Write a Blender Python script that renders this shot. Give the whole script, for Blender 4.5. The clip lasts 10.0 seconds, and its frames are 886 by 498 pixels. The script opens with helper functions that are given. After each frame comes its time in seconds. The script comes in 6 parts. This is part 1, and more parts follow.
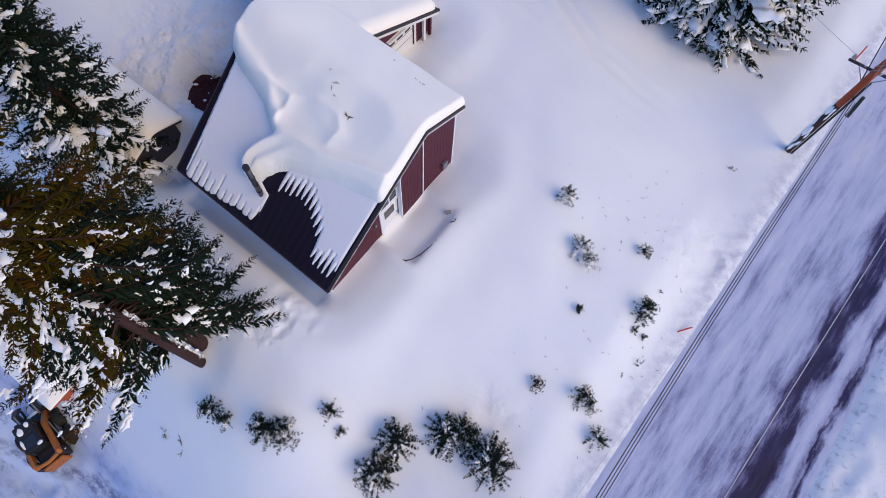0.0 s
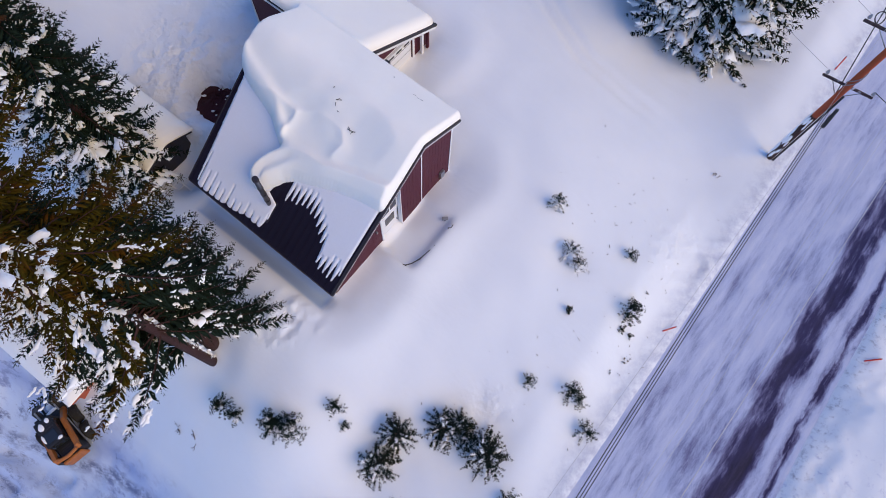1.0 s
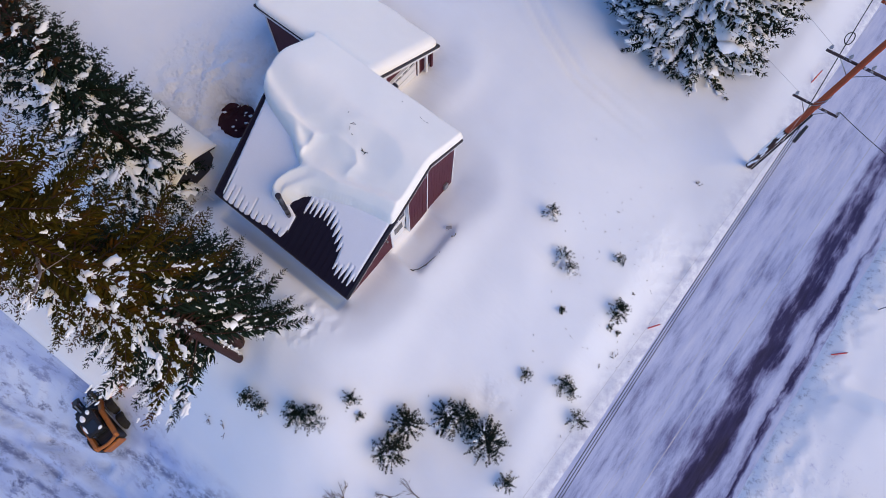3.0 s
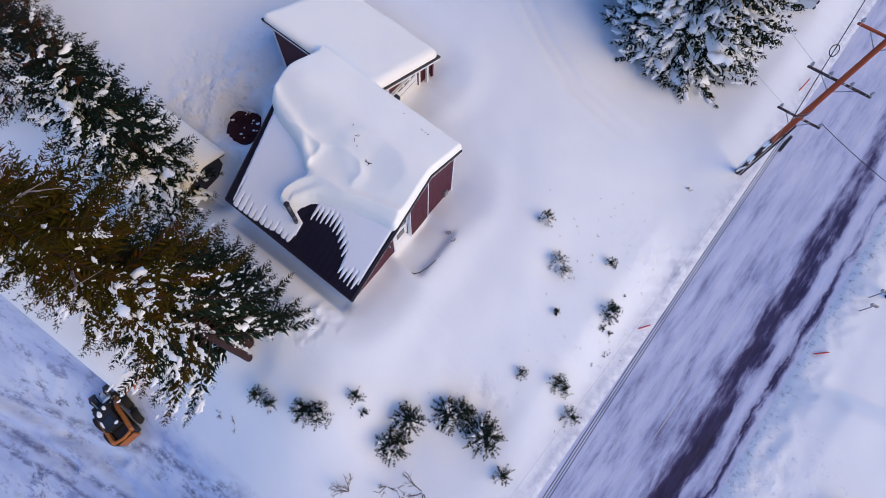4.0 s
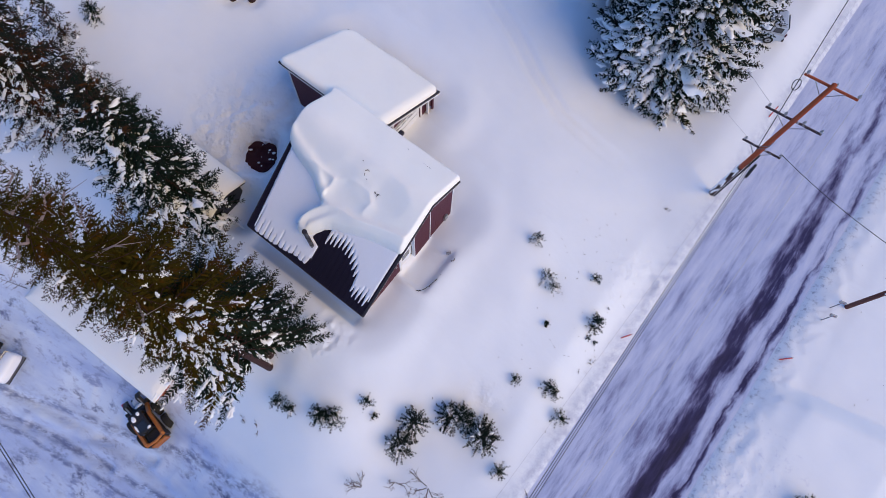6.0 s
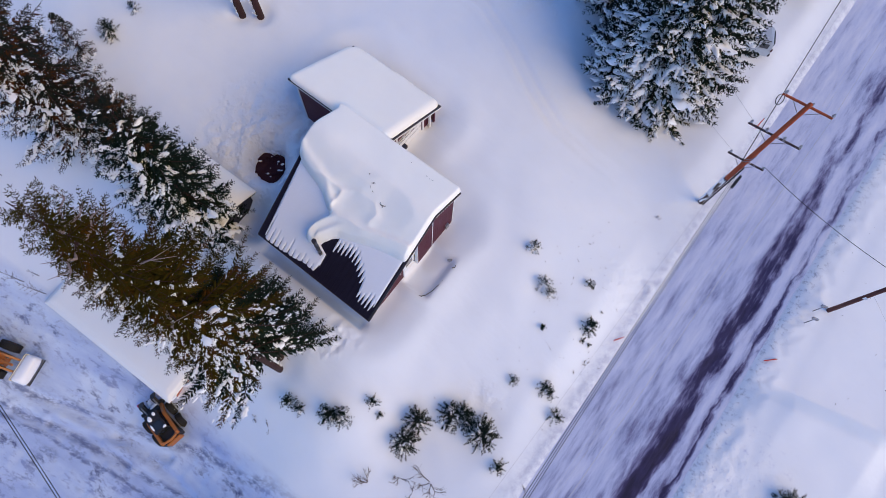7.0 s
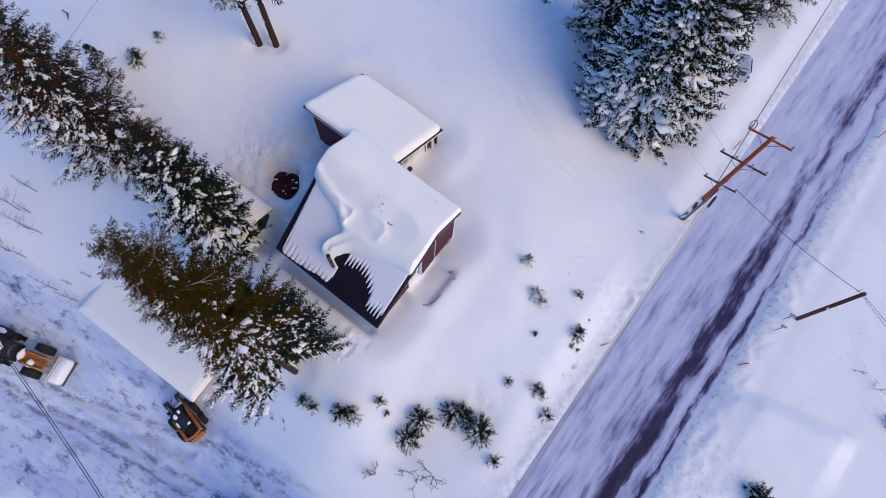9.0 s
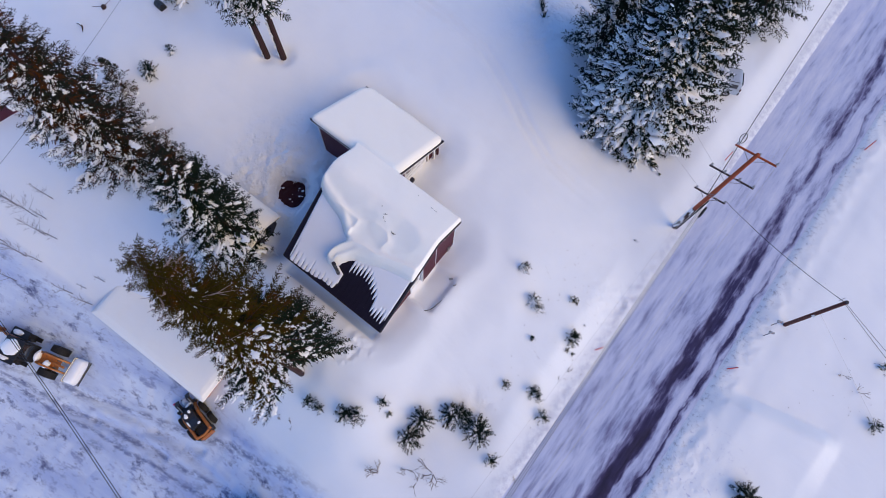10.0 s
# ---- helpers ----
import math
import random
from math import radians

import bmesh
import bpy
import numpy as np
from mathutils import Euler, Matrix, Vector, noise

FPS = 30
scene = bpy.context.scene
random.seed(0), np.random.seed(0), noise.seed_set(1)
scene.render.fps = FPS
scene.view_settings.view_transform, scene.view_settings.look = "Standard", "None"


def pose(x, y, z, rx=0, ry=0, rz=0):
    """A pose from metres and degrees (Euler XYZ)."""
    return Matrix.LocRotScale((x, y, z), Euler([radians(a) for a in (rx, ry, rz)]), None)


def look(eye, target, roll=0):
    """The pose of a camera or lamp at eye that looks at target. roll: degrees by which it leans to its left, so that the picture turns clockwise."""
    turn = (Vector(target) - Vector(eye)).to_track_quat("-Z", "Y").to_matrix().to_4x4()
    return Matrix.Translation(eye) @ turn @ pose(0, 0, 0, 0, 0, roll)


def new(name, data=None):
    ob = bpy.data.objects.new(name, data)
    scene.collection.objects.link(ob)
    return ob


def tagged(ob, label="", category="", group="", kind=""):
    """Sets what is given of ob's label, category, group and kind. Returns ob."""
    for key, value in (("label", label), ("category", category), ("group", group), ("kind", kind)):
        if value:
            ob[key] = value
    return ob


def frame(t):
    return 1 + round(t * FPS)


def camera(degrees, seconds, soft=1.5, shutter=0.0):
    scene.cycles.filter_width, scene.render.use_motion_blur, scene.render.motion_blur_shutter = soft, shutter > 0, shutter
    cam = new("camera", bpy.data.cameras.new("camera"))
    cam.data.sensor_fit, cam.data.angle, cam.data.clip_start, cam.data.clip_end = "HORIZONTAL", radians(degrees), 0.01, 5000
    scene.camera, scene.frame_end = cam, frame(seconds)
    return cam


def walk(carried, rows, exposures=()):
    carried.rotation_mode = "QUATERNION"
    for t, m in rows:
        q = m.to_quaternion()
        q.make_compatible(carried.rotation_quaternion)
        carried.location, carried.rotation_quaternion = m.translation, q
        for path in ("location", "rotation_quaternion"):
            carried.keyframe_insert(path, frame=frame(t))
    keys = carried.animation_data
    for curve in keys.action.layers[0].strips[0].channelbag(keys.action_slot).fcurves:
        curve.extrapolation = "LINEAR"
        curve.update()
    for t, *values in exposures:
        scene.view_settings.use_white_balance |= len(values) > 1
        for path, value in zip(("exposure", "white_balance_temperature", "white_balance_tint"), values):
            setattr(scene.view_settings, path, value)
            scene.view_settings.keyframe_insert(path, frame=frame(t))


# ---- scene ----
cam = camera(74.0, 10.0, soft=0.5)
PATH = [
    (0, (0.384, 0.237, 21.409), (0.368, 0.956, 19.543), 5.1),
    (0.5, (0.41, 0.162, 22.12), (0.396, 0.874, 20.251), 5.2),
    (1, (0.413, 0.135, 22.757), (0.402, 0.839, 20.885), 5.3),
    (1.5, (0.425, 0.17, 23.365), (0.414, 0.865, 21.49), 5.1),
    (2, (0.305, 0.13, 23.969), (0.296, 0.816, 22.09), 5.2),
    (2.5, (0.22, 0.019, 24.567), (0.211, 0.698, 22.685), 5.1),
    (4, (0.153, 0.14, 26.494), (0.146, 0.783, 24.601), 5.3),
    (4.5, (0.12, 0.176, 27.272), (0.114, 0.816, 25.377), 5.2),
    (5, (0.08, 0.237, 28.063), (0.075, 0.875, 26.168), 5.2),
    (5.5, (0.064, 0.223, 28.843), (0.059, 0.862, 26.948), 5.1),
    (7, (-0.221, -0.068, 31.216), (-0.219, 0.577, 29.322), 5.5),
    (7.5, (-0.195, -0.028, 32.042), (-0.194, 0.614, 30.148), 5.5),
    (8, (-0.289, -0.039, 32.761), (-0.288, 0.604, 30.867), 5.5),
    (8.5, (-0.418, -0.17, 33.515), (-0.415, 0.474, 31.622), 5.7),
    (9, (-0.456, -0.289, 34.327), (-0.45, 0.354, 32.433), 6.0),
    (9.5, (-0.46, -0.235, 35.132), (-0.457, 0.406, 33.237), 5.8),
    (10, (-0.496, -0.216, 35.84), (-0.493, 0.422, 33.944), 6.0),
]
walk(cam, [(t, look(eye, target, roll)) for t, eye, target, roll in PATH], [(0.0, 0.26, 6550, 16), (10.0, 0.26, 6550, 16)])

# ---- light ----
world = bpy.data.worlds.new("winter_sky")
scene.world = world
world.use_nodes = True
wn = world.node_tree.nodes
wn.clear()
sky = wn.new("ShaderNodeTexSky")
sky.sky_type = "NISHITA"
sky.sun_disc = False
SUN_AZ, SUN_EL = 117.0, 40.0
sky.sun_elevation, sky.sun_rotation = radians(SUN_EL), radians(SUN_AZ)
sky.air_density, sky.dust_density, sky.ozone_density = 1.0, 0.1, 9.0
wback = wn.new("ShaderNodeBackground")
wback.inputs["Strength"].default_value = 0.185
wout = wn.new("ShaderNodeOutputWorld")
world.node_tree.links.new(sky.outputs["Color"], wback.inputs["Color"])
world.node_tree.links.new(wback.outputs["Background"], wout.inputs["Surface"])

sun = new("sun", bpy.data.lights.new("sun", "SUN"))
sun.data.energy, sun.data.angle, sun.data.color = 1.78, radians(50), (1.0, 0.7, 0.22)
az, el = radians(SUN_AZ), radians(SUN_EL)
sun_way = Vector((math.sin(az) * math.cos(el), math.cos(az) * math.cos(el), math.sin(el)))
sun.matrix_world = look(sun_way * 60, (0, 0, 0))

# ---- materials ----


def material(name, color, rough=0.6, metal=0.0, vary=0.12, scale=3.0, fine=40.0, bump=0.15, bump_scale=25.0, random_mix=0.0, second=None, second_amount=0.45, island=False, spec=0.4):
    """A surface with two scales of colour change and fine relief, in the object's own metres."""
    m = bpy.data.materials.new(name)
    m.use_nodes = True
    nt = m.node_tree
    n, l = nt.nodes, nt.links
    b = n["Principled BSDF"]
    b.inputs["Roughness"].default_value, b.inputs["Metallic"].default_value = rough, metal
    b.inputs["Specular IOR Level"].default_value = spec
    tc = n.new("ShaderNodeTexCoord")

    def noise_of(s, detail):
        t = n.new("ShaderNodeTexNoise")
        t.inputs["Scale"].default_value, t.inputs["Detail"].default_value = s, detail
        l.new(tc.outputs["Object"], t.inputs["Vector"])
        return t

    big, small = noise_of(scale, 4), noise_of(fine, 3)
    dark = tuple(c * (1 - vary) for c in color)
    light = tuple(min(1, c * (1 + vary)) for c in color)
    mix = n.new("ShaderNodeMix")
    mix.data_type = "RGBA"
    mix.inputs["A"].default_value, mix.inputs["B"].default_value = (*dark, 1), (*light, 1)
    add = n.new("ShaderNodeMath")
    add.operation = "MULTIPLY_ADD"
    add.inputs[1].default_value, add.inputs[2].default_value = 0.5, 0.0
    l.new(small.outputs["Fac"], add.inputs[0])
    add2 = n.new("ShaderNodeMath")
    add2.operation = "MULTIPLY_ADD"
    add2.inputs[1].default_value = 0.5
    l.new(big.outputs["Fac"], add2.inputs[0])
    l.new(add.outputs[0], add2.inputs[2])
    last = add2.outputs[0]
    if random_mix:
        if island:
            r = n.new("ShaderNodeNewGeometry").outputs["Random Per Island"]
        else:
            r = n.new("ShaderNodeObjectInfo").outputs["Random"]
        rm = n.new("ShaderNodeMix")
        rm.inputs["Factor"].default_value = random_mix
        l.new(last, rm.inputs["A"])
        l.new(r, rm.inputs["B"])
        last = rm.outputs["Result"]
    l.new(last, mix.inputs["Factor"])
    out = mix.outputs["Result"]
    if second:
        ramp = n.new("ShaderNodeMapRange")
        ramp.inputs["From Min"].default_value, ramp.inputs["From Max"].default_value = 1 - second_amount - 0.08, 1 - second_amount + 0.08
        wear = noise_of(scale * 2.3, 6)
        l.new(wear.outputs["Fac"], ramp.inputs["Value"])
        mix2 = n.new("ShaderNodeMix")
        mix2.data_type = "RGBA"
        mix2.inputs["B"].default_value = (*second, 1)
        l.new(out, mix2.inputs["A"])
        l.new(ramp.outputs["Result"], mix2.inputs["Factor"])
        out = mix2.outputs["Result"]
    l.new(out, b.inputs["Base Color"])
    if bump:
        bp = n.new("ShaderNodeBump")
        bp.inputs["Strength"].default_value, bp.inputs["Distance"].default_value = bump, 0.03
        rel = noise_of(bump_scale, 5)
        l.new(rel.outputs["Fac"], bp.inputs["Height"])
        l.new(bp.outputs["Normal"], b.inputs["Normal"])
    return m


SNOW = (0.80, 0.86, 0.94)
M_SNOW = material("snow", SNOW, 0.7, vary=0.025, scale=0.5, fine=9, bump=0.25, bump_scale=6, spec=0.25)
# warm sunlight is put into the roof snow's brighter cream base colour
M_LITROOFSNOW = material("roof_snow", (0.95, 0.93, 0.885), 0.7, vary=0.02, scale=0.8, fine=9, bump=0.15, bump_scale=5, spec=0.25)
M_TREESNOW = material("bough_snow", (0.94, 0.95, 0.97), 0.7, vary=0.03, scale=2, fine=14, bump=0.3, bump_scale=12, spec=0.25)
M_THINSNOW = material("thin_wet_snow", (0.8, 0.81, 0.88), 0.6, vary=0.04, scale=1.2, fine=12, bump=0.1, bump_scale=8, spec=0.3)
M_RED = material("red_siding", (0.075, 0.008, 0.021), 0.65, vary=0.25, scale=1.2, fine=30, bump=0.25, bump_scale=18)
M_REDSHED = material("orange_red_boards", (0.36, 0.085, 0.045), 0.7, vary=0.2, scale=1.5, fine=30)
M_WHITE = material("white_trim", (0.74, 0.74, 0.76), 0.5, vary=0.06, scale=2, fine=30, bump=0.1)
M_METAL = material("dark_metal_roof", (0.012, 0.008, 0.02), 0.6, spec=0.2, metal=0.0, vary=0.3, scale=1.0, fine=20, bump=0.05)
M_DARK = material("dark_fascia", (0.03, 0.025, 0.032), 0.6, vary=0.25, scale=2)
M_FLUE = material("sooty_steel", (0.09, 0.09, 0.105), 0.4, metal=0.7, vary=0.4, scale=5)
M_STEEL = material("galvanised_steel", (0.35, 0.36, 0.38), 0.35, metal=0.9, vary=0.2, scale=6)
M_GLASS = material("window_glass", (0.02, 0.025, 0.035), 0.06, vary=0.1, scale=1, bump=0.0, spec=0.7)
M_POLEDARK = material("maroon_pole_wood", (0.1, 0.026, 0.02), 0.75, vary=0.35, scale=1.5, fine=25, bump=0.5, bump_scale=30)
M_POLE = material("brown_pole_wood", (0.33, 0.058, 0.016), 0.75, vary=0.35, scale=1.5, fine=25, bump=0.5, bump_scale=30)
M_BUTT = material("dark_creosote_wood", (0.05, 0.025, 0.022), 0.8, vary=0.4, scale=2, fine=25, bump=0.5, bump_scale=30)
M_ARM = material("weathered_crossarm", (0.05, 0.03, 0.032), 0.8, vary=0.3, scale=3, bump=0.4, second=(0.6, 0.62, 0.68), second_amount=0.36)
M_WIRE = material("black_cable", (0.02, 0.02, 0.025), 0.5, vary=0.2, bump=0)
M_ALU = material("bare_conductor", (0.5, 0.5, 0.53), 0.45, metal=0.6, vary=0.1, bump=0)
M_BARK = material("conifer_bark", (0.042, 0.015, 0.014), 0.9, vary=0.4, scale=4, fine=40, bump=0.8, bump_scale=20)
M_STEM = material("grey_violet_stems", (0.15, 0.13, 0.15), 0.9, vary=0.3, scale=4, bump=0.2)
M_TWIG = material("grey_twigs", (0.12, 0.085, 0.075), 0.9, vary=0.3, scale=4, bump=0.2)
M_LIMB = material("pale_bare_limb", (0.3, 0.22, 0.2), 0.9, vary=0.3, scale=4, bump=0.4)
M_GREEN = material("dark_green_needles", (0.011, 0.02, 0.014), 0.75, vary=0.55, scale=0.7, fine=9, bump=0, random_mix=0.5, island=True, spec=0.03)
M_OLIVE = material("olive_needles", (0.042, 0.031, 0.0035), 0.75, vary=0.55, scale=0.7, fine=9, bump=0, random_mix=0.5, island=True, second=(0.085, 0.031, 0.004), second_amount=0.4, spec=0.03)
M_BROWN = material("brown_green_needles", (0.02, 0.024, 0.018), 0.75, vary=0.5, scale=0.7, fine=9, bump=0, random_mix=0.5, island=True, second=(0.11, 0.034, 0.008), second_amount=0.42, spec=0.03)
M_BUSH = material("small_fir_needles", (0.011, 0.019, 0.015), 0.75, vary=0.5, scale=2, fine=12, bump=0, random_mix=0.5, island=True, spec=0.03)
M_ORANGE = material("orange_paint", (0.4, 0.135, 0.028), 0.45, vary=0.2, scale=3, second=(0.12, 0.05, 0.03), second_amount=0.36)
M_BLACK = material("black_paint", (0.015, 0.015, 0.018), 0.5, vary=0.3, scale=3)
M_RUBBER = material("tyre_rubber", (0.018, 0.018, 0.02), 0.85, vary=0.3, scale=6, bump=0.4)
M_CARPAINT = material("silver_car_paint", (0.46, 0.5, 0.56), 0.35, metal=0.2, vary=0.05, scale=3, bump=0)
M_STAKE = material("red_marker_paint", (0.6, 0.05, 0.04), 0.6, vary=0.15, scale=5)
M_PIT = material("dark_red_brush", (0.04, 0.007, 0.011), 0.9, vary=0.5, scale=4, fine=30, bump=0.8, bump_scale=12)
M_GREY = material("grey_boards", (0.22, 0.22, 0.25), 0.8, vary=0.25, scale=2, bump=0.3)
M_PINK = material("pink_flag_cloth", (0.6, 0.07, 0.18), 0.7, vary=0.1, bump=0)

# ---- helpers for shapes ----


def part(name, bm, mat, parent=None, label="", smooth=False):
    """Links a bmesh as one mesh object, under a thing or part where one is given."""
    me = bpy.data.meshes.new(name)
    bmesh.ops.recalc_face_normals(bm, faces=bm.faces)
    bm.to_mesh(me)
    bm.free()
    if smooth:
        me.polygons.foreach_set("use_smooth", [True] * len(me.polygons))
    me.materials.append(mat)
    ob = new(name, me)
    if parent:
        ob.parent = parent
    if label:
        tagged(ob, label)
    return ob


def sheet(name, verts, faces, mat, parent=None, label="", smooth=True):
    """Links numpy-made vertices and faces as one mesh object."""
    me = bpy.data.meshes.new(name)
    verts, sizes = np.asarray(verts, np.float32), np.array([len(f) for f in faces], np.int32) if isinstance(faces, list) else np.full(len(faces), faces.shape[1], np.int32)
    corners = np.concatenate([np.asarray(f) for f in faces]) if isinstance(faces, list) else faces.ravel()
    me.vertices.add(len(verts))
    me.vertices.foreach_set("co", verts.ravel())
    me.loops.add(len(corners))
    me.loops.foreach_set("vertex_index", corners.astype(np.int32))
    me.polygons.add(len(sizes))
    me.polygons.foreach_set("loop_start", np.concatenate([[0], np.cumsum(sizes)[:-1]]).astype(np.int32))
    me.update(calc_edges=True)
    me.validate()
    if smooth:
        me.polygons.foreach_set("use_smooth", [True] * len(me.polygons))
    me.materials.append(mat)
    ob = new(name, me)
    if parent:
        ob.parent = parent
    if label:
        tagged(ob, label)
    return ob


def thing(name, label, category, m, group="", kind=""):
    """An Empty at a thing's base, to carry its parts."""
    e = new(name)
    e.empty_display_size = 0.2
    e.matrix_world = m
    return tagged(e, label, category, group, kind)


def box(bm, x0, x1, y0, y1, z0, z1, bevel=0.0, m=None):
    v = [bm.verts.new((x, y, z)) for x in (x0, x1) for y in (y0, y1) for z in (z0, z1)]
    fs = [bm.faces.new([v[i] for i in q]) for q in ((0, 1, 3, 2), (4, 6, 7, 5), (0, 4, 5, 1), (2, 3, 7, 6), (0, 2, 6, 4), (1, 5, 7, 3))]
    if bevel:
        es = list({e for f in fs for e in f.edges})
        done = bmesh.ops.bevel(bm, geom=es, offset=bevel, segments=2, affect="EDGES", profile=0.6)
        v = list({w for f in done["faces"] for w in f.verts} | {w for w in v if w.is_valid})
    if m is not None:
        bmesh.ops.transform(bm, matrix=m, verts=[w for w in v if w.is_valid])
    return bm


def boxed(*a, **k):
    return box(bmesh.new(), *a, **k)


def prism(bm, outline, axis, a, b):
    """A slab: an outline of (p, q) drawn across the axis ("x": p=y, q=z; "y": p=x, q=z; "z": p=x, q=y), from a to b."""
    def at(p, q, r):
        return {"x": (r, p, q), "y": (p, r, q), "z": (p, q, r)}[axis]
    lo = [bm.verts.new(at(p, q, a)) for p, q in outline]
    hi = [bm.verts.new(at(p, q, b)) for p, q in outline]
    bm.faces.new(lo)
    bm.faces.new(hi[::-1])
    k = len(lo)
    for i in range(k):
        bm.faces.new((lo[i], hi[i], hi[(i + 1) % k], lo[(i + 1) % k]))
    return bm


def tube(bm, pts, radii, sides=6, cap=True):
    rings = []
    pts = [Vector(p) for p in pts]
    if not hasattr(radii, "__len__"):
        radii = [radii] * len(pts)
    for i, p in enumerate(pts):
        d = (pts[min(i + 1, len(pts) - 1)] - pts[max(i - 1, 0)]).normalized()
        s = d.orthogonal().normalized() if abs(d.z) > 0.95 else d.cross(Vector((0, 0, 1))).normalized()
        t = d.cross(s)
        rings.append([bm.verts.new(p + (s * math.cos(a) + t * math.sin(a)) * radii[i]) for a in (2 * math.pi * k / sides for k in range(sides))])
    for r0, r1 in zip(rings, rings[1:]):
        for k in range(sides):
            bm.faces.new((r0[k], r0[(k + 1) % sides], r1[(k + 1) % sides], r1[k]))
    if cap:
        bm.faces.new(rings[0][::-1])
        bm.faces.new(rings[-1])
    return bm


# ---- the lie of the land ----
HOUSE = pose(-3.75, 6.15, 0, 0, 0, -32.6)


def house_gap(x, y):
    """How far a place lies from the house's walls."""
    m = HOUSE.inverted()
    u, v = m[0][0] * x + m[0][1] * y + m[0][3], m[1][0] * x + m[1][1] * y + m[1][3]
    gaps = [np.hypot(np.maximum(np.maximum(a - u, u - b), 0), np.maximum(np.maximum(c - v, v - d), 0)) for a, b, c, d in ((-7.05, 0.1, 0.1, 7.0), (-10.8, -4.8, 7.0, 11.7))]
    return np.minimum(*gaps)



HILLS = np.array([
    (-4, 9, 0.9), (1, 10, 0.95), (-2, 18, 0.9), (-10, 13, 0.2), (-14.8, 17.4, 0.1), (-13.6, 24.3, 0.9), (-21, 23.5, 1.2), (4.6, 10.6, 0.9), (8, 9, -0.1), (7.9, 6.2, -0.3), (7.3, 2, -0.8), (3.8, -0.5, -0.9),
    (4.4, 3.8, -0.4), (-1, 0.5, -0.8), (-3, 2, 0.1), (-4.8, 1.1, 0.0), (-7.2, 1.5, -0.8), (-8.1, 3.4, -0.3), (-12, 7, -1.2), (-15.2, -0.6, -5.3), (-23, 1.5, -5.4), (-18, -4, -5.4), (-10, -1.5, -3.3),
    (-28, -2, -5.5), (-21, 8, -2.8), (-24, 14, -1.5), (-6, -6, -2.5), (12, 14, -1.1), (14.7, 15.3, -0.9), (13, 20, -0.7), (19, 25.5, -0.6), (0, 28, 0.9)])
ROAD_DIR = Vector((0.545, 0.839, 0))
ROAD_SIDE = Vector((0.839, -0.545, 0))
ROAD_IN, ROAD_OUT, ROAD_Z = 5.0, 11.65, -1.3
PITS = [(-10.75, 14.85, 1.25, 1.05), (-11.2, 11.5, 1.1, 1.3), (-8.2, 3.3, 1.1, 0.3), (11.2, 22.2, 4.6, 0.5), (-14.1, 24.5, 0.7, 0.3), (-12.9, 24.5, 0.7, 0.3), (-13.2, 11.0, 2.6, 0.3), (2.0, 1.3, 1.9, 0.2), (-1.0, 0.7, 1.4, 0.18), (22.1, 9.4, 0.5, 0.15), (5.5, 8.7, 0.9, 0.12)]


RIM = np.array([(-34, 36, 1.0), (-12, 46, 0.9), (12, 46, 0.0), (34, 42, -0.7), (36, 18, -0.8), (34, -8, -0.8), (14, -14, -1.2), (-4, -16, -2.8), (-20, -16, -5.2), (-38, -10, -5.5), (-40, 12, -2.6)])
KNOTS = np.concatenate([HILLS, RIM])


def bend(d2):
    """The thin plate's kernel, from squared distances."""
    return d2 * np.log(d2 + 1e-9)


def plate():
    """Weights of a smooth thin plate that rests near the knots."""
    p, n = KNOTS[:, :2] / 10, len(KNOTS)
    k = bend(((p[:, None] - p[None]) ** 2).sum(2)) + 0.02 * np.eye(n)
    side = np.concatenate([np.ones((n, 1)), p], 1)
    a = np.block([[k, side], [side.T, np.zeros((3, 3))]])
    return np.linalg.solve(a, np.concatenate([KNOTS[:, 2], np.zeros(3)]))


PLATE = plate()


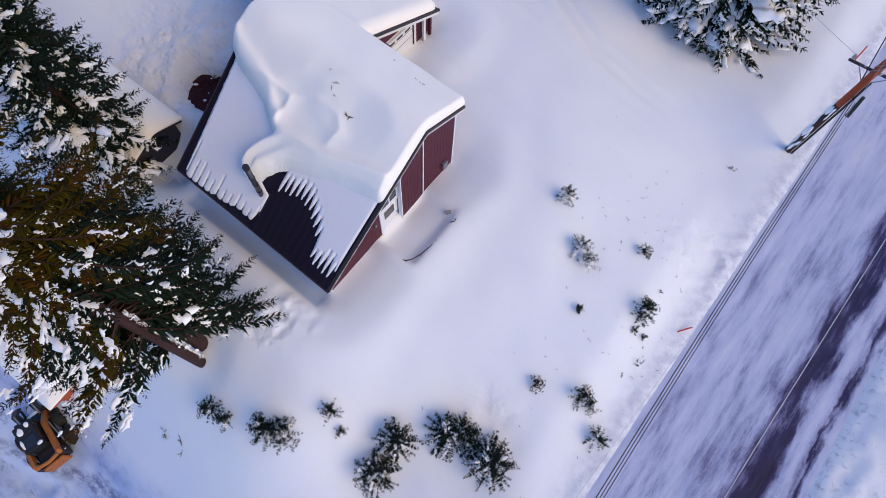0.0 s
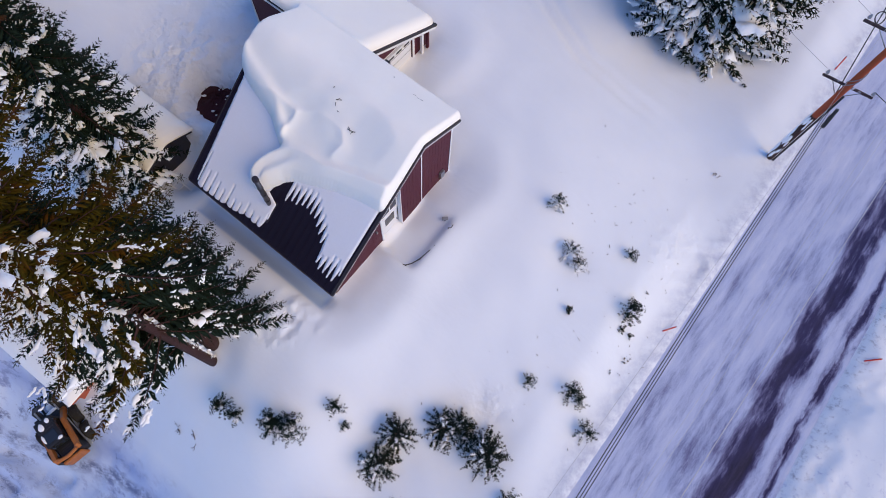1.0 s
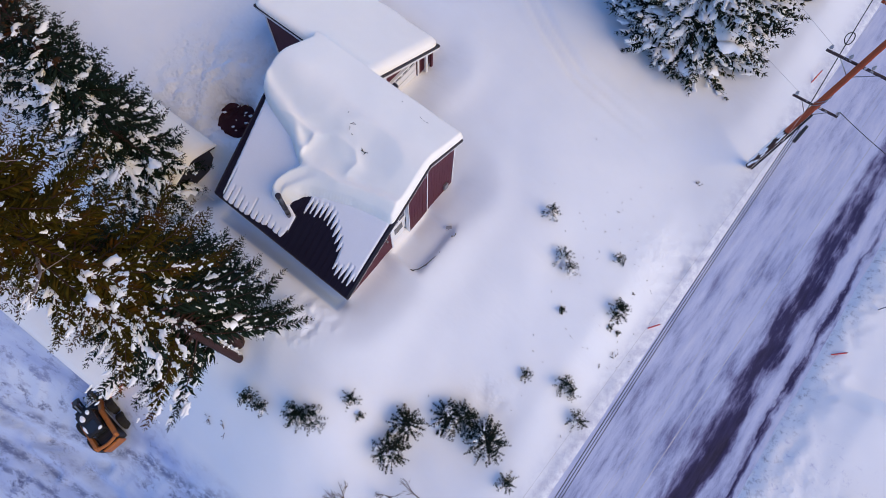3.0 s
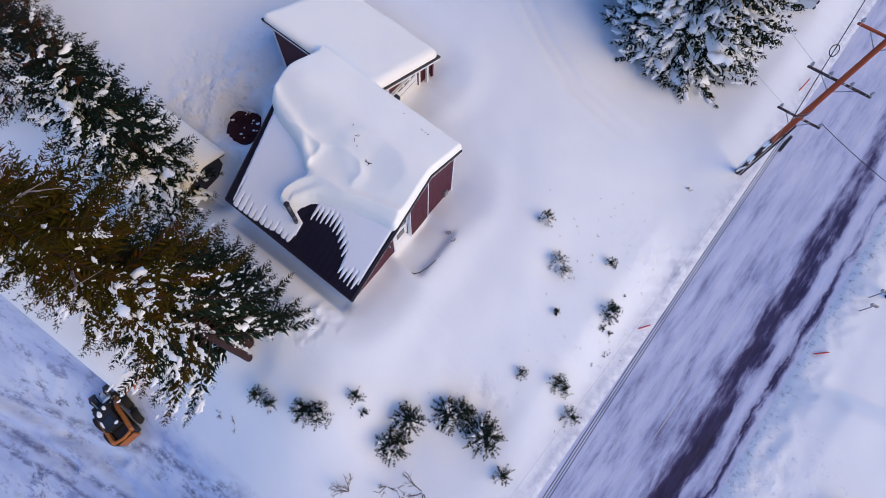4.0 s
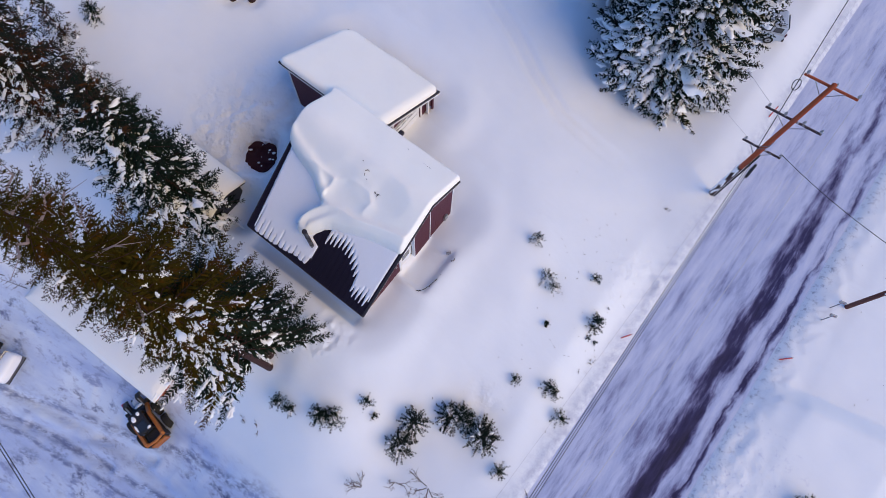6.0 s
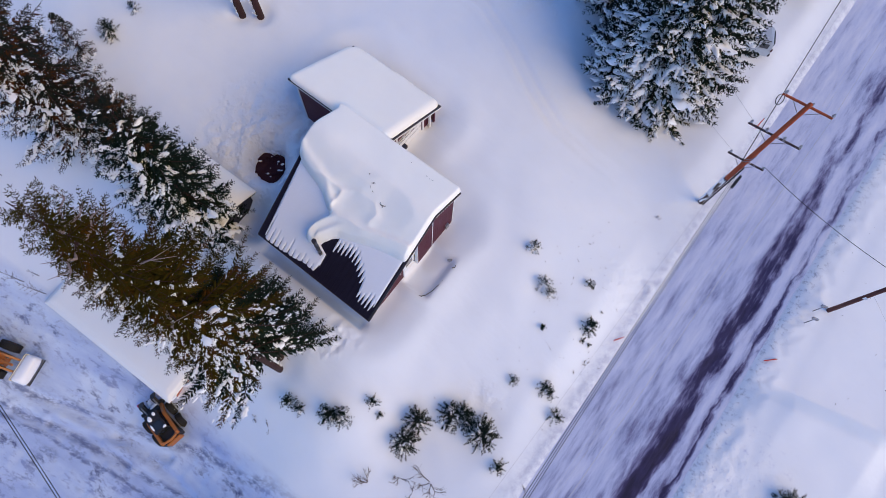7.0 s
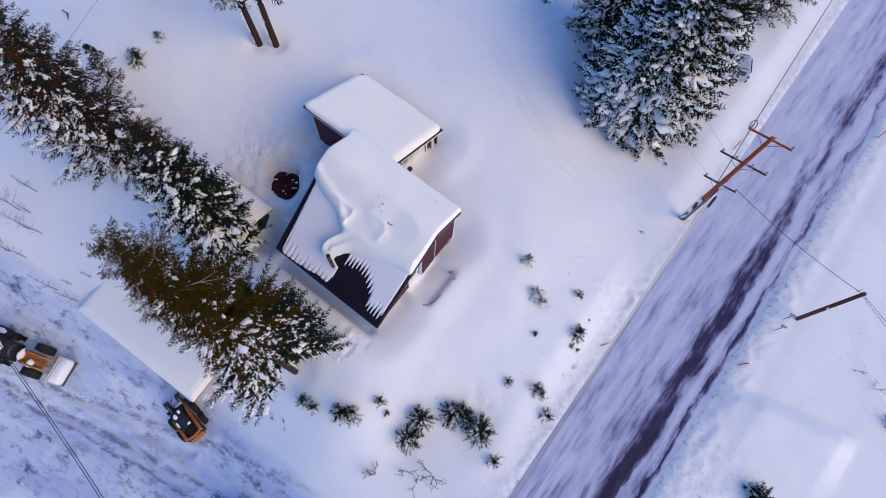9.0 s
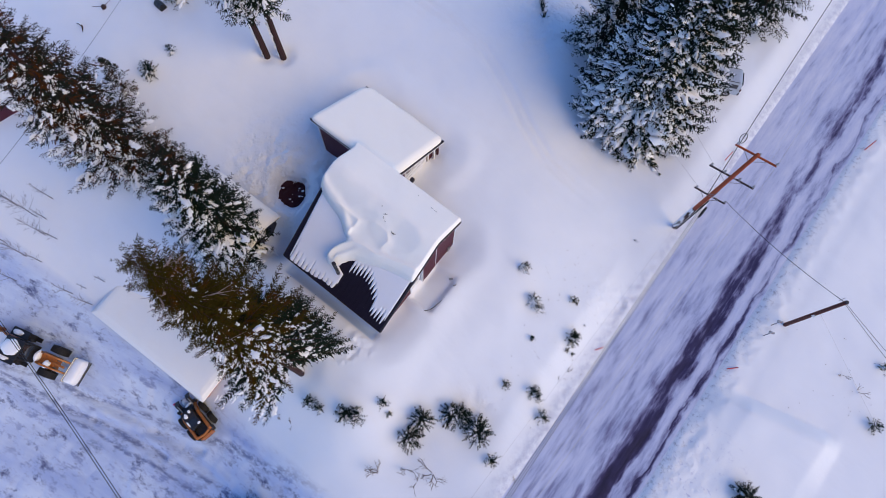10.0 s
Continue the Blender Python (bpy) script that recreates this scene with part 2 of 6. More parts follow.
def land(x, y):
    """Height of the snow at x, y (numbers or arrays)."""
    x, y = np.asarray(x, float), np.asarray(y, float)
    z = PLATE[-3] + PLATE[-2] * x / 10 + PLATE[-1] * y / 10
    for (a, b, _), w in zip(KNOTS, PLATE):
        z = z + w * bend(((x - a) / 10) ** 2 + ((y - b) / 10) ** 2)
    z = np.clip(z, -5.7, 1.6)
    far = 1.0 / (1.0 + np.exp((np.hypot(x, y - 8) - 45) / 5))
    z = z * far - 1.3 * (1 - far)
    for a, b, r, depth in PITS:
        z = z - depth * np.exp(-(((x - a) ** 2 + (y - b) ** 2) / r**2) ** 1.5)
    gap = house_gap(x, y)
    z = z + 0.13 * np.exp(-((gap - 2.2) / 0.8) ** 2) - 0.26 * np.exp(-((gap / 0.8) ** 2))
    m = HOUSE.inverted()
    u, v = m[0][0] * x + m[0][1] * y + m[0][3], m[1][0] * x + m[1][1] * y + m[1][3]
    # the trench dug by the roof's slides along the front eave
    z = z - 0.32 * np.exp(-(((v + 0.42) / 0.36) ** 2)) / (1 + np.exp(np.clip((u - 0.1) / 0.12, -60, 60))) / (1 + np.exp(np.clip((-7.1 - u) / 0.15, -60, 60)))
    off = x * ROAD_SIDE.x + y * ROAD_SIDE.y
    beyond = np.clip((off - ROAD_IN + 2.6) / 2.4, 0, 1)
    beyond = beyond * beyond * (3 - 2 * beyond)
    side = np.where(off > (ROAD_IN + ROAD_OUT) / 2, -1.12 + 0.1 * np.exp(-((off - ROAD_OUT - 0.9) / 0.6) ** 2) + 0.12 * np.clip((off - 12.4) / 2.5, 0, 1) - 0.07 * np.clip(off - 14.0, 0, 9), -1.16)
    z = z * (1 - beyond) + side * beyond
    step = 1 / (1 + np.exp(np.clip(-(off - ROAD_IN - 0.12) / 0.09, -60, 60))) * 1 / (1 + np.exp(np.clip((off - ROAD_OUT + 0.12) / 0.09, -60, 60)))
    return z * (1 - step) + (ROAD_Z - 0.07) * step


def ground_at(x, y, up=0.0):
    return Vector((x, y, float(land(x, y)) + up))

# ---- ground ----


def spaced(lo, hi, step, reach):
    """Even steps from lo to hi, then ever longer ones out to the reach."""
    out = list(np.arange(lo, hi + step / 2, step))
    for sign in (-1, 1):
        d, p = step, out[0] if sign < 0 else out[-1]
        more = []
        while abs(p) < reach:
            d *= 1.35
            p += sign * d
            more.append(p)
        out = more[::-1] + out if sign < 0 else out + more
    return np.array(out)


SLED = [(-6.5, 32.0), (-4.55, 30.8), (-1.64, 28.9), (1.0, 27.0), (3.0, 24.0), (4.4, 21.4), (6.0, 19.0), (8.2, 17.4), (9.6, 16.6), (11.4, 15.2)]


RUTS = [[(-23.73, 0.98), (-21.25, 0.22), (-18.32, -0.87), (-15.8, -2.05), (-12.82, -3.84)], [(-24.57, -0.03), (-22.07, -0.87), (-19.67, -1.43), (-17.17, -2.53)], [(-22.35, -0.54), (-19.37, -1.15), (-17.14, -1.11), (-14.71, -1.95)]]


def build_ground():
    xs, ys = spaced(-36, 33, 0.2, 1800), spaced(-8, 37, 0.2, 1800)
    xs = np.sort(np.concatenate([xs, xs[(xs > -7.6) & (xs < 1.5)] + 0.1]))
    ys = np.sort(np.concatenate([ys, ys[(ys > 3.5) & (ys < 11.0)] + 0.1]))
    X, Y = np.meshgrid(xs, ys)
    Z = land(X, Y)
    yard = 1 / (1 + np.exp(np.clip(((X + 14.2) * 0.5 + (Y - 1.1) * 0.87) / 0.35, -60, 60)))
    off = X * ROAD_SIDE.x + Y * ROAD_SIDE.y
    berm = np.exp(-((off - ROAD_IN + 0.35) / 0.35) ** 2) + np.exp(-((off - ROAD_OUT - 0.6) / 0.7) ** 2)
    trod = 1.1 * np.exp(-(((X + 11.5) / 3.2) ** 2 + ((Y - 16.0) / 3.0) ** 2)) + 0.8 * np.exp(-(((X + 5.6) / 1.2) ** 2 + ((Y - 4.9) / 0.8) ** 2)) + 0.75 * np.exp(-(((X - 4.9) / 1.4) ** 2 + ((Y - 29.8) / 3.6) ** 2)) + 0.35 * np.exp(-(((X - 2.7) / 0.9) ** 2 + ((Y - 2.5) / 0.7) ** 2)) + 0.22 * np.exp(-(((X - 10.6) / 1.6) ** 2 + ((Y - 9.8) / 1.8) ** 2)) + 0.2 * np.exp(-(((X - 15.6) / 2.6) ** 2 + ((Y + 0.4) / 3.2) ** 2))
    road = (off > ROAD_IN - 0.1) & (off < ROAD_OUT + 0.1)
    near = (abs(X) < 60) & (abs(Y - 10) < 60)
    for j in range(len(ys)):
        for i in range(len(xs)):
            if near[j, i] and not road[j, i]:
                x, y = X[j, i], Y[j, i]
                drift = 0.075 * noise.noise((x * 0.22, y * 0.3, 0)) + 0.035 * noise.noise((x * 0.9 + y * 0.4, y * 0.8, 3))
                rough = 0.09 * yard[j, i] + 0.13 * berm[j, i] + 0.42 * trod[j, i]
                Z[j, i] += drift + (rough * (0.7 * noise.noise((x * 1.9, y * 1.9, 7)) + 0.45 * noise.noise((x * 4.1, y * 4.1, 11))) if rough > 0.004 else 0)
    m = HOUSE.inverted()
    U, V = m[0][0] * X + m[0][1] * Y + m[0][3], m[1][0] * X + m[1][1] * Y + m[1][3]
    def step_up(a, soft):
        return 1 / (1 + np.exp(np.clip(-a / soft, -60, 60)))
    Z += (0.15 * step_up(U - 0.1, 0.1) * step_up(2.3 - U, 0.25) * step_up(V - 2.2, 0.12) * step_up(6.0 - V, 0.25)) - 0.33 * step_up(U - 0.15, 0.05) * step_up(1.72 - U, 0.07) * step_up(V - 2.66, 0.06) * step_up(5.2 - V, 0.12)
    pit, turn = np.hypot(X + 10.85, Y - 15.2), np.arctan2(Y - 15.2, X + 10.85)
    pit = pit * (1 + 0.16 * np.sin(2 * turn + 0.6) + 0.13 * np.sin(3 * turn + 2.0) + 0.05 * np.sin(7 * turn))
    Z -= 0.6 * np.exp(-((pit / 1.1) ** 4))
    # the bank beside a snowed-over drive across the road
    drive = (X - 17.25) * 0.317 + (Y - 5.25) * 0.949
    along = np.clip((off - 11.9) / 2.2, 0, 1) ** 0.8 * np.clip((19.9 - off) / 1.2, 0, 1)
    Z += 0.62 * along * np.clip(-drive / 0.95, 0, 1) ** 0.8 * np.exp(-np.maximum(-drive - 1.1, 0) / 2.6)
    d = np.full(X.shape, 99.0)
    for (ax, ay), (bx, by) in zip(SLED, SLED[1:]):
        dx, dy = bx - ax, by - ay
        t = np.clip(((X - ax) * dx + (Y - ay) * dy) / (dx * dx + dy * dy), 0, 1)
        d = np.minimum(d, np.hypot(X - ax - t * dx, Y - ay - t * dy))
    d = d + 9 * np.clip(1 - np.hypot(X - SLED[-1][0], Y - SLED[-1][1]) / 0.5, 0, 1)
    fade = np.clip((np.hypot(X - SLED[-1][0], Y - SLED[-1][1]) - 0.5) / 5.0, 0, 1)
    Z -= fade * np.where(d < 1.2, 0.12 * np.exp(-(((d - 0.32) / 0.17) ** 2)) - 0.05 * np.exp(-(((d - 0.75) / 0.2) ** 2)), 0)
    for path in RUTS:
        d = np.full(X.shape, 99.0)
        for (ax, ay), (bx, by) in zip(path, path[1:]):
            dx, dy = bx - ax, by - ay
            t = np.clip(((X - ax) * dx + (Y - ay) * dy) / (dx * dx + dy * dy), 0, 1)
            d = np.minimum(d, np.hypot(X - ax - t * dx, Y - ay - t * dy))
        Z -= np.where(d < 1.0, 0.17 * np.exp(-((d / 0.2) ** 2)) - 0.08 * np.exp(-(((d - 0.42) / 0.18) ** 2)), 0)
    nx, ny = len(xs), len(ys)
    verts = np.stack([X.ravel(), Y.ravel(), Z.ravel()], 1)
    q = (np.arange(ny - 1)[:, None] * nx + np.arange(nx - 1)[None]).ravel()
    return verts, np.stack([q, q + 1, q + nx + 1, q + nx], 1)


def ground_material():
    m = bpy.data.materials.new("snow_ground")
    m.use_nodes = True
    n, l = m.node_tree.nodes, m.node_tree.links
    b = n["Principled BSDF"]
    b.inputs["Roughness"].default_value, b.inputs["Specular IOR Level"].default_value = 0.7, 0.25
    tc = n.new("ShaderNodeTexCoord")

    def noisy(scale, detail, stretch=None, turn=0.0, rough=0.55):
        t = n.new("ShaderNodeTexNoise")
        t.inputs["Scale"].default_value, t.inputs["Detail"].default_value, t.inputs["Roughness"].default_value = scale, detail, rough
        if stretch:
            mp = n.new("ShaderNodeMapping")
            mp.inputs["Rotation"].default_value = (0, 0, turn)
            mp2 = n.new("ShaderNodeMapping")
            mp2.inputs["Scale"].default_value = stretch
            l.new(tc.outputs["Object"], mp.inputs["Vector"])
            l.new(mp.outputs["Vector"], mp2.inputs["Vector"])
            l.new(mp2.outputs["Vector"], t.inputs["Vector"])
        else:
            l.new(tc.outputs["Object"], t.inputs["Vector"])
        return t.outputs["Fac"]

    def ranged(v, a, b2, c=0.0, d=1.0):
        r = n.new("ShaderNodeMapRange")
        for k, x in zip(("From Min", "From Max", "To Min", "To Max"), (a, b2, c, d)):
            r.inputs[k].default_value = x
        l.new(v, r.inputs["Value"])
        return r.outputs["Result"]

    def maths(op, a, b2):
        r = n.new("ShaderNodeMath")
        r.operation = op
        for i, v in enumerate((a, b2)):
            if hasattr(v, "is_linked"):
                l.new(v, r.inputs[i])
            else:
                r.inputs[i].default_value = v
        return r.outputs[0]

    def side_of(nx, ny, c):
        d = n.new("ShaderNodeVectorMath")
        d.operation = "DOT_PRODUCT"
        d.inputs[1].default_value = (nx, ny, 0)
        l.new(tc.outputs["Object"], d.inputs[0])
        return maths("SUBTRACT", d.outputs["Value"], c)

    def mixed(f, a, b2):
        r = n.new("ShaderNodeMix")
        r.data_type = "RGBA"
        l.new(f, r.inputs["Factor"])
        for k, v in (("A", a), ("B", b2)):
            if isinstance(v, tuple):
                r.inputs[k].default_value = (*v, 1)
            else:
                l.new(v, r.inputs[k])
        return r.outputs["Result"]

    snow = mixed(ranged(noisy(0.35, 4), 0.3, 0.7), (0.785, 0.82, 0.88), (0.83, 0.855, 0.9))
    # the ploughed yard: packed, scraped snow with dirt showing through
    yard = ranged(side_of(0.5, 0.87, -14.2 * 0.5 + 1.1 * 0.87), 0.5, -0.7)
    packed = mixed(ranged(noisy(0.5, 6, (0.35, 1.6, 1), radians(24)), 0.35, 0.7), (0.64, 0.74, 0.91), (0.37, 0.47, 0.74))
    scrape = maths("MULTIPLY", ranged(noisy(0.9, 9, (0.7, 1.25, 1), radians(28), 0.76), 0.53, 0.63), ranged(noisy(0.3, 2), 0.42, 0.56))
    dirty = mixed(scrape, packed, (0.1, 0.12, 0.24))
    dabs = maths("MULTIPLY", ranged(noisy(1.9, 7, (0.6, 1.3, 1), radians(26), 0.7), 0.53, 0.62), ranged(noisy(0.45, 3, None, 0), 0.4, 0.6))
    dirty = mixed(maths("MULTIPLY", dabs, 0.75), dirty, (0.24, 0.29, 0.5))
    # dirt turned up along the tyre tracks
    sway = maths("MULTIPLY", maths("SUBTRACT", noisy(0.35, 3), 0.5), 1.3)
    crumbs = ranged(noisy(2.6, 8, (0.6, 1.4, 1), radians(16), 0.75), 0.42, 0.56)
    for nx, ny, c, wide in ((0.233, 0.972, -4.55, 0.3), (0.328, 0.945, -7.98, 0.24), (0.36, 0.933, -9.3, 0.22)):
        off = maths("ABSOLUTE", maths("ADD", side_of(nx, ny, c), sway), 0.0)
        dirty = mixed(maths("MULTIPLY", maths("MULTIPLY", ranged(off, wide, 0.05), crumbs), 0.8), dirty, (0.13, 0.16, 0.3))
    out = mixed(yard, snow, dirty)
    # grit thrown up beside the road
    edge = side_of(ROAD_SIDE.x, ROAD_SIDE.y, ROAD_OUT)
    band = maths("MULTIPLY", maths("MULTIPLY", ranged(edge, 0.8, 0.1), ranged(edge, -0.4, 0.0)), ranged(noisy(3.5, 8, None, 0, 0.75), 0.52, 0.7))
    edge2 = side_of(ROAD_SIDE.x, ROAD_SIDE.y, ROAD_IN)
    band2 = maths("MULTIPLY", ranged(edge2, -1.1, 0.1), ranged(noisy(2.5, 8, None, 0, 0.75), 0.4, 0.62))
    out = mixed(band, out, (0.3, 0.29, 0.34))
    out = mixed(maths("MULTIPLY", band2, ranged(edge2, 2.0, 1.0)), out, (0.55, 0.57, 0.68))
    # crumbs of dirt on the snow beside the drive across the road
    round_ = n.new("ShaderNodeVectorMath")
    round_.operation = "DISTANCE"
    round_.inputs[1].default_value = (15.3, 0.2, 0)
    l.new(tc.outputs["Object"], round_.inputs[0])
    strewn = maths("MULTIPLY", ranged(noisy(2.2, 8, None, 0, 0.78), 0.57, 0.66), ranged(round_.outputs["Value"], 4.6, 2.0, 0.0, 0.7))
    out = mixed(strewn, out, (0.42, 0.44, 0.62))
    # blue shade under the front eave, painted into the snow as a band
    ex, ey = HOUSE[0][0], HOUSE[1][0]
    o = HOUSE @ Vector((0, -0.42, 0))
    eave_off = side_of(HOUSE[0][1], HOUSE[1][1], o.x * HOUSE[0][1] + o.y * HOUSE[1][1])
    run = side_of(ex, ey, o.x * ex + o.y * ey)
    eave_shade = maths("MULTIPLY", maths("MULTIPLY", ranged(eave_off, -0.42, -0.3), ranged(eave_off, 0.42, 0.3)), maths("MULTIPLY", ranged(run, 0.15, -0.05), ranged(run, -7.4, -7.1)))
    out = mixed(maths("MULTIPLY", eave_shade, 0.8), out, (0.32, 0.47, 0.72))
    l.new(out, b.inputs["Base Color"])
    near = n.new("ShaderNodeVectorMath")
    near.operation = "DISTANCE"
    near.inputs[1].default_value = (-11.2, 16.2, 0)
    l.new(tc.outputs["Object"], near.inputs[0])
    walked = ranged(near.outputs["Value"], 5.0, 1.5)
    for spot, far_, close, deep in (((2.8, 2.5, 0), 1.5, 0.3, 0.4), ((4.9, 30.0, 0), 4.2, 1.5, 0.8), ((-5.7, 4.9, 0), 1.6, 0.5, 0.5), ((10.6, 9.6, 0), 2.6, 0.5, 0.3), ((15.0, -0.5, 0), 4.5, 1.0, 0.25)):
        more = n.new("ShaderNodeVectorMath")
        more.operation = "DISTANCE"
        more.inputs[1].default_value = spot
        l.new(tc.outputs["Object"], more.inputs[0])
        walked = maths("MAXIMUM", walked, ranged(more.outputs["Value"], far_, close, 0.0, deep))
    prints = n.new("ShaderNodeTexVoronoi")
    prints.inputs["Scale"].default_value = 2.6
    l.new(tc.outputs["Object"], prints.inputs["Vector"])
    bp0 = n.new("ShaderNodeBump")
    bp0.inputs["Strength"].default_value, bp0.inputs["Distance"].default_value = 0.5, 0.2
    l.new(maths("MULTIPLY", maths("MULTIPLY", ranged(prints.outputs["Distance"], 0.05, 0.4), ranged(noisy(1.2, 3), 0.4, 0.6)), walked), bp0.inputs["Height"])
    bp = n.new("ShaderNodeBump")
    l.new(bp0.outputs["Normal"], bp.inputs["Normal"])
    bp.inputs["Strength"].default_value, bp.inputs["Distance"].default_value = 0.35, 0.06
    l.new(maths("ADD", maths("MULTIPLY", noisy(3.2, 6), maths("ADD", maths("MULTIPLY", yard, 0.8), 0.25)), maths("MULTIPLY", noisy(1.1, 3, (0.5, 1.3, 1), 0.6), 0.8)), bp.inputs["Height"])
    l.new(bp.outputs["Normal"], b.inputs["Normal"])
    return m


gv, gf = build_ground()
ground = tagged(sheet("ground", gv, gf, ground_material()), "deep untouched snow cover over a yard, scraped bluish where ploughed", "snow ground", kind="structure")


def road_material():
    m = bpy.data.materials.new("slushy_road")
    m.use_nodes = True
    n, l = m.node_tree.nodes, m.node_tree.links
    b = n["Principled BSDF"]
    b.inputs["Specular IOR Level"].default_value = 0.18
    tc = n.new("ShaderNodeTexCoord")
    sep = n.new("ShaderNodeSeparateXYZ")
    l.new(tc.outputs["Object"], sep.inputs[0])

    def streak(sx, sy, scale, detail, rough=0.6, shift=0.0):
        mp = n.new("ShaderNodeMapping")
        mp.inputs["Scale"].default_value, mp.inputs["Location"].default_value = (sx, sy, 1), (shift, shift, 0)
        l.new(tc.outputs["Object"], mp.inputs["Vector"])
        t = n.new("ShaderNodeTexNoise")
        t.inputs["Scale"].default_value, t.inputs["Detail"].default_value, t.inputs["Roughness"].default_value = scale, detail, rough
        l.new(mp.outputs["Vector"], t.inputs["Vector"])
        return t.outputs["Fac"]

    def maths(op, a, b2, c=None):
        r = n.new("ShaderNodeMath")
        r.operation = op
        for i, v in enumerate((a, b2) if c is None else (a, b2, c)):
            if hasattr(v, "is_linked"):
                l.new(v, r.inputs[i])
            else:
                r.inputs[i].default_value = v
        return r.outputs[0]

    # how worn the snow is across the road, with ruts that wander a little
    warp = maths("MULTIPLY_ADD", streak(0.3, 0.7, 1.0, 4, 0.6), 1.5, -0.75)
    across = maths("DIVIDE", maths("ADD", sep.outputs["Y"], warp), ROAD_OUT - ROAD_IN)
    ramp = n.new("ShaderNodeValToRGB")
    ramp.color_ramp.interpolation = "EASE"
    el = ramp.color_ramp.elements
    el[0].position, el[0].color = 0.0, (0.14,) * 3 + (1,)
    el[1].position, el[1].color = 1.0, (0.12,) * 3 + (1,)
    for p, c in ((0.06, 0.28), (0.16, 0.37), (0.25, 0.31), (0.35, 0.38), (0.45, 0.36), (0.56, 0.45), (0.62, 0.63), (0.675, 0.88), (0.72, 0.94), (0.755, 0.7), (0.785, 0.42), (0.84, 0.34), (0.895, 0.52), (0.915, 0.84), (0.932, 0.66), (0.955, 0.34)):
        e = el.new(p)
        e.color = (c, c, c, 1)
    l.new(across, ramp.inputs["Fac"])
    long1, blot, long2, fine = streak(0.06, 2.2, 1.0, 4, 0.6), streak(0.32, 1.5, 1.0, 9, 0.66, 9), streak(0.07, 4.5, 1.0, 5, 0.65, 5), streak(2.4, 4.5, 5.0, 9, 0.84, 2)
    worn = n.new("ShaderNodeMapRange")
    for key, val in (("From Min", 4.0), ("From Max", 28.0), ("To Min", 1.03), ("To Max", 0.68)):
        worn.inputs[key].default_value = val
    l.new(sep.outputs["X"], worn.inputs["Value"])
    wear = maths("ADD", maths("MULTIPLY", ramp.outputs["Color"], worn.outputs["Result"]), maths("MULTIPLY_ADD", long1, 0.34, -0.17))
    wear = maths("ADD", wear, maths("MULTIPLY_ADD", blot, 1.3, -0.67))
    wear = maths("ADD", wear, maths("MULTIPLY_ADD", long2, 0.24, -0.12))
    wear = maths("ADD", wear, maths("MULTIPLY_ADD", fine, 0.62, -0.31))
    tone = n.new("ShaderNodeValToRGB")
    te = tone.color_ramp.elements
    te[0].position, te[0].color = 0.0, (0.62, 0.65, 0.8, 1)
    te[1].position, te[1].color = 1.0, (0.014, 0.012, 0.045, 1)
    for p, c in ((0.28, (0.49, 0.54, 0.735)), (0.44, (0.335, 0.375, 0.565)), (0.58, (0.165, 0.165, 0.3)), (0.72, (0.036, 0.032, 0.1))):
        e = te.new(p)
        e.color = (*c, 1)
    l.new(wear, tone.inputs["Fac"])
    l.new(tone.outputs["Color"], b.inputs["Base Color"])
    r = n.new("ShaderNodeMapRange")
    r.inputs["From Min"].default_value, r.inputs["From Max"].default_value, r.inputs["To Min"].default_value, r.inputs["To Max"].default_value = 0.4, 0.9, 0.75, 0.5
    l.new(wear, r.inputs["Value"])
    l.new(r.outputs["Result"], b.inputs["Roughness"])
    bp = n.new("ShaderNodeBump")
    bp.inputs["Strength"].default_value, bp.inputs["Distance"].default_value = 0.5, 0.05
    l.new(maths("SUBTRACT", 1.0, wear), bp.inputs["Height"])
    l.new(bp.outputs["Normal"], b.inputs["Normal"])
    return m


def build_road():
    """A strip along its own x, with y across from the house side; packed ridges between the ruts."""
    ss = np.concatenate([np.linspace(-400, -20, 30), np.linspace(-19, 60, 400), np.linspace(65, 500, 30)])
    ws = np.linspace(-0.25, ROAD_OUT - ROAD_IN + 0.25, 44)
    verts = []
    for s in ss:
        for w in ws:
            z = 0.025 * noise.noise((s * 0.12, w * 2.2, 1)) + 0.02 * noise.noise((s * 0.6, w * 3.5, 4)) + 0.02 * math.sin(w * 2.1)
            edge = min(w, ROAD_OUT - ROAD_IN - w)
            verts.append((s, w, z - (0.06 if edge < -0.1 else 0)))
    k = len(ws)
    q = (np.arange(len(ss) - 1)[:, None] * k + np.arange(k - 1)[None]).ravel()
    return verts, np.stack([q, q + k, q + k + 1, q + 1], 1)


rv, rf = build_road()
road = tagged(sheet("road", rv, rf, road_material()), "two-lane road of packed snow and slush with dark wheel ruts", "road", kind="structure")
o = ROAD_SIDE * ROAD_IN
# y of the strip points away from the house
road.matrix_world = Matrix(((ROAD_DIR.x, ROAD_SIDE.x, 0, o.x), (ROAD_DIR.y, ROAD_SIDE.y, 0, o.y), (0, 0, 1, ROAD_Z), (0, 0, 0, 1)))
for p in road.data.polygons:
    p.flip()

# ---- house ----
U0, U1 = -7.3, 0.3          # ends of the main roof
EAVE_F, RIDGE, EAVE_B = -0.22, 5.2, 7.25
Z_EAVE, Z_RIDGE, Z_BACK = 1.6, 5.27, 4.41
WU0, WU1, WV0, WV1 = -11.0, -4.5, 6.95, 11.95   # the low wing behind
WZ0, WZ1 = 4.1, 1.75


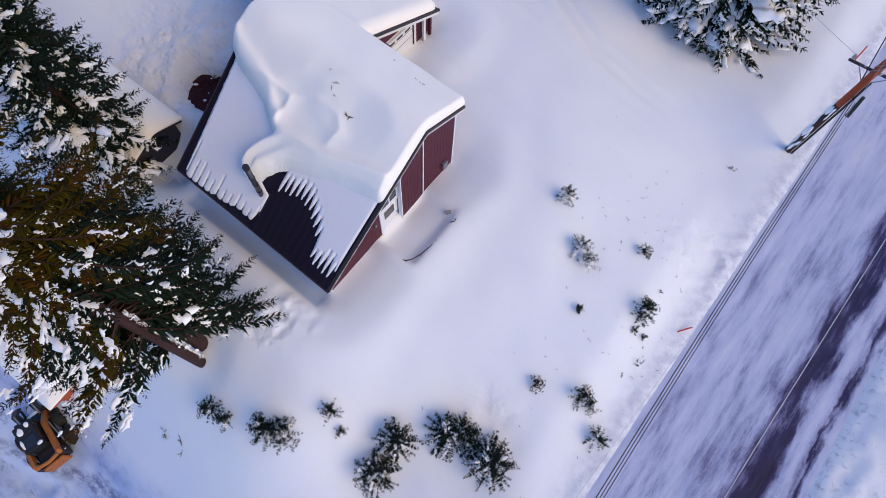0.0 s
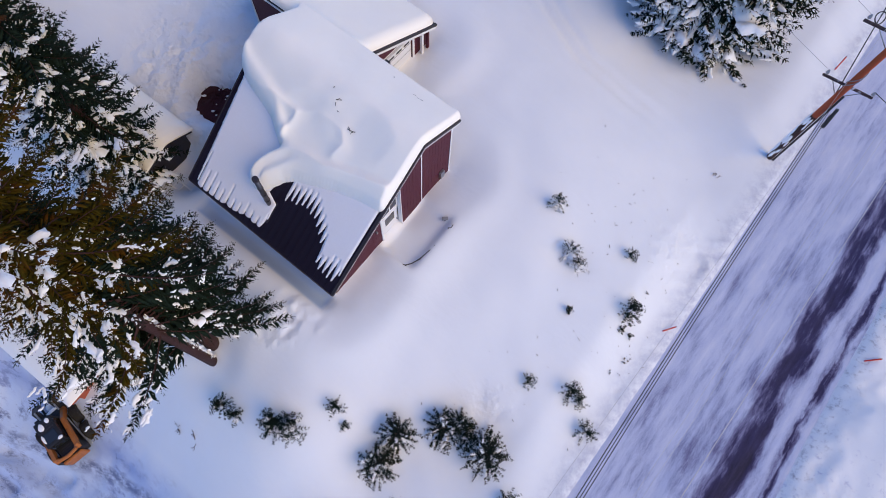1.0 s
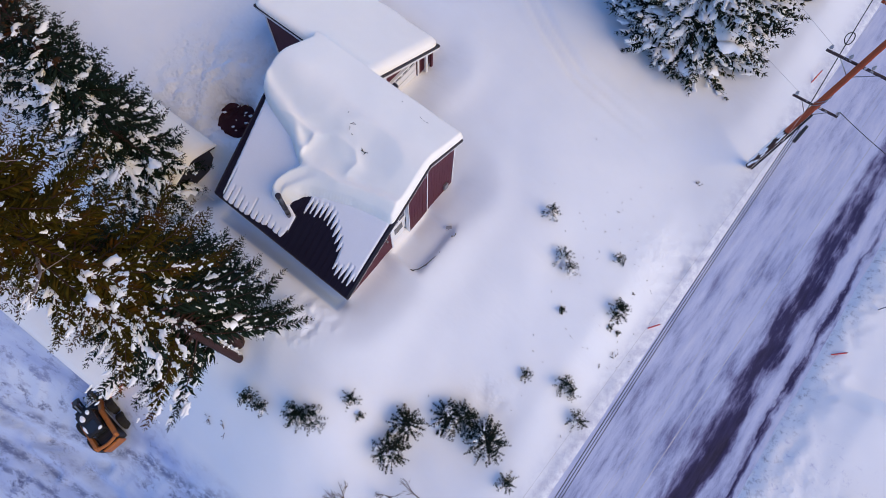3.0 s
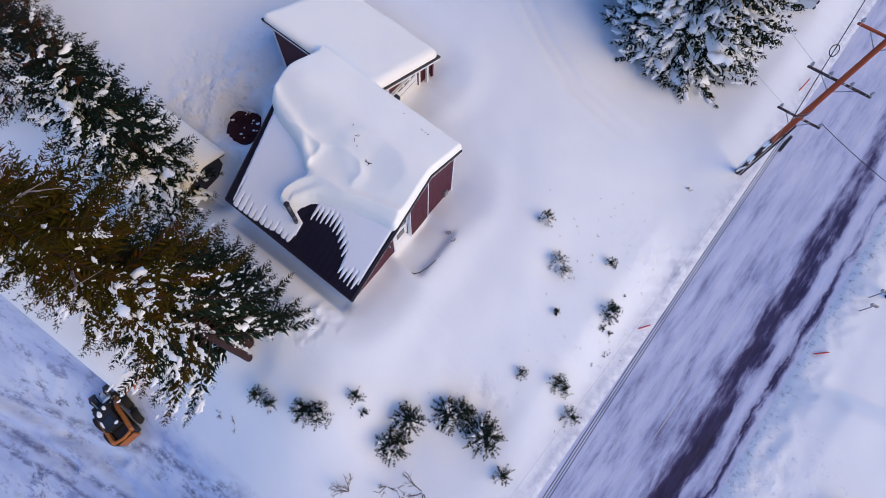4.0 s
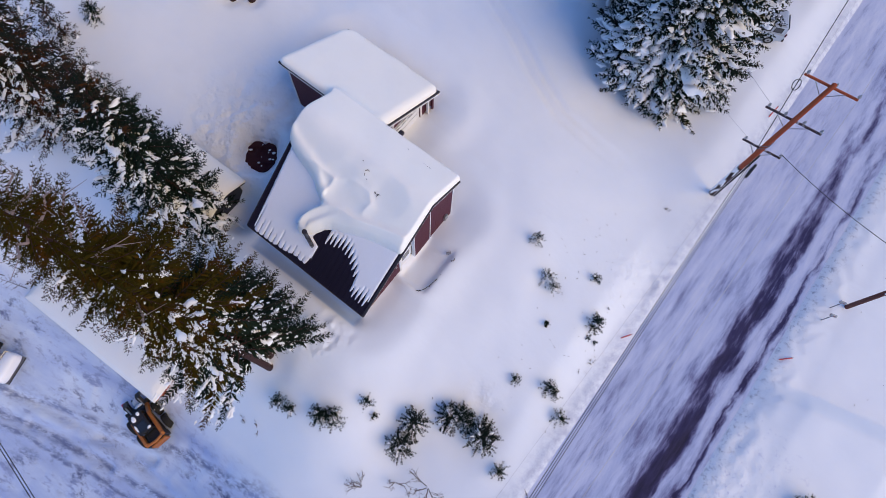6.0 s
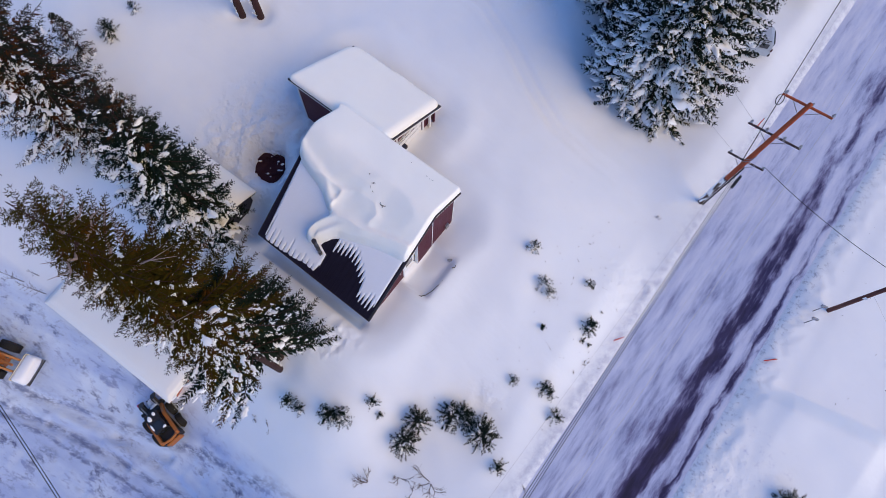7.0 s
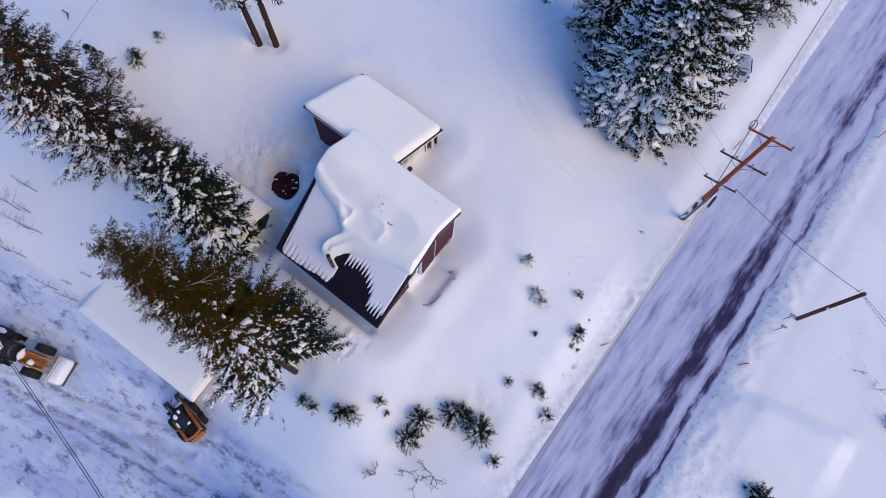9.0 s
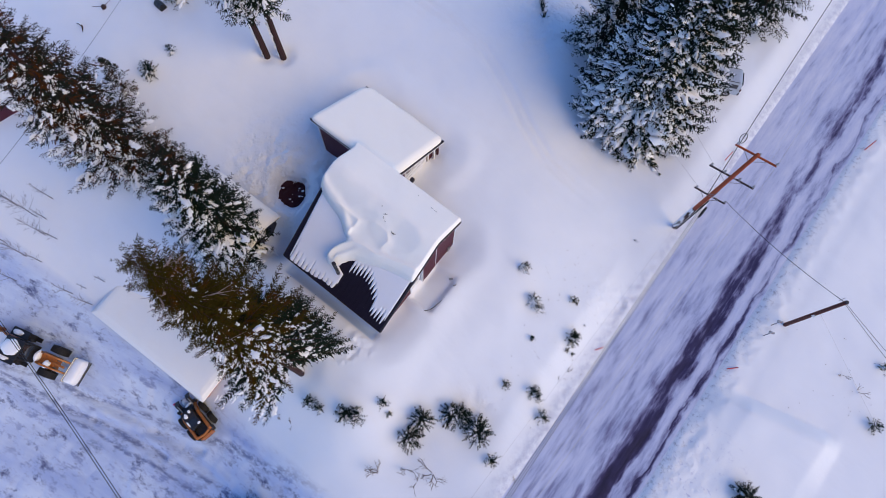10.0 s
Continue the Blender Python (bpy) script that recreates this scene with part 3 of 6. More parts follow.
def roof_main(v):
    if v <= RIDGE:
        return Z_EAVE + (v - EAVE_F) * (Z_RIDGE - Z_EAVE) / (RIDGE - EAVE_F)
    return Z_RIDGE + (v - RIDGE) * (Z_BACK - Z_RIDGE) / (EAVE_B - RIDGE)


def roof_wing(v):
    return WZ0 + (v - WV0) * (WZ1 - WZ0) / (WV1 - WV0)


house = thing("house", "red-sided house with dark metal roof, half buried in snow", "house", HOUSE)
T = 0.16  # wall thickness
LOW = -0.6


def build_house():
    def wall_uv(name, outline, axis, a, b, mat=M_RED, label=""):
        return part(name, prism(bmesh.new(), outline, axis, a, b), mat, house, label)

    # gable end towards the road: the lower half stands back a little behind the taller part
    def top(v):
        return roof_main(v) - 0.14
    wall_uv("gable_wall", [(0.05, LOW), (2.93, LOW), (2.93, top(2.93)), (0.05, top(0.05))], "x", -0.1, -0.1 + T)
    wall_uv("gable_wall", [(3.97, LOW), (7.0, LOW), (7.0, top(7.0)), (5.2, top(5.2)), (3.97, top(3.97))], "x", 0.0, 0.0 + T)
    wall_uv("gable_wall", [(2.93, 3.12), (3.97, 3.12), (3.97, top(3.97)), (2.93, top(2.93))], "x", -0.1, -0.1 + T)
    wall_uv("gable_wall", [(0.05, LOW), (7.0, LOW), (7.0, top(7.0)), (5.2, top(5.2)), (0.05, top(0.05))], "x", -7.05, -7.05 + T)
    wall_uv("front_wall", [(-6.89, LOW), (-0.1, LOW), (-0.1, top(0.05)), (-6.89, top(0.05))], "y", 0.05, 0.05 + T)
    wall_uv("back_wall", [(-6.89, LOW), (0.0, LOW), (0.0, top(7.0)), (-6.89, top(7.0))], "y", 7.0 - T, 7.0)
    # wing walls
    def wtop(v):
        return roof_wing(v) - 0.12
    wall_uv("wing_front_wall", [(WU0 + 0.3, LOW), (-7.06, LOW), (-7.06, wtop(7.1)), (WU0 + 0.3, wtop(7.1))], "y", 7.1, 7.1 + T)
    wall_uv("wing_end_wall", [(7.1 + T, LOW), (11.6, LOW), (11.6, wtop(11.6)), (7.1 + T, wtop(7.1 + T))], "x", WU0 + 0.3, WU0 + 0.3 + T)
    wall_uv("wing_back_wall", [(WU0 + 0.3, LOW), (-4.8, LOW), (-4.8, wtop(11.6)), (WU0 + 0.3, wtop(11.6))], "y", 11.6, 11.6 + T)
    # garage side, with an opening for the door
    g0, g1, gz = 8.35, 10.55, 2.3
    wall_uv("garage_wall", [(7.0, LOW), (g0, LOW), (g0, wtop(g0)), (7.0, wtop(7.0))], "x", -4.9, -4.9 + T)
    wall_uv("garage_wall", [(g1, LOW), (11.6, LOW), (11.6, wtop(11.6)), (g1, wtop(g1))], "x", -4.9, -4.9 + T)
    wall_uv("garage_wall", [(g0, gz), (g1, min(gz, wtop(g1) - 0.02)), (g1, wtop(g1)), (g0, wtop(g0))], "x", -4.9, -4.9 + T)
    gd = part("garage_door", boxed(-4.86, -4.8, g0, g1, LOW, min(gz, wtop(g1)), 0.01), M_WHITE, house, "white sectional garage door with small panes")
    for i in range(4):
        a = g0 + 0.2 + i * 0.5
        part("pane", boxed(-4.795, -4.785, a, a + 0.34, 1.72, 1.98), M_GLASS, gd)
    for z in (0.6, 1.2, 1.62, 2.08):
        part("panel_joint", boxed(-4.799, -4.79, g0, g1, z, z + 0.02), M_GREY, gd)
    for a, b in ((g0 - 0.12, g0), (g1, g1 + 0.12)):
        part("garage_trim", boxed(-4.73, -4.7, a, b, LOW, wtop(b) - 0.02, 0.005), M_WHITE, house)
    part("garage_trim", boxed(-4.73, -4.7, g0, 10.3, 2.0, 2.1, 0.005), M_WHITE, house)
    part("post", boxed(-4.62, -4.5, 11.35, 11.47, LOW, roof_wing(11.4) - 0.1, 0.01), M_RED, house)
    part("post", boxed(-4.62, -4.5, 10.95, 11.07, LOW, roof_wing(11.0) - 0.1, 0.01), M_WHITE, house)
    # entry door, set back between the two halves of the gable
    d = part("entry_door", boxed(-0.08, -0.03, 3.0, 3.92, 0.1, 2.15, 0.008), M_WHITE, house, "white entry door with a glazed upper half")
    part("door_pane", boxed(-0.028, -0.02, 3.2, 3.72, 1.35, 1.95), M_GLASS, d)
    part("door_knob", tube(bmesh.new(), [(-0.03, 3.84, 1.1), (0.04, 3.84, 1.1)], 0.03, 8), M_STEEL, d)
    t = part("transom_window", boxed(-0.09, 0.0, 2.95, 3.95, 2.3, 3.1, 0.006), M_WHITE, house, "white-framed window over the door")
    part("pane", boxed(0.0, 0.008, 3.05, 3.46, 2.42, 2.98), M_GLASS, t)
    part("pane", boxed(0.0, 0.008, 3.52, 3.86, 2.42, 2.98), M_GLASS, t)
    part("door_trim", boxed(-0.1, 0.1, 2.86, 2.95, LOW, 3.1, 0.005), M_WHITE, house)
    part("door_trim", boxed(-0.05, 0.02, 2.95, 3.95, 2.16, 2.3, 0.005), M_WHITE, house)
    part("porch_lamp", boxed(0.065, 0.15, 2.55, 2.63, 2.0, 2.16, 0.02), M_STEEL, house)
    # corner boards, a vertical batten and small wall fittings
    for v, u, z in ((0.0, 0.06, 1.62), (6.93, 0.165, 4.3)):
        part("corner_board", boxed(u, u + 0.025, v, v + 0.065, LOW, z, 0.004), M_WHITE, house)
    part("batten", boxed(0.165, 0.185, 5.16, 5.21, LOW, 5.1, 0.004), M_WHITE, house)
    part("corner_board", boxed(0.0, 0.19, 3.93, 3.968, LOW, roof_main(3.9) - 0.2, 0.004), M_WHITE, house)
    part("corner_board", boxed(WU0 + 0.27, WU0 + 0.38, 7.08, 7.098, LOW, wtop(7.1), 0.003), M_WHITE, house)
    part("meter_box", boxed(0.165, 0.29, 6.3, 6.55, 1.1, 1.55, 0.02), M_STEEL, house, "grey meter box on the gable")
    for i in range(16):
        v = 4.15 + i * 0.18 + (0.06 if i > 4 else 0)
        part("siding_batten", boxed(0.161, 0.165, v, v + 0.012, LOW, top(v) - 0.06), M_RED, house)
    for i in range(15):
        v = 0.22 + i * 0.18
        part("siding_batten", boxed(0.061, 0.065, v, v + 0.012, LOW, top(v) - 0.06), M_RED, house)
    # roof decks of dark sheet metal with standing seams
    def slab(name, u0, u1, v0, v1, f, thick=0.1, mat=M_METAL, label=""):
        return part(name, prism(bmesh.new(), [(v0, f(v0) - thick), (v1, f(v1) - thick), (v1, f(v1)), (v0, f(v0))], "x", u0, u1), mat, house, label)
    front = slab("front_roof", U0, U1, EAVE_F, RIDGE, roof_main, label="dark standing-seam metal roof, partly bare of snow")
    slab("back_roof", U0, U1, RIDGE, EAVE_B, roof_main)
    slab("wing_roof", WU0, WU1, WV0, WV1, roof_wing)
    n = 25
    for i in range(n):
        u = U0 + 0.12 + i * (U1 - U0 - 0.24) / (n - 1)
        seam = prism(bmesh.new(), [(EAVE_F, roof_main(EAVE_F)), (RIDGE - 0.1, roof_main(RIDGE - 0.1)), (RIDGE - 0.1, roof_main(RIDGE - 0.1) + 0.028), (EAVE_F, roof_main(EAVE_F) + 0.028)], "x", u - 0.012, u + 0.012)
        part("seam", seam, M_METAL, front)
    # fascia and rake boards: dark edge over a white board
    def rake(u0, u1, v0, v1, f, lo, hi, mat):
        part("rake_board", prism(bmesh.new(), [(v0, f(v0) + lo), (v1, f(v1) + lo), (v1, f(v1) + hi), (v0, f(v0) + hi)], "x", u0, u1), mat, house)
    for v0, v1 in ((EAVE_F, RIDGE), (RIDGE, EAVE_B)):
        rake(U1, U1 + 0.03, v0, v1, roof_main, -0.2, -0.09, M_WHITE)
        rake(U1 - 0.06, U1 + 0.05, v0, v1, roof_main, -0.09, 0.035, M_DARK)
        rake(U0 - 0.04, U0, v0, v1, roof_main, -0.24, 0.03, M_DARK)
    rake(WU1, WU1 + 0.03, 7.25, WV1, roof_wing, -0.24, -0.08, M_WHITE)
    rake(WU1 - 0.06, WU1 + 0.05, 7.25, WV1, roof_wing, -0.08, 0.045, M_DARK)
    rake(WU0 - 0.04, WU0, WV0, WV1, roof_wing, -0.24, 0.03, M_DARK)
    part("fascia", boxed(U0, U1, EAVE_F - 0.03, EAVE_F, Z_EAVE - 0.16, Z_EAVE + 0.01), M_DARK, house)
    part("fascia", boxed(U0, U1, EAVE_B, EAVE_B + 0.03, Z_BACK - 0.2, Z_BACK + 0.01), M_WHITE, house)
    part("fascia", boxed(WU0, U0 - 0.05, WV0 - 0.03, WV0, WZ0 - 0.24, WZ0 - 0.05), M_WHITE, house)
    part("fascia", boxed(WU0, U0 - 0.05, WV0 - 0.05, WV0, WZ0 - 0.05, WZ0 + 0.04), M_DARK, house)
    part("fascia", boxed(WU0, WU1, WV1, WV1 + 0.03, WZ1 - 0.2, WZ1 + 0.01), M_WHITE, house)
    lamp = part("wall_lamp", tube(bmesh.new(), [(-3.75, 7.0, 3.75), (-3.75, 7.75, 3.7)], 0.03, 6), M_STEEL, house, "dark lamp on a bracket under the back eave")
    part("lamp_head", boxed(-3.87, -3.63, 7.7, 7.95, 3.55, 3.78, 0.04), M_DARK, lamp)
    # stovepipe
    base = Vector((-3.72, 0.86, roof_main(0.86)))
    pipe = part("stovepipe", tube(bmesh.new(), [base - Vector((0, 0, 0.1)), base + Vector((0, 0, 1.95))], 0.095, 14), M_FLUE, house, "sooty steel stovepipe with bands and a dark mouth", smooth=True)
    part("flue_mouth", tube(bmesh.new(), [base + Vector((0, 0, 1.92)), base + Vector((0, 0, 2.06))], 0.115, 14), M_DARK, pipe)
    for z in (0.35, 0.85, 1.3):
        part("pipe_band", tube(bmesh.new(), [base + Vector((0, 0, z)), base + Vector((0, 0, z + 0.05))], 0.108, 14), M_DARK, pipe)
    part("flashing", prism(bmesh.new(), [(0.3, roof_main(0.3) + 0.004), (1.05, roof_main(1.05) + 0.004), (1.05, roof_main(1.05) + 0.03), (0.3, roof_main(0.3) + 0.03)], "x", -3.85, -3.4), M_DARK, house)


build_house()


def inside(poly, U, V):
    """Which points of the arrays lie in the outline."""
    hit = np.zeros(U.shape, bool)
    for (a, b), (c, d) in zip(poly, poly[1:] + poly[:1]):
        cross = ((b > V) != (d > V)) & (U < (c - a) * (V - b) / ((d - b) if d != b else 1e-9) + a)
        hit ^= cross
    return hit


def snow_layer(name, label, us, vs, mask, base, thick, roll, lumps, parent_pose, mat=M_LITROOFSNOW, ease=0, even=0):
    """A rounded snow sheet over a base surface, where the mask is true."""
    step = us[1] - us[0]
    d, cur, k = np.zeros(mask.shape), mask.copy(), 0
    pad = np.pad(cur, 1)
    while cur.any() and k < 40:
        k += 1
        d[cur] = k * step
        pad = np.pad(cur, 1)
        cur = cur & pad[:-2, 1:-1] & pad[2:, 1:-1] & pad[1:-1, :-2] & pad[1:-1, 2:]
        if k % 2:
            pad = np.pad(cur, 1)
            cur = cur & pad[:-2, :-2] & pad[2:, 2:] & pad[:-2, 2:] & pad[2:, :-2]
    soft = mask.astype(float)
    for _ in range(even):
        p = np.pad(soft, 1)
        soft = (p[:-2, 1:-1] + p[2:, 1:-1] + p[1:-1, :-2] + p[1:-1, 2:] + p[1:-1, 1:-1]) / 5
    gv_, gu_ = np.gradient(np.pad(soft, 1), step)
    gu_, gv_ = gu_[1:-1, 1:-1], gv_[1:-1, 1:-1]
    steep = np.maximum(np.hypot(gu_, gv_), 1e-6)
    pad = np.pad(mask, 1)
    rim = mask & ~(pad[:-2, 1:-1] & pad[2:, 1:-1] & pad[1:-1, :-2] & pad[1:-1, 2:] & pad[:-2, :-2] & pad[2:, 2:] & pad[:-2, 2:] & pad[2:, :-2])
    slide = np.where(rim & (even > 0), np.clip((0.5 - soft) / steep, -step, step), 0)
    su_, sv_ = slide * gu_ / steep, slide * gv_ / steep
    if even > 4:
        rj, ri = np.nonzero(rim)
        ru, rv_ = us[ri] + su_[rj, ri], vs[rj] + sv_[rj, ri]
        mj, mi = np.nonzero(mask & (d < 0.8))
        mu, mv = us[mi] + su_[mj, mi], vs[mj] + sv_[mj, mi]
        best = np.full(len(mu), 9.0)
        for a in range(0, len(ru), 64):
            best = np.minimum(best, ((mu[:, None] - ru[None, a:a + 64]) ** 2 + (mv[:, None] - rv_[None, a:a + 64]) ** 2).min(1))
        d[mj, mi] = np.sqrt(best) + 0.01
    else:
        d = np.maximum(d - 0.6 * step, 0)
    th = thick * np.sqrt(np.clip(1 - (1 - np.clip(d / roll, 0, 1)) ** 2, 0, 1))
    for _ in range(ease):
        p = np.pad(th, 1)
        th = np.where(mask, (p[:-2, 1:-1] + p[2:, 1:-1] + p[1:-1, :-2] + p[1:-1, 2:] + 2 * th) / 6, 0)
    idx, verts = -np.ones(mask.shape, int), []
    js, is_ = np.nonzero(mask)
    for j, i in zip(js, is_):
        u, v = us[i] + su_[j, i], vs[j] + sv_[j, i]
        idx[j, i] = len(verts)
        lump = lumps * noise.noise((u * 0.8, v * 0.8, 2)) + lumps * 0.4 * noise.noise((u * 2.2, v * 2.2, 5))
        verts.append((u, v, base[j, i] + 0.004 + max(0.0, th[j, i] * (1 + lump))))
    ok = (idx[:-1, :-1] >= 0) & (idx[1:, :-1] >= 0) & (idx[:-1, 1:] >= 0) & (idx[1:, 1:] >= 0)
    a, b = np.nonzero(ok)
    faces = [(idx[j, i], idx[j, i + 1], idx[j + 1, i + 1], idx[j + 1, i]) for j, i in zip(a, b)]
    # skirt down to the base along the rim
    count = {}
    for f in faces:
        for p, q in zip(f, f[1:] + f[:1]):
            key = (min(p, q), max(p, q))
            count[key] = None if key in count else (p, q)
    flat = {}
    pos = np.array(verts)
    bz = {int(idx[j, i]): base[j, i] + 0.003 for j, i in zip(js, is_)}
    for e in [e for e in count.values() if e]:
        quad = []
        for p in e:
            if p not in flat:
                flat[p] = len(verts)
                verts.append((pos[p][0], pos[p][1], bz[int(p)]))
            quad.append(flat[p])
        faces.append((e[1], e[0], quad[0], quad[1]))
    ob = sheet(name, verts, faces, mat)
    ob.matrix_world = parent_pose
    return tagged(ob, label, "snow")


def roof_snow():
    # thick snow over the upper roof and the wing
    step = 0.045
    us, vs = np.arange(WU0 - 0.12, U1 + 0.14, step), np.arange(-0.3, WV1 + 0.16, step)
    U, V = np.meshgrid(us, vs)
    edge = [(0.4, 2.85), (-0.72, 2.7), (-1.6, 2.5), (-2.5, 2.2), (-3.2, 1.98), (-3.55, 1.75), (-3.9, 1.35), (-4.2, 1.0), (-4.55, 0.92), (-4.85, 1.1), (-4.85, 1.55), (-4.5, 2.15), (-4.25, 2.5), (-4.75, 2.78), (-5.2, 3.1), (-5.8, 3.3), (-6.4, 3.45), (-6.9, 3.6), (-7.34, 3.9)]
    upper = inside(edge + [(-7.5, 4.5), (-7.5, 7.4), (0.4, 7.4)], U, V) & (U < U1 - 0.02) & (U > U0 - 0.16)
    wing = (U > WU0 - 0.1) & (U < WU1 - 0.02) & (V > WV0 - 0.03) & (V < WV1 + 0.12)
    for cu, cv, r in ((WU0 - 0.1, WV1 + 0.12, 0.9), (WU1 - 0.02, WV1 + 0.12, 0.5), (WU0 - 0.1, WV0 - 0.03, 0.35)):
        su, sv = (1 if cu < -8 else -1), (1 if cv < 9 else -1)
        pu, pv = cu + su * r, cv + sv * r
        wing &= ~(((U - pu) * su < 0) & ((V - pv) * sv < 0) & (np.hypot(U - pu, V - pv) > r))
    mask = upper | wing
    fm = np.where(V <= RIDGE, Z_EAVE + (V - EAVE_F) * (Z_RIDGE - Z_EAVE) / (RIDGE - EAVE_F), Z_RIDGE + (V - RIDGE) * (Z_BACK - Z_RIDGE) / (EAVE_B - RIDGE))
    fw = WZ0 + (V - WV0) * (WZ1 - WZ0) / (WV1 - WV0)
    on_main = (U > U0 - 0.16) & (V < EAVE_B + 0.06)
    base = np.where(on_main & upper, np.where(wing, np.maximum(fm, fw), fm), fw)
    base = np.where(mask, base, 0)
    # ease the ridge and the step between main roof and wing
    for _ in range(110):
        p = np.pad(base, 1, mode="edge")
        w = np.pad(mask.astype(float), 1)
        tot = w[:-2, 1:-1] + w[2:, 1:-1] + w[1:-1, :-2] + w[1:-1, 2:] + w[1:-1, 1:-1]
        avg = (p * w)[:-2, 1:-1] + (p * w)[2:, 1:-1] + (p * w)[1:-1, :-2] + (p * w)[1:-1, 2:] + (p * w)[1:-1, 1:-1]
        seam = (abs(V - EAVE_B) < 1.0) | ((abs(U - U0) < 0.8) & (V > 6.0))
        soft = avg / np.maximum(tot, 1)
        base = np.where(mask & (abs(V - RIDGE) < 1.3), soft, np.where(mask & seam & (U < -4.2), np.maximum(base, soft), base))
    thick = 0.4 + 0.14 * np.exp(-((V - 4.6) / 1.2) ** 2) + 0.1 * np.exp(-(((U + 6.4) / 1.2) ** 2 + ((V - 5.6) / 1.4) ** 2))
    thick = thick + 0.1 * np.exp(-(((U + 4.5) / 0.5) ** 2 + ((V - 1.5) / 0.6) ** 2))
    # the wind-carved hollow below the ridge and its raised rims
    ring = np.sqrt(((U + 3.6) / 1.25) ** 2 + ((V - 3.55) / 0.8) ** 2)
    thick = thick - 0.06 * np.exp(-ring**2) + 0.04 * np.exp(-((ring - 1.15) / 0.28) ** 2)
    ring2 = np.sqrt(((U + 1.9) / 1.2) ** 2 + ((V - 4.3) / 0.7) ** 2)
    thick = thick - 0.06 * np.exp(-ring2**2) + 0.04 * np.exp(-((ring2 - 1.2) / 0.3) ** 2)
    lip = np.interp(U, [p[0] for p in edge[::-1]], [p[1] for p in edge[::-1]])
    thick = thick + 0.12 * np.exp(-((V - lip - 0.4) / 0.22) ** 2)
    # sharp wind-cut crests
    def crest(pts, height, width):
        d = np.full(U.shape, 99.0)
        for (a, b), (c, e) in zip(pts, pts[1:]):
            du, dv = c - a, e - b
            t = np.clip(((U - a) * du + (V - b) * dv) / (du * du + dv * dv), 0, 1)
            d = np.minimum(d, np.hypot(U - a - t * du, V - b - t * dv))
        return height * np.exp(-d / width)
    thick = thick + crest([(-6.88, 3.07), (-6.2, 3.44), (-5.47, 3.61), (-4.84, 3.6), (-4.2, 3.57), (-4.23, 3.07), (-4.48, 2.56)], 0.16, 0.15) + crest([(-4.2, 3.57), (-3.66, 3.93), (-2.96, 4.02), (-2.4, 3.95), (-2.06, 3.65), (-2.21, 3.2)], 0.08, 0.16) + crest([(-4.71, 1.17), (-4.57, 1.85), (-3.81, 2.52), (-3.13, 2.71), (-2.31, 2.71), (-1.52, 2.95), (0.09, 3.33)], 0.16, 0.2)
    thick = thick + 0.2 * np.clip((5.0 - V) / 2.5, 0, 1)
    thick = np.where(wing & ~upper, 0.45, thick)
    snow_layer("roof_snow_thick", "thick wind-carved snow blanket on the upper roof and wing", us, vs, mask, base, thick, np.where(wing & ~upper, 0.5, np.where(U > U1 - 0.7, 0.1 + 0.12 * np.clip((U1 - 0.1 - U) / 0.6, 0, 1), 0.22)), 0.06, HOUSE, ease=2, even=12)

    # thin sheets lower down, slid over the metal, with fringes between the seams
    step = 0.02
    us, vs = np.arange(U0 + 0.02, U1 - 0.02, step), np.arange(-0.2, 3.9, step)
    U, V = np.meshgrid(us, vs)
    base = Z_EAVE + (V - EAVE_F) * (Z_RIDGE - Z_EAVE) / (RIDGE - EAVE_F)
    gap = (U1 - U0 - 0.24) / 24
    ph = ((U - U0 - 0.12) / gap) % 1.0
    cell = np.floor((U - U0 - 0.12) / gap * 1.35)
    vary = np.sin(cell * 12.9898) * 43758.5453
    vary = vary - np.floor(vary)
    ph2 = ((U - U0 - 0.12) / gap * 1.35) % 1.0
    fringe = np.minimum(abs(ph2 - 0.5) * 2, 1)
    low_left = np.interp(U, [-7.3, -7.1, -6.4, -5.5, -4.9, -4.2, -3.95, -3.62, -3.45], [0.4, -0.18, -0.2, -0.16, -0.1, 0.0, -0.04, -0.02, 0.35])
    near_seam = np.minimum(ph, 1 - ph) * gap
    which = np.round((U - U0 - 0.12) / gap)
    shake = np.sin(which * 78.233) * 43758.5453
    shake = shake - np.floor(shake)
    slit = np.interp(U, [-7.2, -6.85, -6.5, -5.5, -4.6, -3.9], [2.6, 1.7, 0.95, 0.62, 0.4, 0.3]) * (0.7 + 0.6 * shake)
    up = V - low_left
    open_ = (up < slit) & (near_seam < 0.003 + 0.026 * np.clip(1 - up / slit, 0, 1))
    left = (U < -3.45) & (U > U0 + 0.36 - 0.05 * V) & (up > 0.06 * (2 * np.abs(ph - 0.5)) ** 3 + 0.05 * shake) & ~open_
    left &= ~inside([(-3.95, 1.18), (-3.7, 1.95), (-3.2, 2.1), (-3.05, 1.35), (-3.36, 0.95)], U, V)
    low_right = np.interp(U, [-3.3, -3.0, -2.3, -1.8, -1.55, -1.15, -0.95, -0.9, -0.15, 0.3], [1.15, 1.28, 1.42, 1.3, 1.12, 0.78, 0.45, 0.1, 0.02, -0.05])
    right = (U > -3.25) & (U < U1 - 0.16) & (V > low_right + (0.5 + 0.35 * vary) * fringe)
    mask = (left | right) & (V < 3.8)
    snow_layer("roof_snow_thin", "thin slid snow sheet with fringed edges on metal roof", us, vs, mask, base, np.full(U.shape, 0.07), 0.05, 0.1, HOUSE, M_THINSNOW, even=1)


roof_snow()


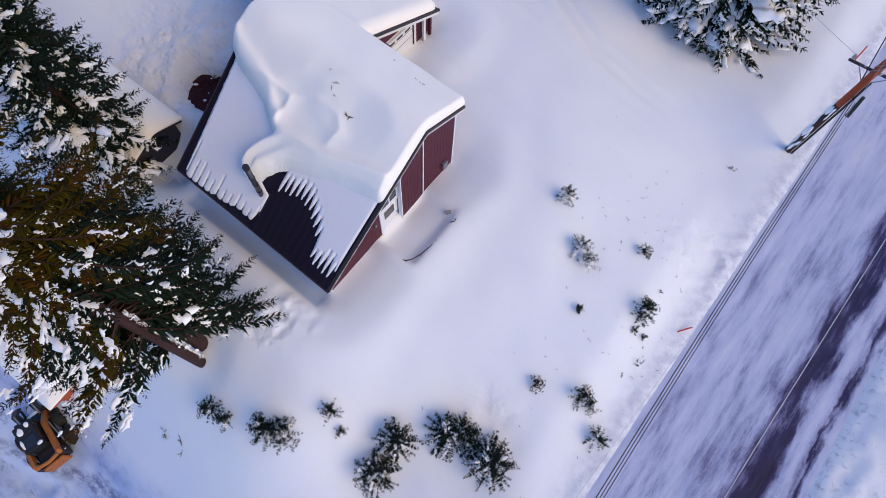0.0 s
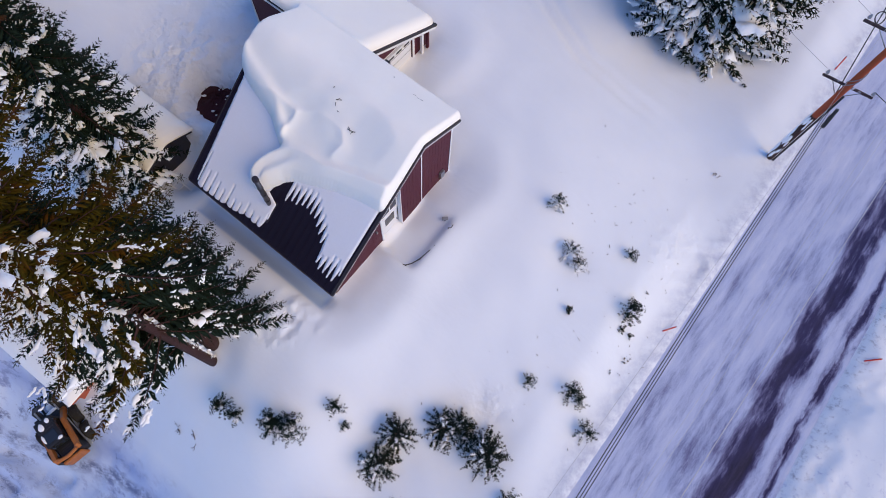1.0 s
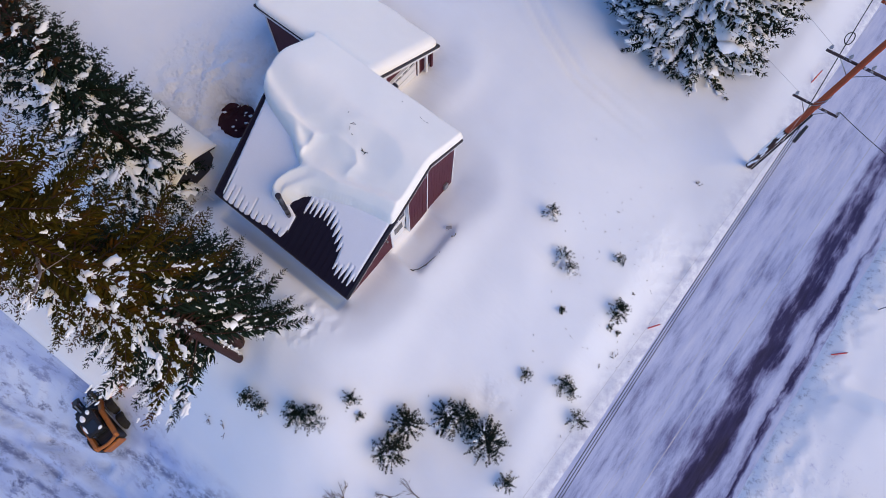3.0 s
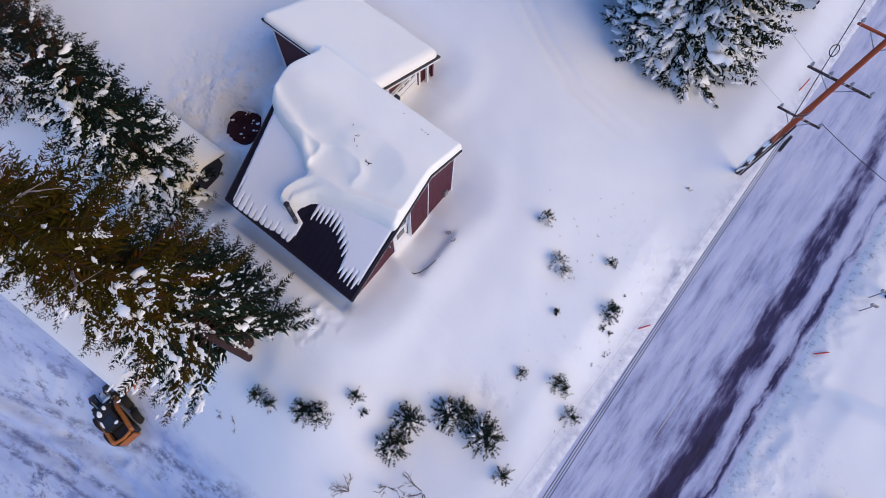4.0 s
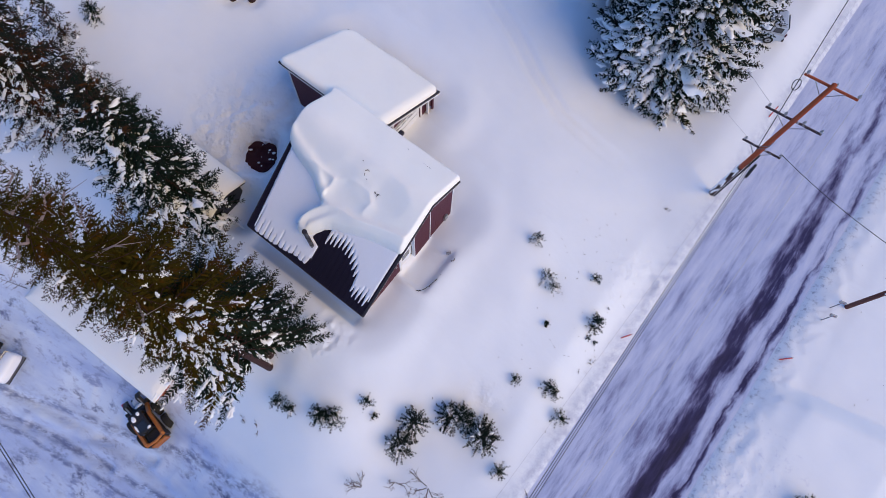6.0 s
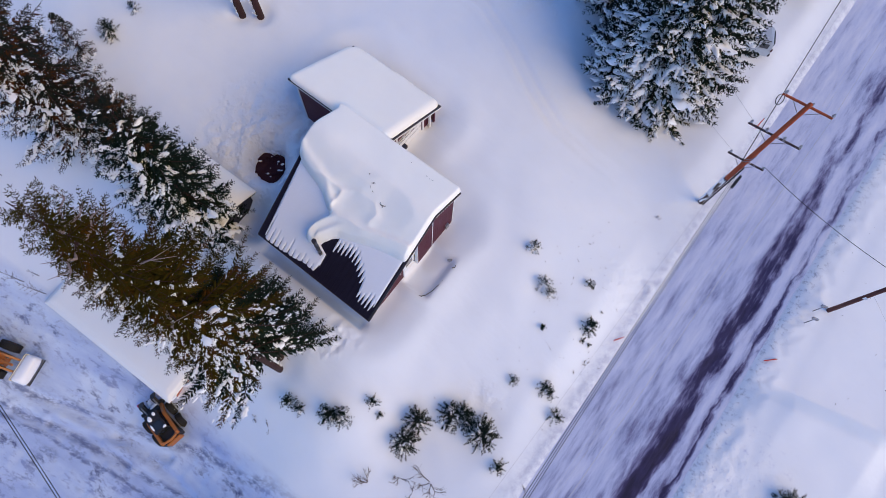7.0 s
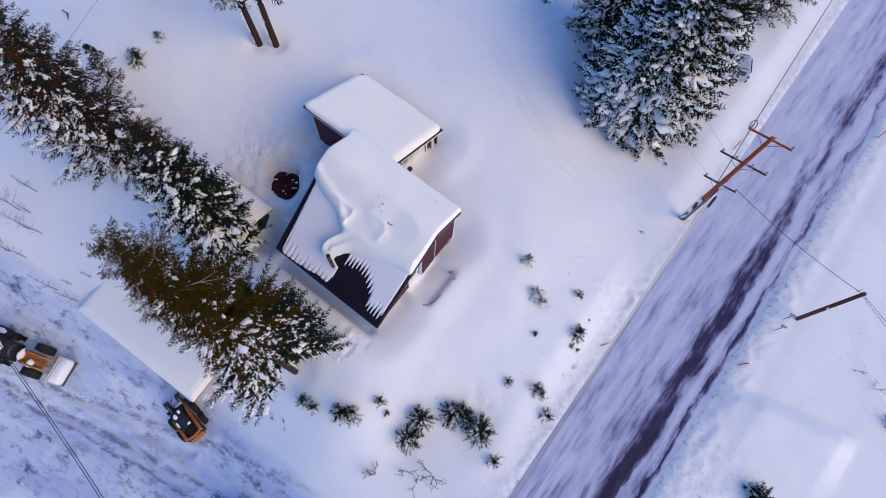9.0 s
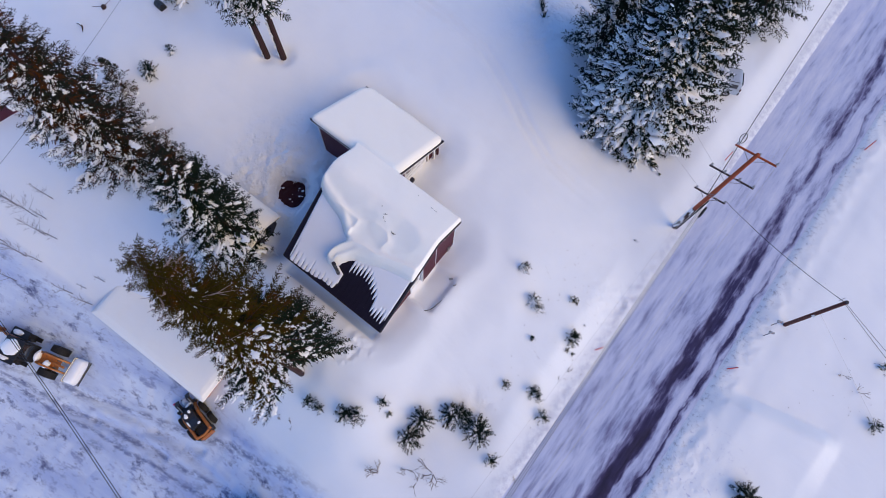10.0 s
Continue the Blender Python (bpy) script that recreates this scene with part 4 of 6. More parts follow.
def roof_bits():
    """Twigs and vent tips sticking out of the roof snow."""
    bm = bmesh.new()
    rnd = random.Random(31)
    for x, y, z, s, k in ((-4.07, 12.14, 5.57, 0.06, 2), (-3.9, 11.72, 5.48, 0.17, 4), (-3.85, 11.35, 5.27, 0.1, 2), (-3.45, 10.86, 5.12, 0.16, 3), (-3.28, 10.75, 5.09, 0.2, 3), (-2.14, 13.22, 4.99, 0.06, 2), (-1.3, 12.5, 5.06, 0.05, 2), (-1.17, 12.41, 5.06, 0.05, 2), (-1.07, 12.34, 5.06, 0.06, 2)):
        for _ in range(k):
            a = rnd.gauss(-0.9, 0.5)
            p = Vector((x, y, z)) + Vector((rnd.gauss(0, 0.3 * s), rnd.gauss(0, 0.3 * s), -0.02))
            q = p + Vector((s * math.cos(a), s * math.sin(a), 0.03))
            tube(bm, [p, p.lerp(q, 0.6) + Vector((0, 0, 0.02)), q], [0.013, 0.011, 0.006], 5)
    ob = part("roof_litter", bm, M_DARK)
    return tagged(ob, "dark twig tips poking through the roof snow", "litter", kind="stuff")


roof_bits()

# ---- porch rail by the entry, drifted over ----


def build_porch_rail():
    rail = thing("porch_railing", "porch handrail almost wholly buried in drifted snow", "railing", HOUSE)
    def at(u, v, up):
        p = HOUSE @ Vector((u, v, 0))
        return Vector((u, v, float(land(p.x, p.y)) + up))
    part("top_rail", tube(bmesh.new(), [at(1.36, 2.52, 0.08), at(1.5, 2.56, 0.13), at(1.66, 2.75, 0.14), at(1.78, 3.1, 0.13), at(1.86, 3.6, 0.1), at(1.9, 3.9, 0.02)], [0.016, 0.022, 0.02, 0.018, 0.016, 0.012], 7), M_DARK, rail, "dark rail showing as a thin curved line")
    for u, v in ((1.5, 2.56), (1.78, 3.1), (1.9, 3.9)):
        part("rail_post", tube(bmesh.new(), [at(u, v, -1.0), at(u, v, 0.1)], 0.03, 6), M_DARK, rail)
    part("end_post", tube(bmesh.new(), [at(1.88, 4.75, -0.9), at(1.88, 4.78, 0.2)], 0.03, 6), M_GREY, rail)
    part("hook", tube(bmesh.new(), [at(1.88, 4.78, 0.18), at(1.98, 4.84, 0.24), at(1.94, 4.98, 0.2)], 0.018, 6), M_DARK, rail)
    c = at(1.5, 5.05, 0.1)
    part("post_cap", boxed(-0.13, 0.13, -0.07, 0.07, -0.03, 0.03, 0.025, Matrix.Translation(c) @ pose(0, 0, 0, 18, -12, 40)), M_GREY, rail, "rounded grey cap of the corner post")
    part("corner_post", tube(bmesh.new(), [at(1.5, 5.05, -0.9), at(1.5, 5.05, 0.09)], 0.04, 6), M_GREY, rail)


build_porch_rail()

# ---- outbuildings ----


def shed(name, label, m, length, width, eave, rise, mat, snow_label, snow=0.32, low=-1.0, over=0.25):
    """A gabled shed along its own x, with snow on the roof. Its origin is the middle of its floor."""
    s = thing(name, label, "shed", m)
    L, W = length / 2 - over, width / 2 - over
    def top(y):
        return eave + rise * (1 - abs(y) / (width / 2))
    for a, b in ((-L, -L + 0.1), (L - 0.1, L)):
        part("end_wall", prism(bmesh.new(), [(-W, low), (W, low), (W, top(W) - 0.08), (0, top(0) - 0.08), (-W, top(-W) - 0.08)], "x", a, b), mat, s)
    for a, b in ((-W, -W + 0.1), (W - 0.1, W)):
        part("side_wall", boxed(-L + 0.1, L - 0.1, a, b, low, top(W) - 0.08), mat, s)
    for sg in (-1, 1):
        roof = part("roof", prism(bmesh.new(), [(sg * width / 2, eave - 0.07), (0, eave + rise - 0.07), (0, eave + rise), (sg * width / 2, eave)], "x", -length / 2, length / 2), M_DARK, s)
        for e in (-1, 1):
            part("rake_board", prism(bmesh.new(), [(sg * width / 2, eave - 0.2), (0, eave + rise - 0.2), (0, eave + rise - 0.07), (sg * width / 2, eave - 0.07)], "x", e * (length / 2 - 0.02), e * length / 2), mat, roof)
    st = 0.09
    us, vs = np.arange(-length / 2 - 0.06, length / 2 + 0.1, st), np.arange(-width / 2 - 0.1, width / 2 + 0.12, st)
    U, V = np.meshgrid(us, vs)
    base = eave + rise * (1 - np.sqrt((V / (width / 2)) ** 2 + 0.01))
    snow_layer(name + "_snow", snow_label, us, vs, np.ones(U.shape, bool), base, np.full(U.shape, snow), 0.45, 0.08, m)
    return s


# machine shed beside the ploughed yard, its eave along the yard
SHED_DIR = math.atan2(-4.96, 8.48)
sx, sy = Vector((math.cos(SHED_DIR), math.sin(SHED_DIR), 0)), Vector((-math.sin(SHED_DIR), math.cos(SHED_DIR), 0))
mid = Vector((-14.68, 1.16, 0)) - sx * 4.9 + sy * 2.2
shed("machine_shed", "long low shed with orange-red walls at the yard's edge", Matrix.Translation((mid.x, mid.y, -5.35)) @ pose(0, 0, 0, 0, 0, math.degrees(SHED_DIR)), 9.8, 4.4, 2.0, 0.16, M_REDSHED, "smooth deep snow on the long shed roof")
shed("wood_shed", "small dark wooden shed under a snowy roof", Matrix.Translation((-13.9, 12.95, -0.35)) @ pose(0, 0, 0, 0, 0, -31), 5.0, 2.5, 0.8, 0.5, M_DARK, "snow blanket on the small shed roof", 0.24, -0.8)
shed("garden_hut", "tiny dark red hut beneath tall conifers", Matrix.Translation((-31.6, 19.2, -0.9)) @ pose(0, 0, 0, 0, 0, 35), 2.4, 2.0, 1.7, 0.5, M_RED, "snow cap on the red hut", 0.2, -0.5)


def build_ladder():
    lad = thing("ladder", "pale wooden ladder leaning in the snow by the shed", "ladder", Matrix.Translation(ground_at(-11.7, 10.75, 0.1)) @ pose(0, 0, 0, 12, 0, 60))
    for x in (-0.18, 0.18):
        part("rail", boxed(x - 0.03, x + 0.03, -0.6, 0.6, 0.0, 0.06, 0.01), M_WHITE, lad)
    for i in range(4):
        part("rung", boxed(-0.15, 0.15, -0.45 + i * 0.3, -0.41 + i * 0.3, 0.01, 0.05), M_WHITE, lad)


build_ladder()


def build_brush_pit():
    """A dark hollow melted in the snow, with reddish brush lying in it."""
    rnd = random.Random(4)
    c = ground_at(-10.75, 15.2, -0.2)
    heap = thing("brush_heap", "dark reddish brush heap in a melted snow hollow", "brush heap", Matrix.Translation((c.x, c.y, c.z)) @ pose(0, 0, 0, 0, 0, 25))
    bm = bmesh.new()
    r = bmesh.ops.create_icosphere(bm, subdivisions=4, radius=1.0)
    for v in r["verts"]:
        d = 1.05 + 0.5 * noise.noise(v.co * 1.5) + 0.25 * noise.noise(v.co * 4.5) + 0.1 * noise.noise(v.co * 11)
        v.co = Vector((v.co.x * 1.15 * d, v.co.y * 1.0 * d, v.co.z * 0.3 * d))
    part("heap_core", bm, M_PIT, heap, "", True).location = (0, 0, 0.0)
    for i in range(26):
        a, b = rnd.uniform(0, 6.28), rnd.uniform(0.1, 0.8)
        p = Vector((b * math.cos(a), b * 0.8 * math.sin(a), 0.3 * (1 - b * b) + 0.04))
        e = rnd.uniform(0, 6.28)
        d = Vector((math.cos(e), math.sin(e), rnd.uniform(-0.1, 0.35))) * rnd.uniform(0.2, 0.45)
        part("stick", tube(bmesh.new(), [p - d, p + Vector((0, 0, 0.05)), p + d], [0.022, 0.02, 0.01], 5), M_PIT, heap)
    for i in range(15):
        bm = bmesh.new()
        a = rnd.uniform(0, 6.28)
        s = rnd.uniform(0.02, 0.075)
        p = bmesh.ops.create_icosphere(bm, subdivisions=1, radius=s)
        for v in p["verts"]:
            v.co *= 1 + 0.6 * noise.noise(v.co * 14 + Vector((i, 0, 0)))
            v.co = Vector((v.co.x * 1.6, v.co.y, v.co.z * 0.5))
        rr = rnd.uniform(0.1, 1.0) ** 0.6
        part("snow_patch", bm, M_TREESNOW, heap, "", True).location = (rr * 1.05 * math.cos(a), rr * 0.85 * math.sin(a), 0.3 * max(0.05, 1 - rr**2) ** 0.5 + 0.07)


build_brush_pit()

# ---- utility poles and wires ----
POLE_BASE, POLE_TOP = Vector((15.1, 15.5, -1.1)), Vector((14.45, 14.8, 10.5))


def on_pole(z):
    f = (z - POLE_BASE.z) / (POLE_TOP.z - POLE_BASE.z)
    return POLE_BASE.lerp(POLE_TOP, f)


ARM_DIR = Vector((0.89, -0.455, 0))


def crossarm(parent, z, half, insulators, mat=M_ARM):
    c = on_pole(z)
    a = part("crossarm", box(bmesh.new(), -half, half, -0.036, 0.036, -0.045, 0.045, 0.008), mat, parent)
    m = Matrix.Translation(c + Vector((0.12, 0.2, 0)) * 0.5) @ pose(0, 0, 0, 0, 0, math.degrees(math.atan2(ARM_DIR.y, ARM_DIR.x)))
    a.matrix_world = m
    for s in (-1, 1):
        b = part("brace", tube(bmesh.new(), [(s * half * 0.55, 0.0, -0.06), (s * 0.08, 0.0, -0.62)], 0.02, 5), M_STEEL, a)
    for x in insulators:
        i = part("insulator", tube(bmesh.new(), [(x, 0, 0.06), (x, 0, 0.14), (x, 0, 0.15), (x, 0, 0.22), (x, 0, 0.24), (x, 0, 0.29)], [0.02, 0.02, 0.07, 0.06, 0.045, 0.03], 10), M_STEEL, a)
    return [m @ Vector((x, 0, 0.28)) for x in insulators]


pole = thing("utility_pole", "tall orange-brown wooden utility pole with three crossarms, snow-plastered at its foot", "utility pole", Matrix.Identity(4))
part("shaft", tube(bmesh.new(), [on_pole(z) for z in (2.6, 5, 8, 10.5)], [0.138, 0.128, 0.114, 0.1], 14), M_POLE, pole, smooth=True)
part("pole_butt", tube(bmesh.new(), [on_pole(z) for z in (-1.6, 0.5, 2.6)], [0.155, 0.148, 0.14], 14), M_BUTT, pole, "dark creosoted foot of the pole", smooth=True)
pins1 = crossarm(pole, 10.2, 1.12, (-1.05, 0.1, 1.05), M_POLE)
pins2 = crossarm(pole, 7.45, 1.3, (-1.22, -0.45, 0.42, 1.22))
pins3 = crossarm(pole, 4.6, 0.98, (-0.9, 0.9))


def build_pole_fittings():
    rnd = random.Random(8)
    p = on_pole(3.0)
    part("conduit", tube(bmesh.new(), [on_pole(-1.2) + Vector((0.16, -0.14, 0)), on_pole(2.5) + Vector((0.15, -0.13, 0)), on_pole(4.2) + Vector((0.13, -0.12, 0))], 0.045, 8), M_WIRE, pole)
    part("splice_case", tube(bmesh.new(), [on_pole(3.6) + Vector((0.25, -0.3, 0)), on_pole(2.75) + Vector((0.12, -0.62, 0))], [0.07, 0.09], 8), M_WIRE, pole, "black splice case hung beside the pole")
    for k in range(2):
        turns = [on_pole(4.3 + k * 0.25 + q * 0.11) + Vector((0.15 * math.cos(1.0 + q * 0.5), 0.15 * math.sin(1.0 + q * 0.5), 0)) for q in range(13)]
        part("cable_wrap", tube(bmesh.new(), turns, 0.018, 5), M_GREY, pole, "pale cable wound up the shaft" if k == 0 else "")
    for i in range(34):
        z = rnd.uniform(-1.0, 2.4)
        a = rnd.uniform(2.0, 4.6)
        bm = bmesh.new()
        r = bmesh.ops.create_icosphere(bm, subdivisions=2, radius=1)
        s = rnd.uniform(0.05, 0.1)
        for v in r["verts"]:
            v.co = Vector((v.co.x * s * 0.6, v.co.y * s * 0.6, v.co.z * s * 3.5)) * (1 + 0.4 * noise.noise(v.co * 2 + Vector((i, 0, 0))))
        ob = part("rime_patch", bm, M_TREESNOW, pole, "", True)
        q = on_pole(z)
        ob.location = (q.x + 0.15 * math.cos(a), q.y + 0.15 * math.sin(a), q.z)


build_pole_fittings()


def wire(name, a, b, sag, r, mat, label, n=28, group=""):
    pts = []
    for i in range(n + 1):
        t = i / n
        p = Vector(a).lerp(Vector(b), t)
        p.z -= sag * 4 * t * (1 - t)
        pts.append(p)
    ob = part(name, tube(bmesh.new(), pts, r, 5), mat, None, "", True)
    return tagged(ob, label, "cable", group)


D = ROAD_DIR
# conductors on the crossarm ends, along the road both ways
for pin, r in ((pins1[0], 0.004), (pins1[2], 0.008), (pins2[3], 0.004), (pins2[3] + Vector((-0.16, 0.1, 0)), 0.004)):
    wire("power_line", pin, pin - D * 46 - ROAD_SIDE * 1.0 + Vector((0, 0, 0.2)), 0.7, r, M_ALU, "thin pale bare conductor strung along the road", group="power lines")
    wire("power_line", pin, pin + D * 48, 0.7, r * 0.8, M_ALU, "thin pale bare conductor strung along the road", group="power lines")
# telecom cables low on the pole
for k in range(3):
    a = on_pole(3.3) + Vector((0.12 + 0.09 * k, -0.05 - 0.06 * k, -0.12 * k))
    wire("telecom_cable", a, Vector((-6.5, -19.9, 3.4 - 0.1 * k)) + Vector((0.12 * k, -0.07 * k, 0)), 1.45, 0.014 if k else 0.017, M_WIRE, "black telecom cable hung low between poles", 40, "telecom cables")
far_end = Vector((36.6, 51.2, 3.9))
wire("telecom_cable", on_pole(3.5) + Vector((0.1, 0.1, 0)), far_end, 0.7, 0.024, M_WIRE, "thick dark cable running on along the road", 40, "telecom cables")


def cable_loop():
    """The storage loop of spare cable clipped to the thick line."""
    c = Vector((17.9, 20.2, 3.2))
    lp = thing("cable_loop", "teardrop loop of spare cable on the line", "cable loop", Matrix.Translation(c))
    along = D
    pts = []
    for i in range(21):
        t = 2 * math.pi * i / 20
        pts.append(along * (0.42 * math.cos(t)) + Vector((0.8, -0.5, 0)) * (0.2 * math.sin(t)) + Vector((0, 0, 0.02 * math.sin(2 * t))))
    part("loop", tube(bmesh.new(), pts, 0.025, 6, False), M_WIRE, lp)
    part("clip", tube(bmesh.new(), [along * -0.42, along * 0.42], 0.02, 6), M_WIRE, lp)


cable_loop()

pole2_base = ground_at(22.08, 9.38, -0.3)
pole2_top = Vector((21.8, 9.36, 5.2))
pole2 = thing("service_pole", "short brown wooden service pole standing in the field", "utility pole", Matrix.Identity(4))
part("shaft", tube(bmesh.new(), [pole2_base, pole2_base.lerp(pole2_top, 0.5), pole2_top], [0.125, 0.115, 0.105], 12), M_POLEDARK, pole2, smooth=True)
part("pole_cap", tube(bmesh.new(), [pole2_top, pole2_top + Vector((0, 0, 0.04))], [0.115, 0.1], 12), M_DARK, pole2)
part("tag", boxed(-0.08, 0.08, -0.012, 0.012, -0.12, 0.12, m=Matrix.Translation(pole2_base.lerp(pole2_top, 0.55) + Vector((-0.1, -0.14, 0))) @ pose(0, 0, 0, 0, 0, -35)), M_WHITE, pole2)
part("bracket", tube(bmesh.new(), [pole2_top + Vector((-0.3, 0.1, -0.15)), pole2_top + Vector((0.05, 0.3, -0.15))], 0.02, 5), M_STEEL, pole2)
wire("service_drop", pins3[1], pole2_top + Vector((0, 0, -0.1)), 0.35, 0.016, M_WIRE, "black service line crossing above the road")
wire("service_drop", pole2_top + Vector((0, 0, -0.1)), (33.3, -3.6, 4.6), 0.4, 0.012, M_WIRE, "black service line leading away over the field")
wire("service_drop", pole2_top + Vector((0, 0, -0.2)), (33.2, -4.2, 4.1), 0.5, 0.012, M_WIRE, "black service line leading away over the field")
wire("guy_wire", pole2_base.lerp(pole2_top, 0.62), ground_at(27.4, 3.9), 0.0, 0.007, M_ALU, "thin guy wire staked into the snow", 10)
wire("service_drop", pins3[0], (4.0, 33.0, 4.5), 0.6, 0.007, M_ALU, "thin service line reaching into the trees")
wire("service_drop", pins2[0], (7.0, 35.0, 6.0), 0.6, 0.007, M_ALU, "thin service line reaching into the trees")
for k in range(2):
    wire("yard_cable", Vector((-33.2, 10.0, -0.3)) + Vector((0.1 * k, 0.1 * k, 0.05 * k)), Vector((-9.6, -12.0, -0.3)) + Vector((0.1 * k, 0.1 * k, 0)), 0.8, 0.02, M_WIRE, "black cable strung across the ploughed yard", 24, "yard cables")
wire("garden_line", (-23.62, 28.13, 2.5), (-28.65, 11.65, 2.5), 0.3, 0.009, M_WIRE, "thin dark line strung between trees", 10)

# ---- trees ----


def sprigs(pos, way, size, rng):
    """Small folded needle sprays at pos along way: arrays of vertices and faces."""
    n = len(pos)
    up = np.tile((0.0, 0.0, 1.0), (n, 1)) + rng.normal(0, 0.45, (n, 3))
    side = np.cross(way, up)
    side /= np.maximum(np.linalg.norm(side, axis=1, keepdims=True), 1e-6)
    nrm = np.cross(side, way)
    L = (size * rng.uniform(0.7, 1.35, n))[:, None]
    W = L * rng.uniform(0.13, 0.21, n)[:, None]
    a, tip = pos, pos + way * L
    m = pos + way * L * 0.62 - nrm * L * 0.06
    v = np.stack([a, m - side * W, tip, m + side * W], 1).reshape(-1, 3)
    i = np.arange(n)[:, None] * 4
    f = np.concatenate([np.hstack([i, i + 1, i + 2]), np.hstack([i, i + 2, i + 3])])
    return v, f


def shoots(base, way, reach, width, rng):
    """Solid drooping shoots, each a four-sided spindle, that fill out the twigs."""
    n = len(base)
    s1 = np.cross(way, (0.0, 0.0, 1.0))
    s1 /= np.maximum(np.linalg.norm(s1, axis=1, keepdims=True), 1e-6)
    s2 = np.cross(s1, way)
    out = []
    bend = rng.normal(0, 0.09, (n, 3)) * reach[:, None]
    for q, fat in ((0.1, 0.6), (0.6, 1.0)):
        c = base + way * (q * reach)[:, None] + bend * q
        for k in range(3):
            a = 2 * math.pi / 3 * k + 0.6
            out.append(c + (s1 * math.cos(a) + s2 * math.sin(a)) * (width * fat * rng.uniform(0.6, 1.4, n))[:, None])
    tip = base + way * reach[:, None] - bend
    tip[:, 2] -= 0.12 * reach
    v = np.stack(out + [tip], 1).reshape(-1, 3)
    i = np.arange(n)[:, None] * 7
    f = [np.hstack([i + k, i + (k + 1) % 3, i + 3 + (k + 1) % 3]) for k in range(3)] + [np.hstack([i + k, i + 3 + (k + 1) % 3, i + 3 + k]) for k in range(3)] + [np.hstack([i + 3 + k, i + 3 + (k + 1) % 3, i + 6]) for k in range(3)]
    return v, np.concatenate(f)


def flakes(pos, way, length, width, height, rng):
    """Small humped scales of snow lying along the sprays, which run together into ragged pads."""
    n = len(pos)
    side = np.cross(way, (0.0, 0.0, 1.0))
    side /= np.maximum(np.linalg.norm(side, axis=1, keepdims=True), 1e-6)
    L, W, H = length[:, None], width[:, None], height[:, None]
    up = np.array([0.0, 0.0, 1.0])
    a, tip = pos - way * L * 0.25, pos + way * L * 0.85
    m = pos + way * L * rng.uniform(0.15, 0.5, (n, 1))
    l, r = m - side * W * rng.uniform(0.6, 1.3, (n, 1)), m + side * W * rng.uniform(0.6, 1.3, (n, 1))
    v = np.stack([a, l, tip, r, m + up * H + rng.normal(0, 0.15, (n, 3)) * W], 1).reshape(-1, 3)
    i = np.arange(n)[:, None] * 5
    return v, np.concatenate([np.hstack([i + p, i + 4, i + q]) for p, q in ((0, 1), (1, 2), (2, 3), (3, 0))])


def drapes(c, lane, A, B, rng):
    """Pads of snow draped along boughs: humped ribbons with uneven edges. Centres, ways, half lengths and half widths as arrays."""
    n, nt, nx = len(c), 7, 5
    t, x = np.linspace(-1, 1, nt), np.linspace(-1, 1, nx)
    perp = np.cross(lane, (0.0, 0.0, 1.0))
    perp /= np.maximum(np.linalg.norm(perp, axis=1, keepdims=True), 1e-6)
    bow = rng.normal(0, 0.3, (n, 1)) * (t**2)[None] + rng.normal(0, 0.12, (n, nt))
    wide = B[:, None] * np.sqrt(np.clip(1.04 - t**2, 0, 1))[None] * rng.uniform(0.55, 1.35, (n, nt))
    off = x[None, None] * wide[:, :, None] * rng.uniform(0.6, 1.3, (n, nt, nx)) + (bow * B[:, None])[:, :, None]
    hump = (0.55 * (1 - x**2)[None, None] * rng.uniform(0.5, 1.2, (n, nt, nx)) - 0.45 * (x**2)[None, None]) * wide[:, :, None]
    run = t[None] * A[:, None] + rng.normal(0, 0.05, (n, nt)) * A[:, None]
    v = c[:, None, None] + lane[:, None, None] * run[:, :, None, None] + perp[:, None, None] * off[..., None]
    v[..., 2] += hump
    k = (np.arange(nt - 1)[:, None] * nx + np.arange(nx - 1)[None]).ravel()
    q = np.stack([k, k + nx, k + nx + 1, k + 1], 1)
    f = (q[None] + (np.arange(n) * nt * nx)[:, None, None]).reshape(-1, 4)
    return v.reshape(-1, 3), np.concatenate([f[:, [0, 1, 2]], f[:, [0, 2, 3]]])


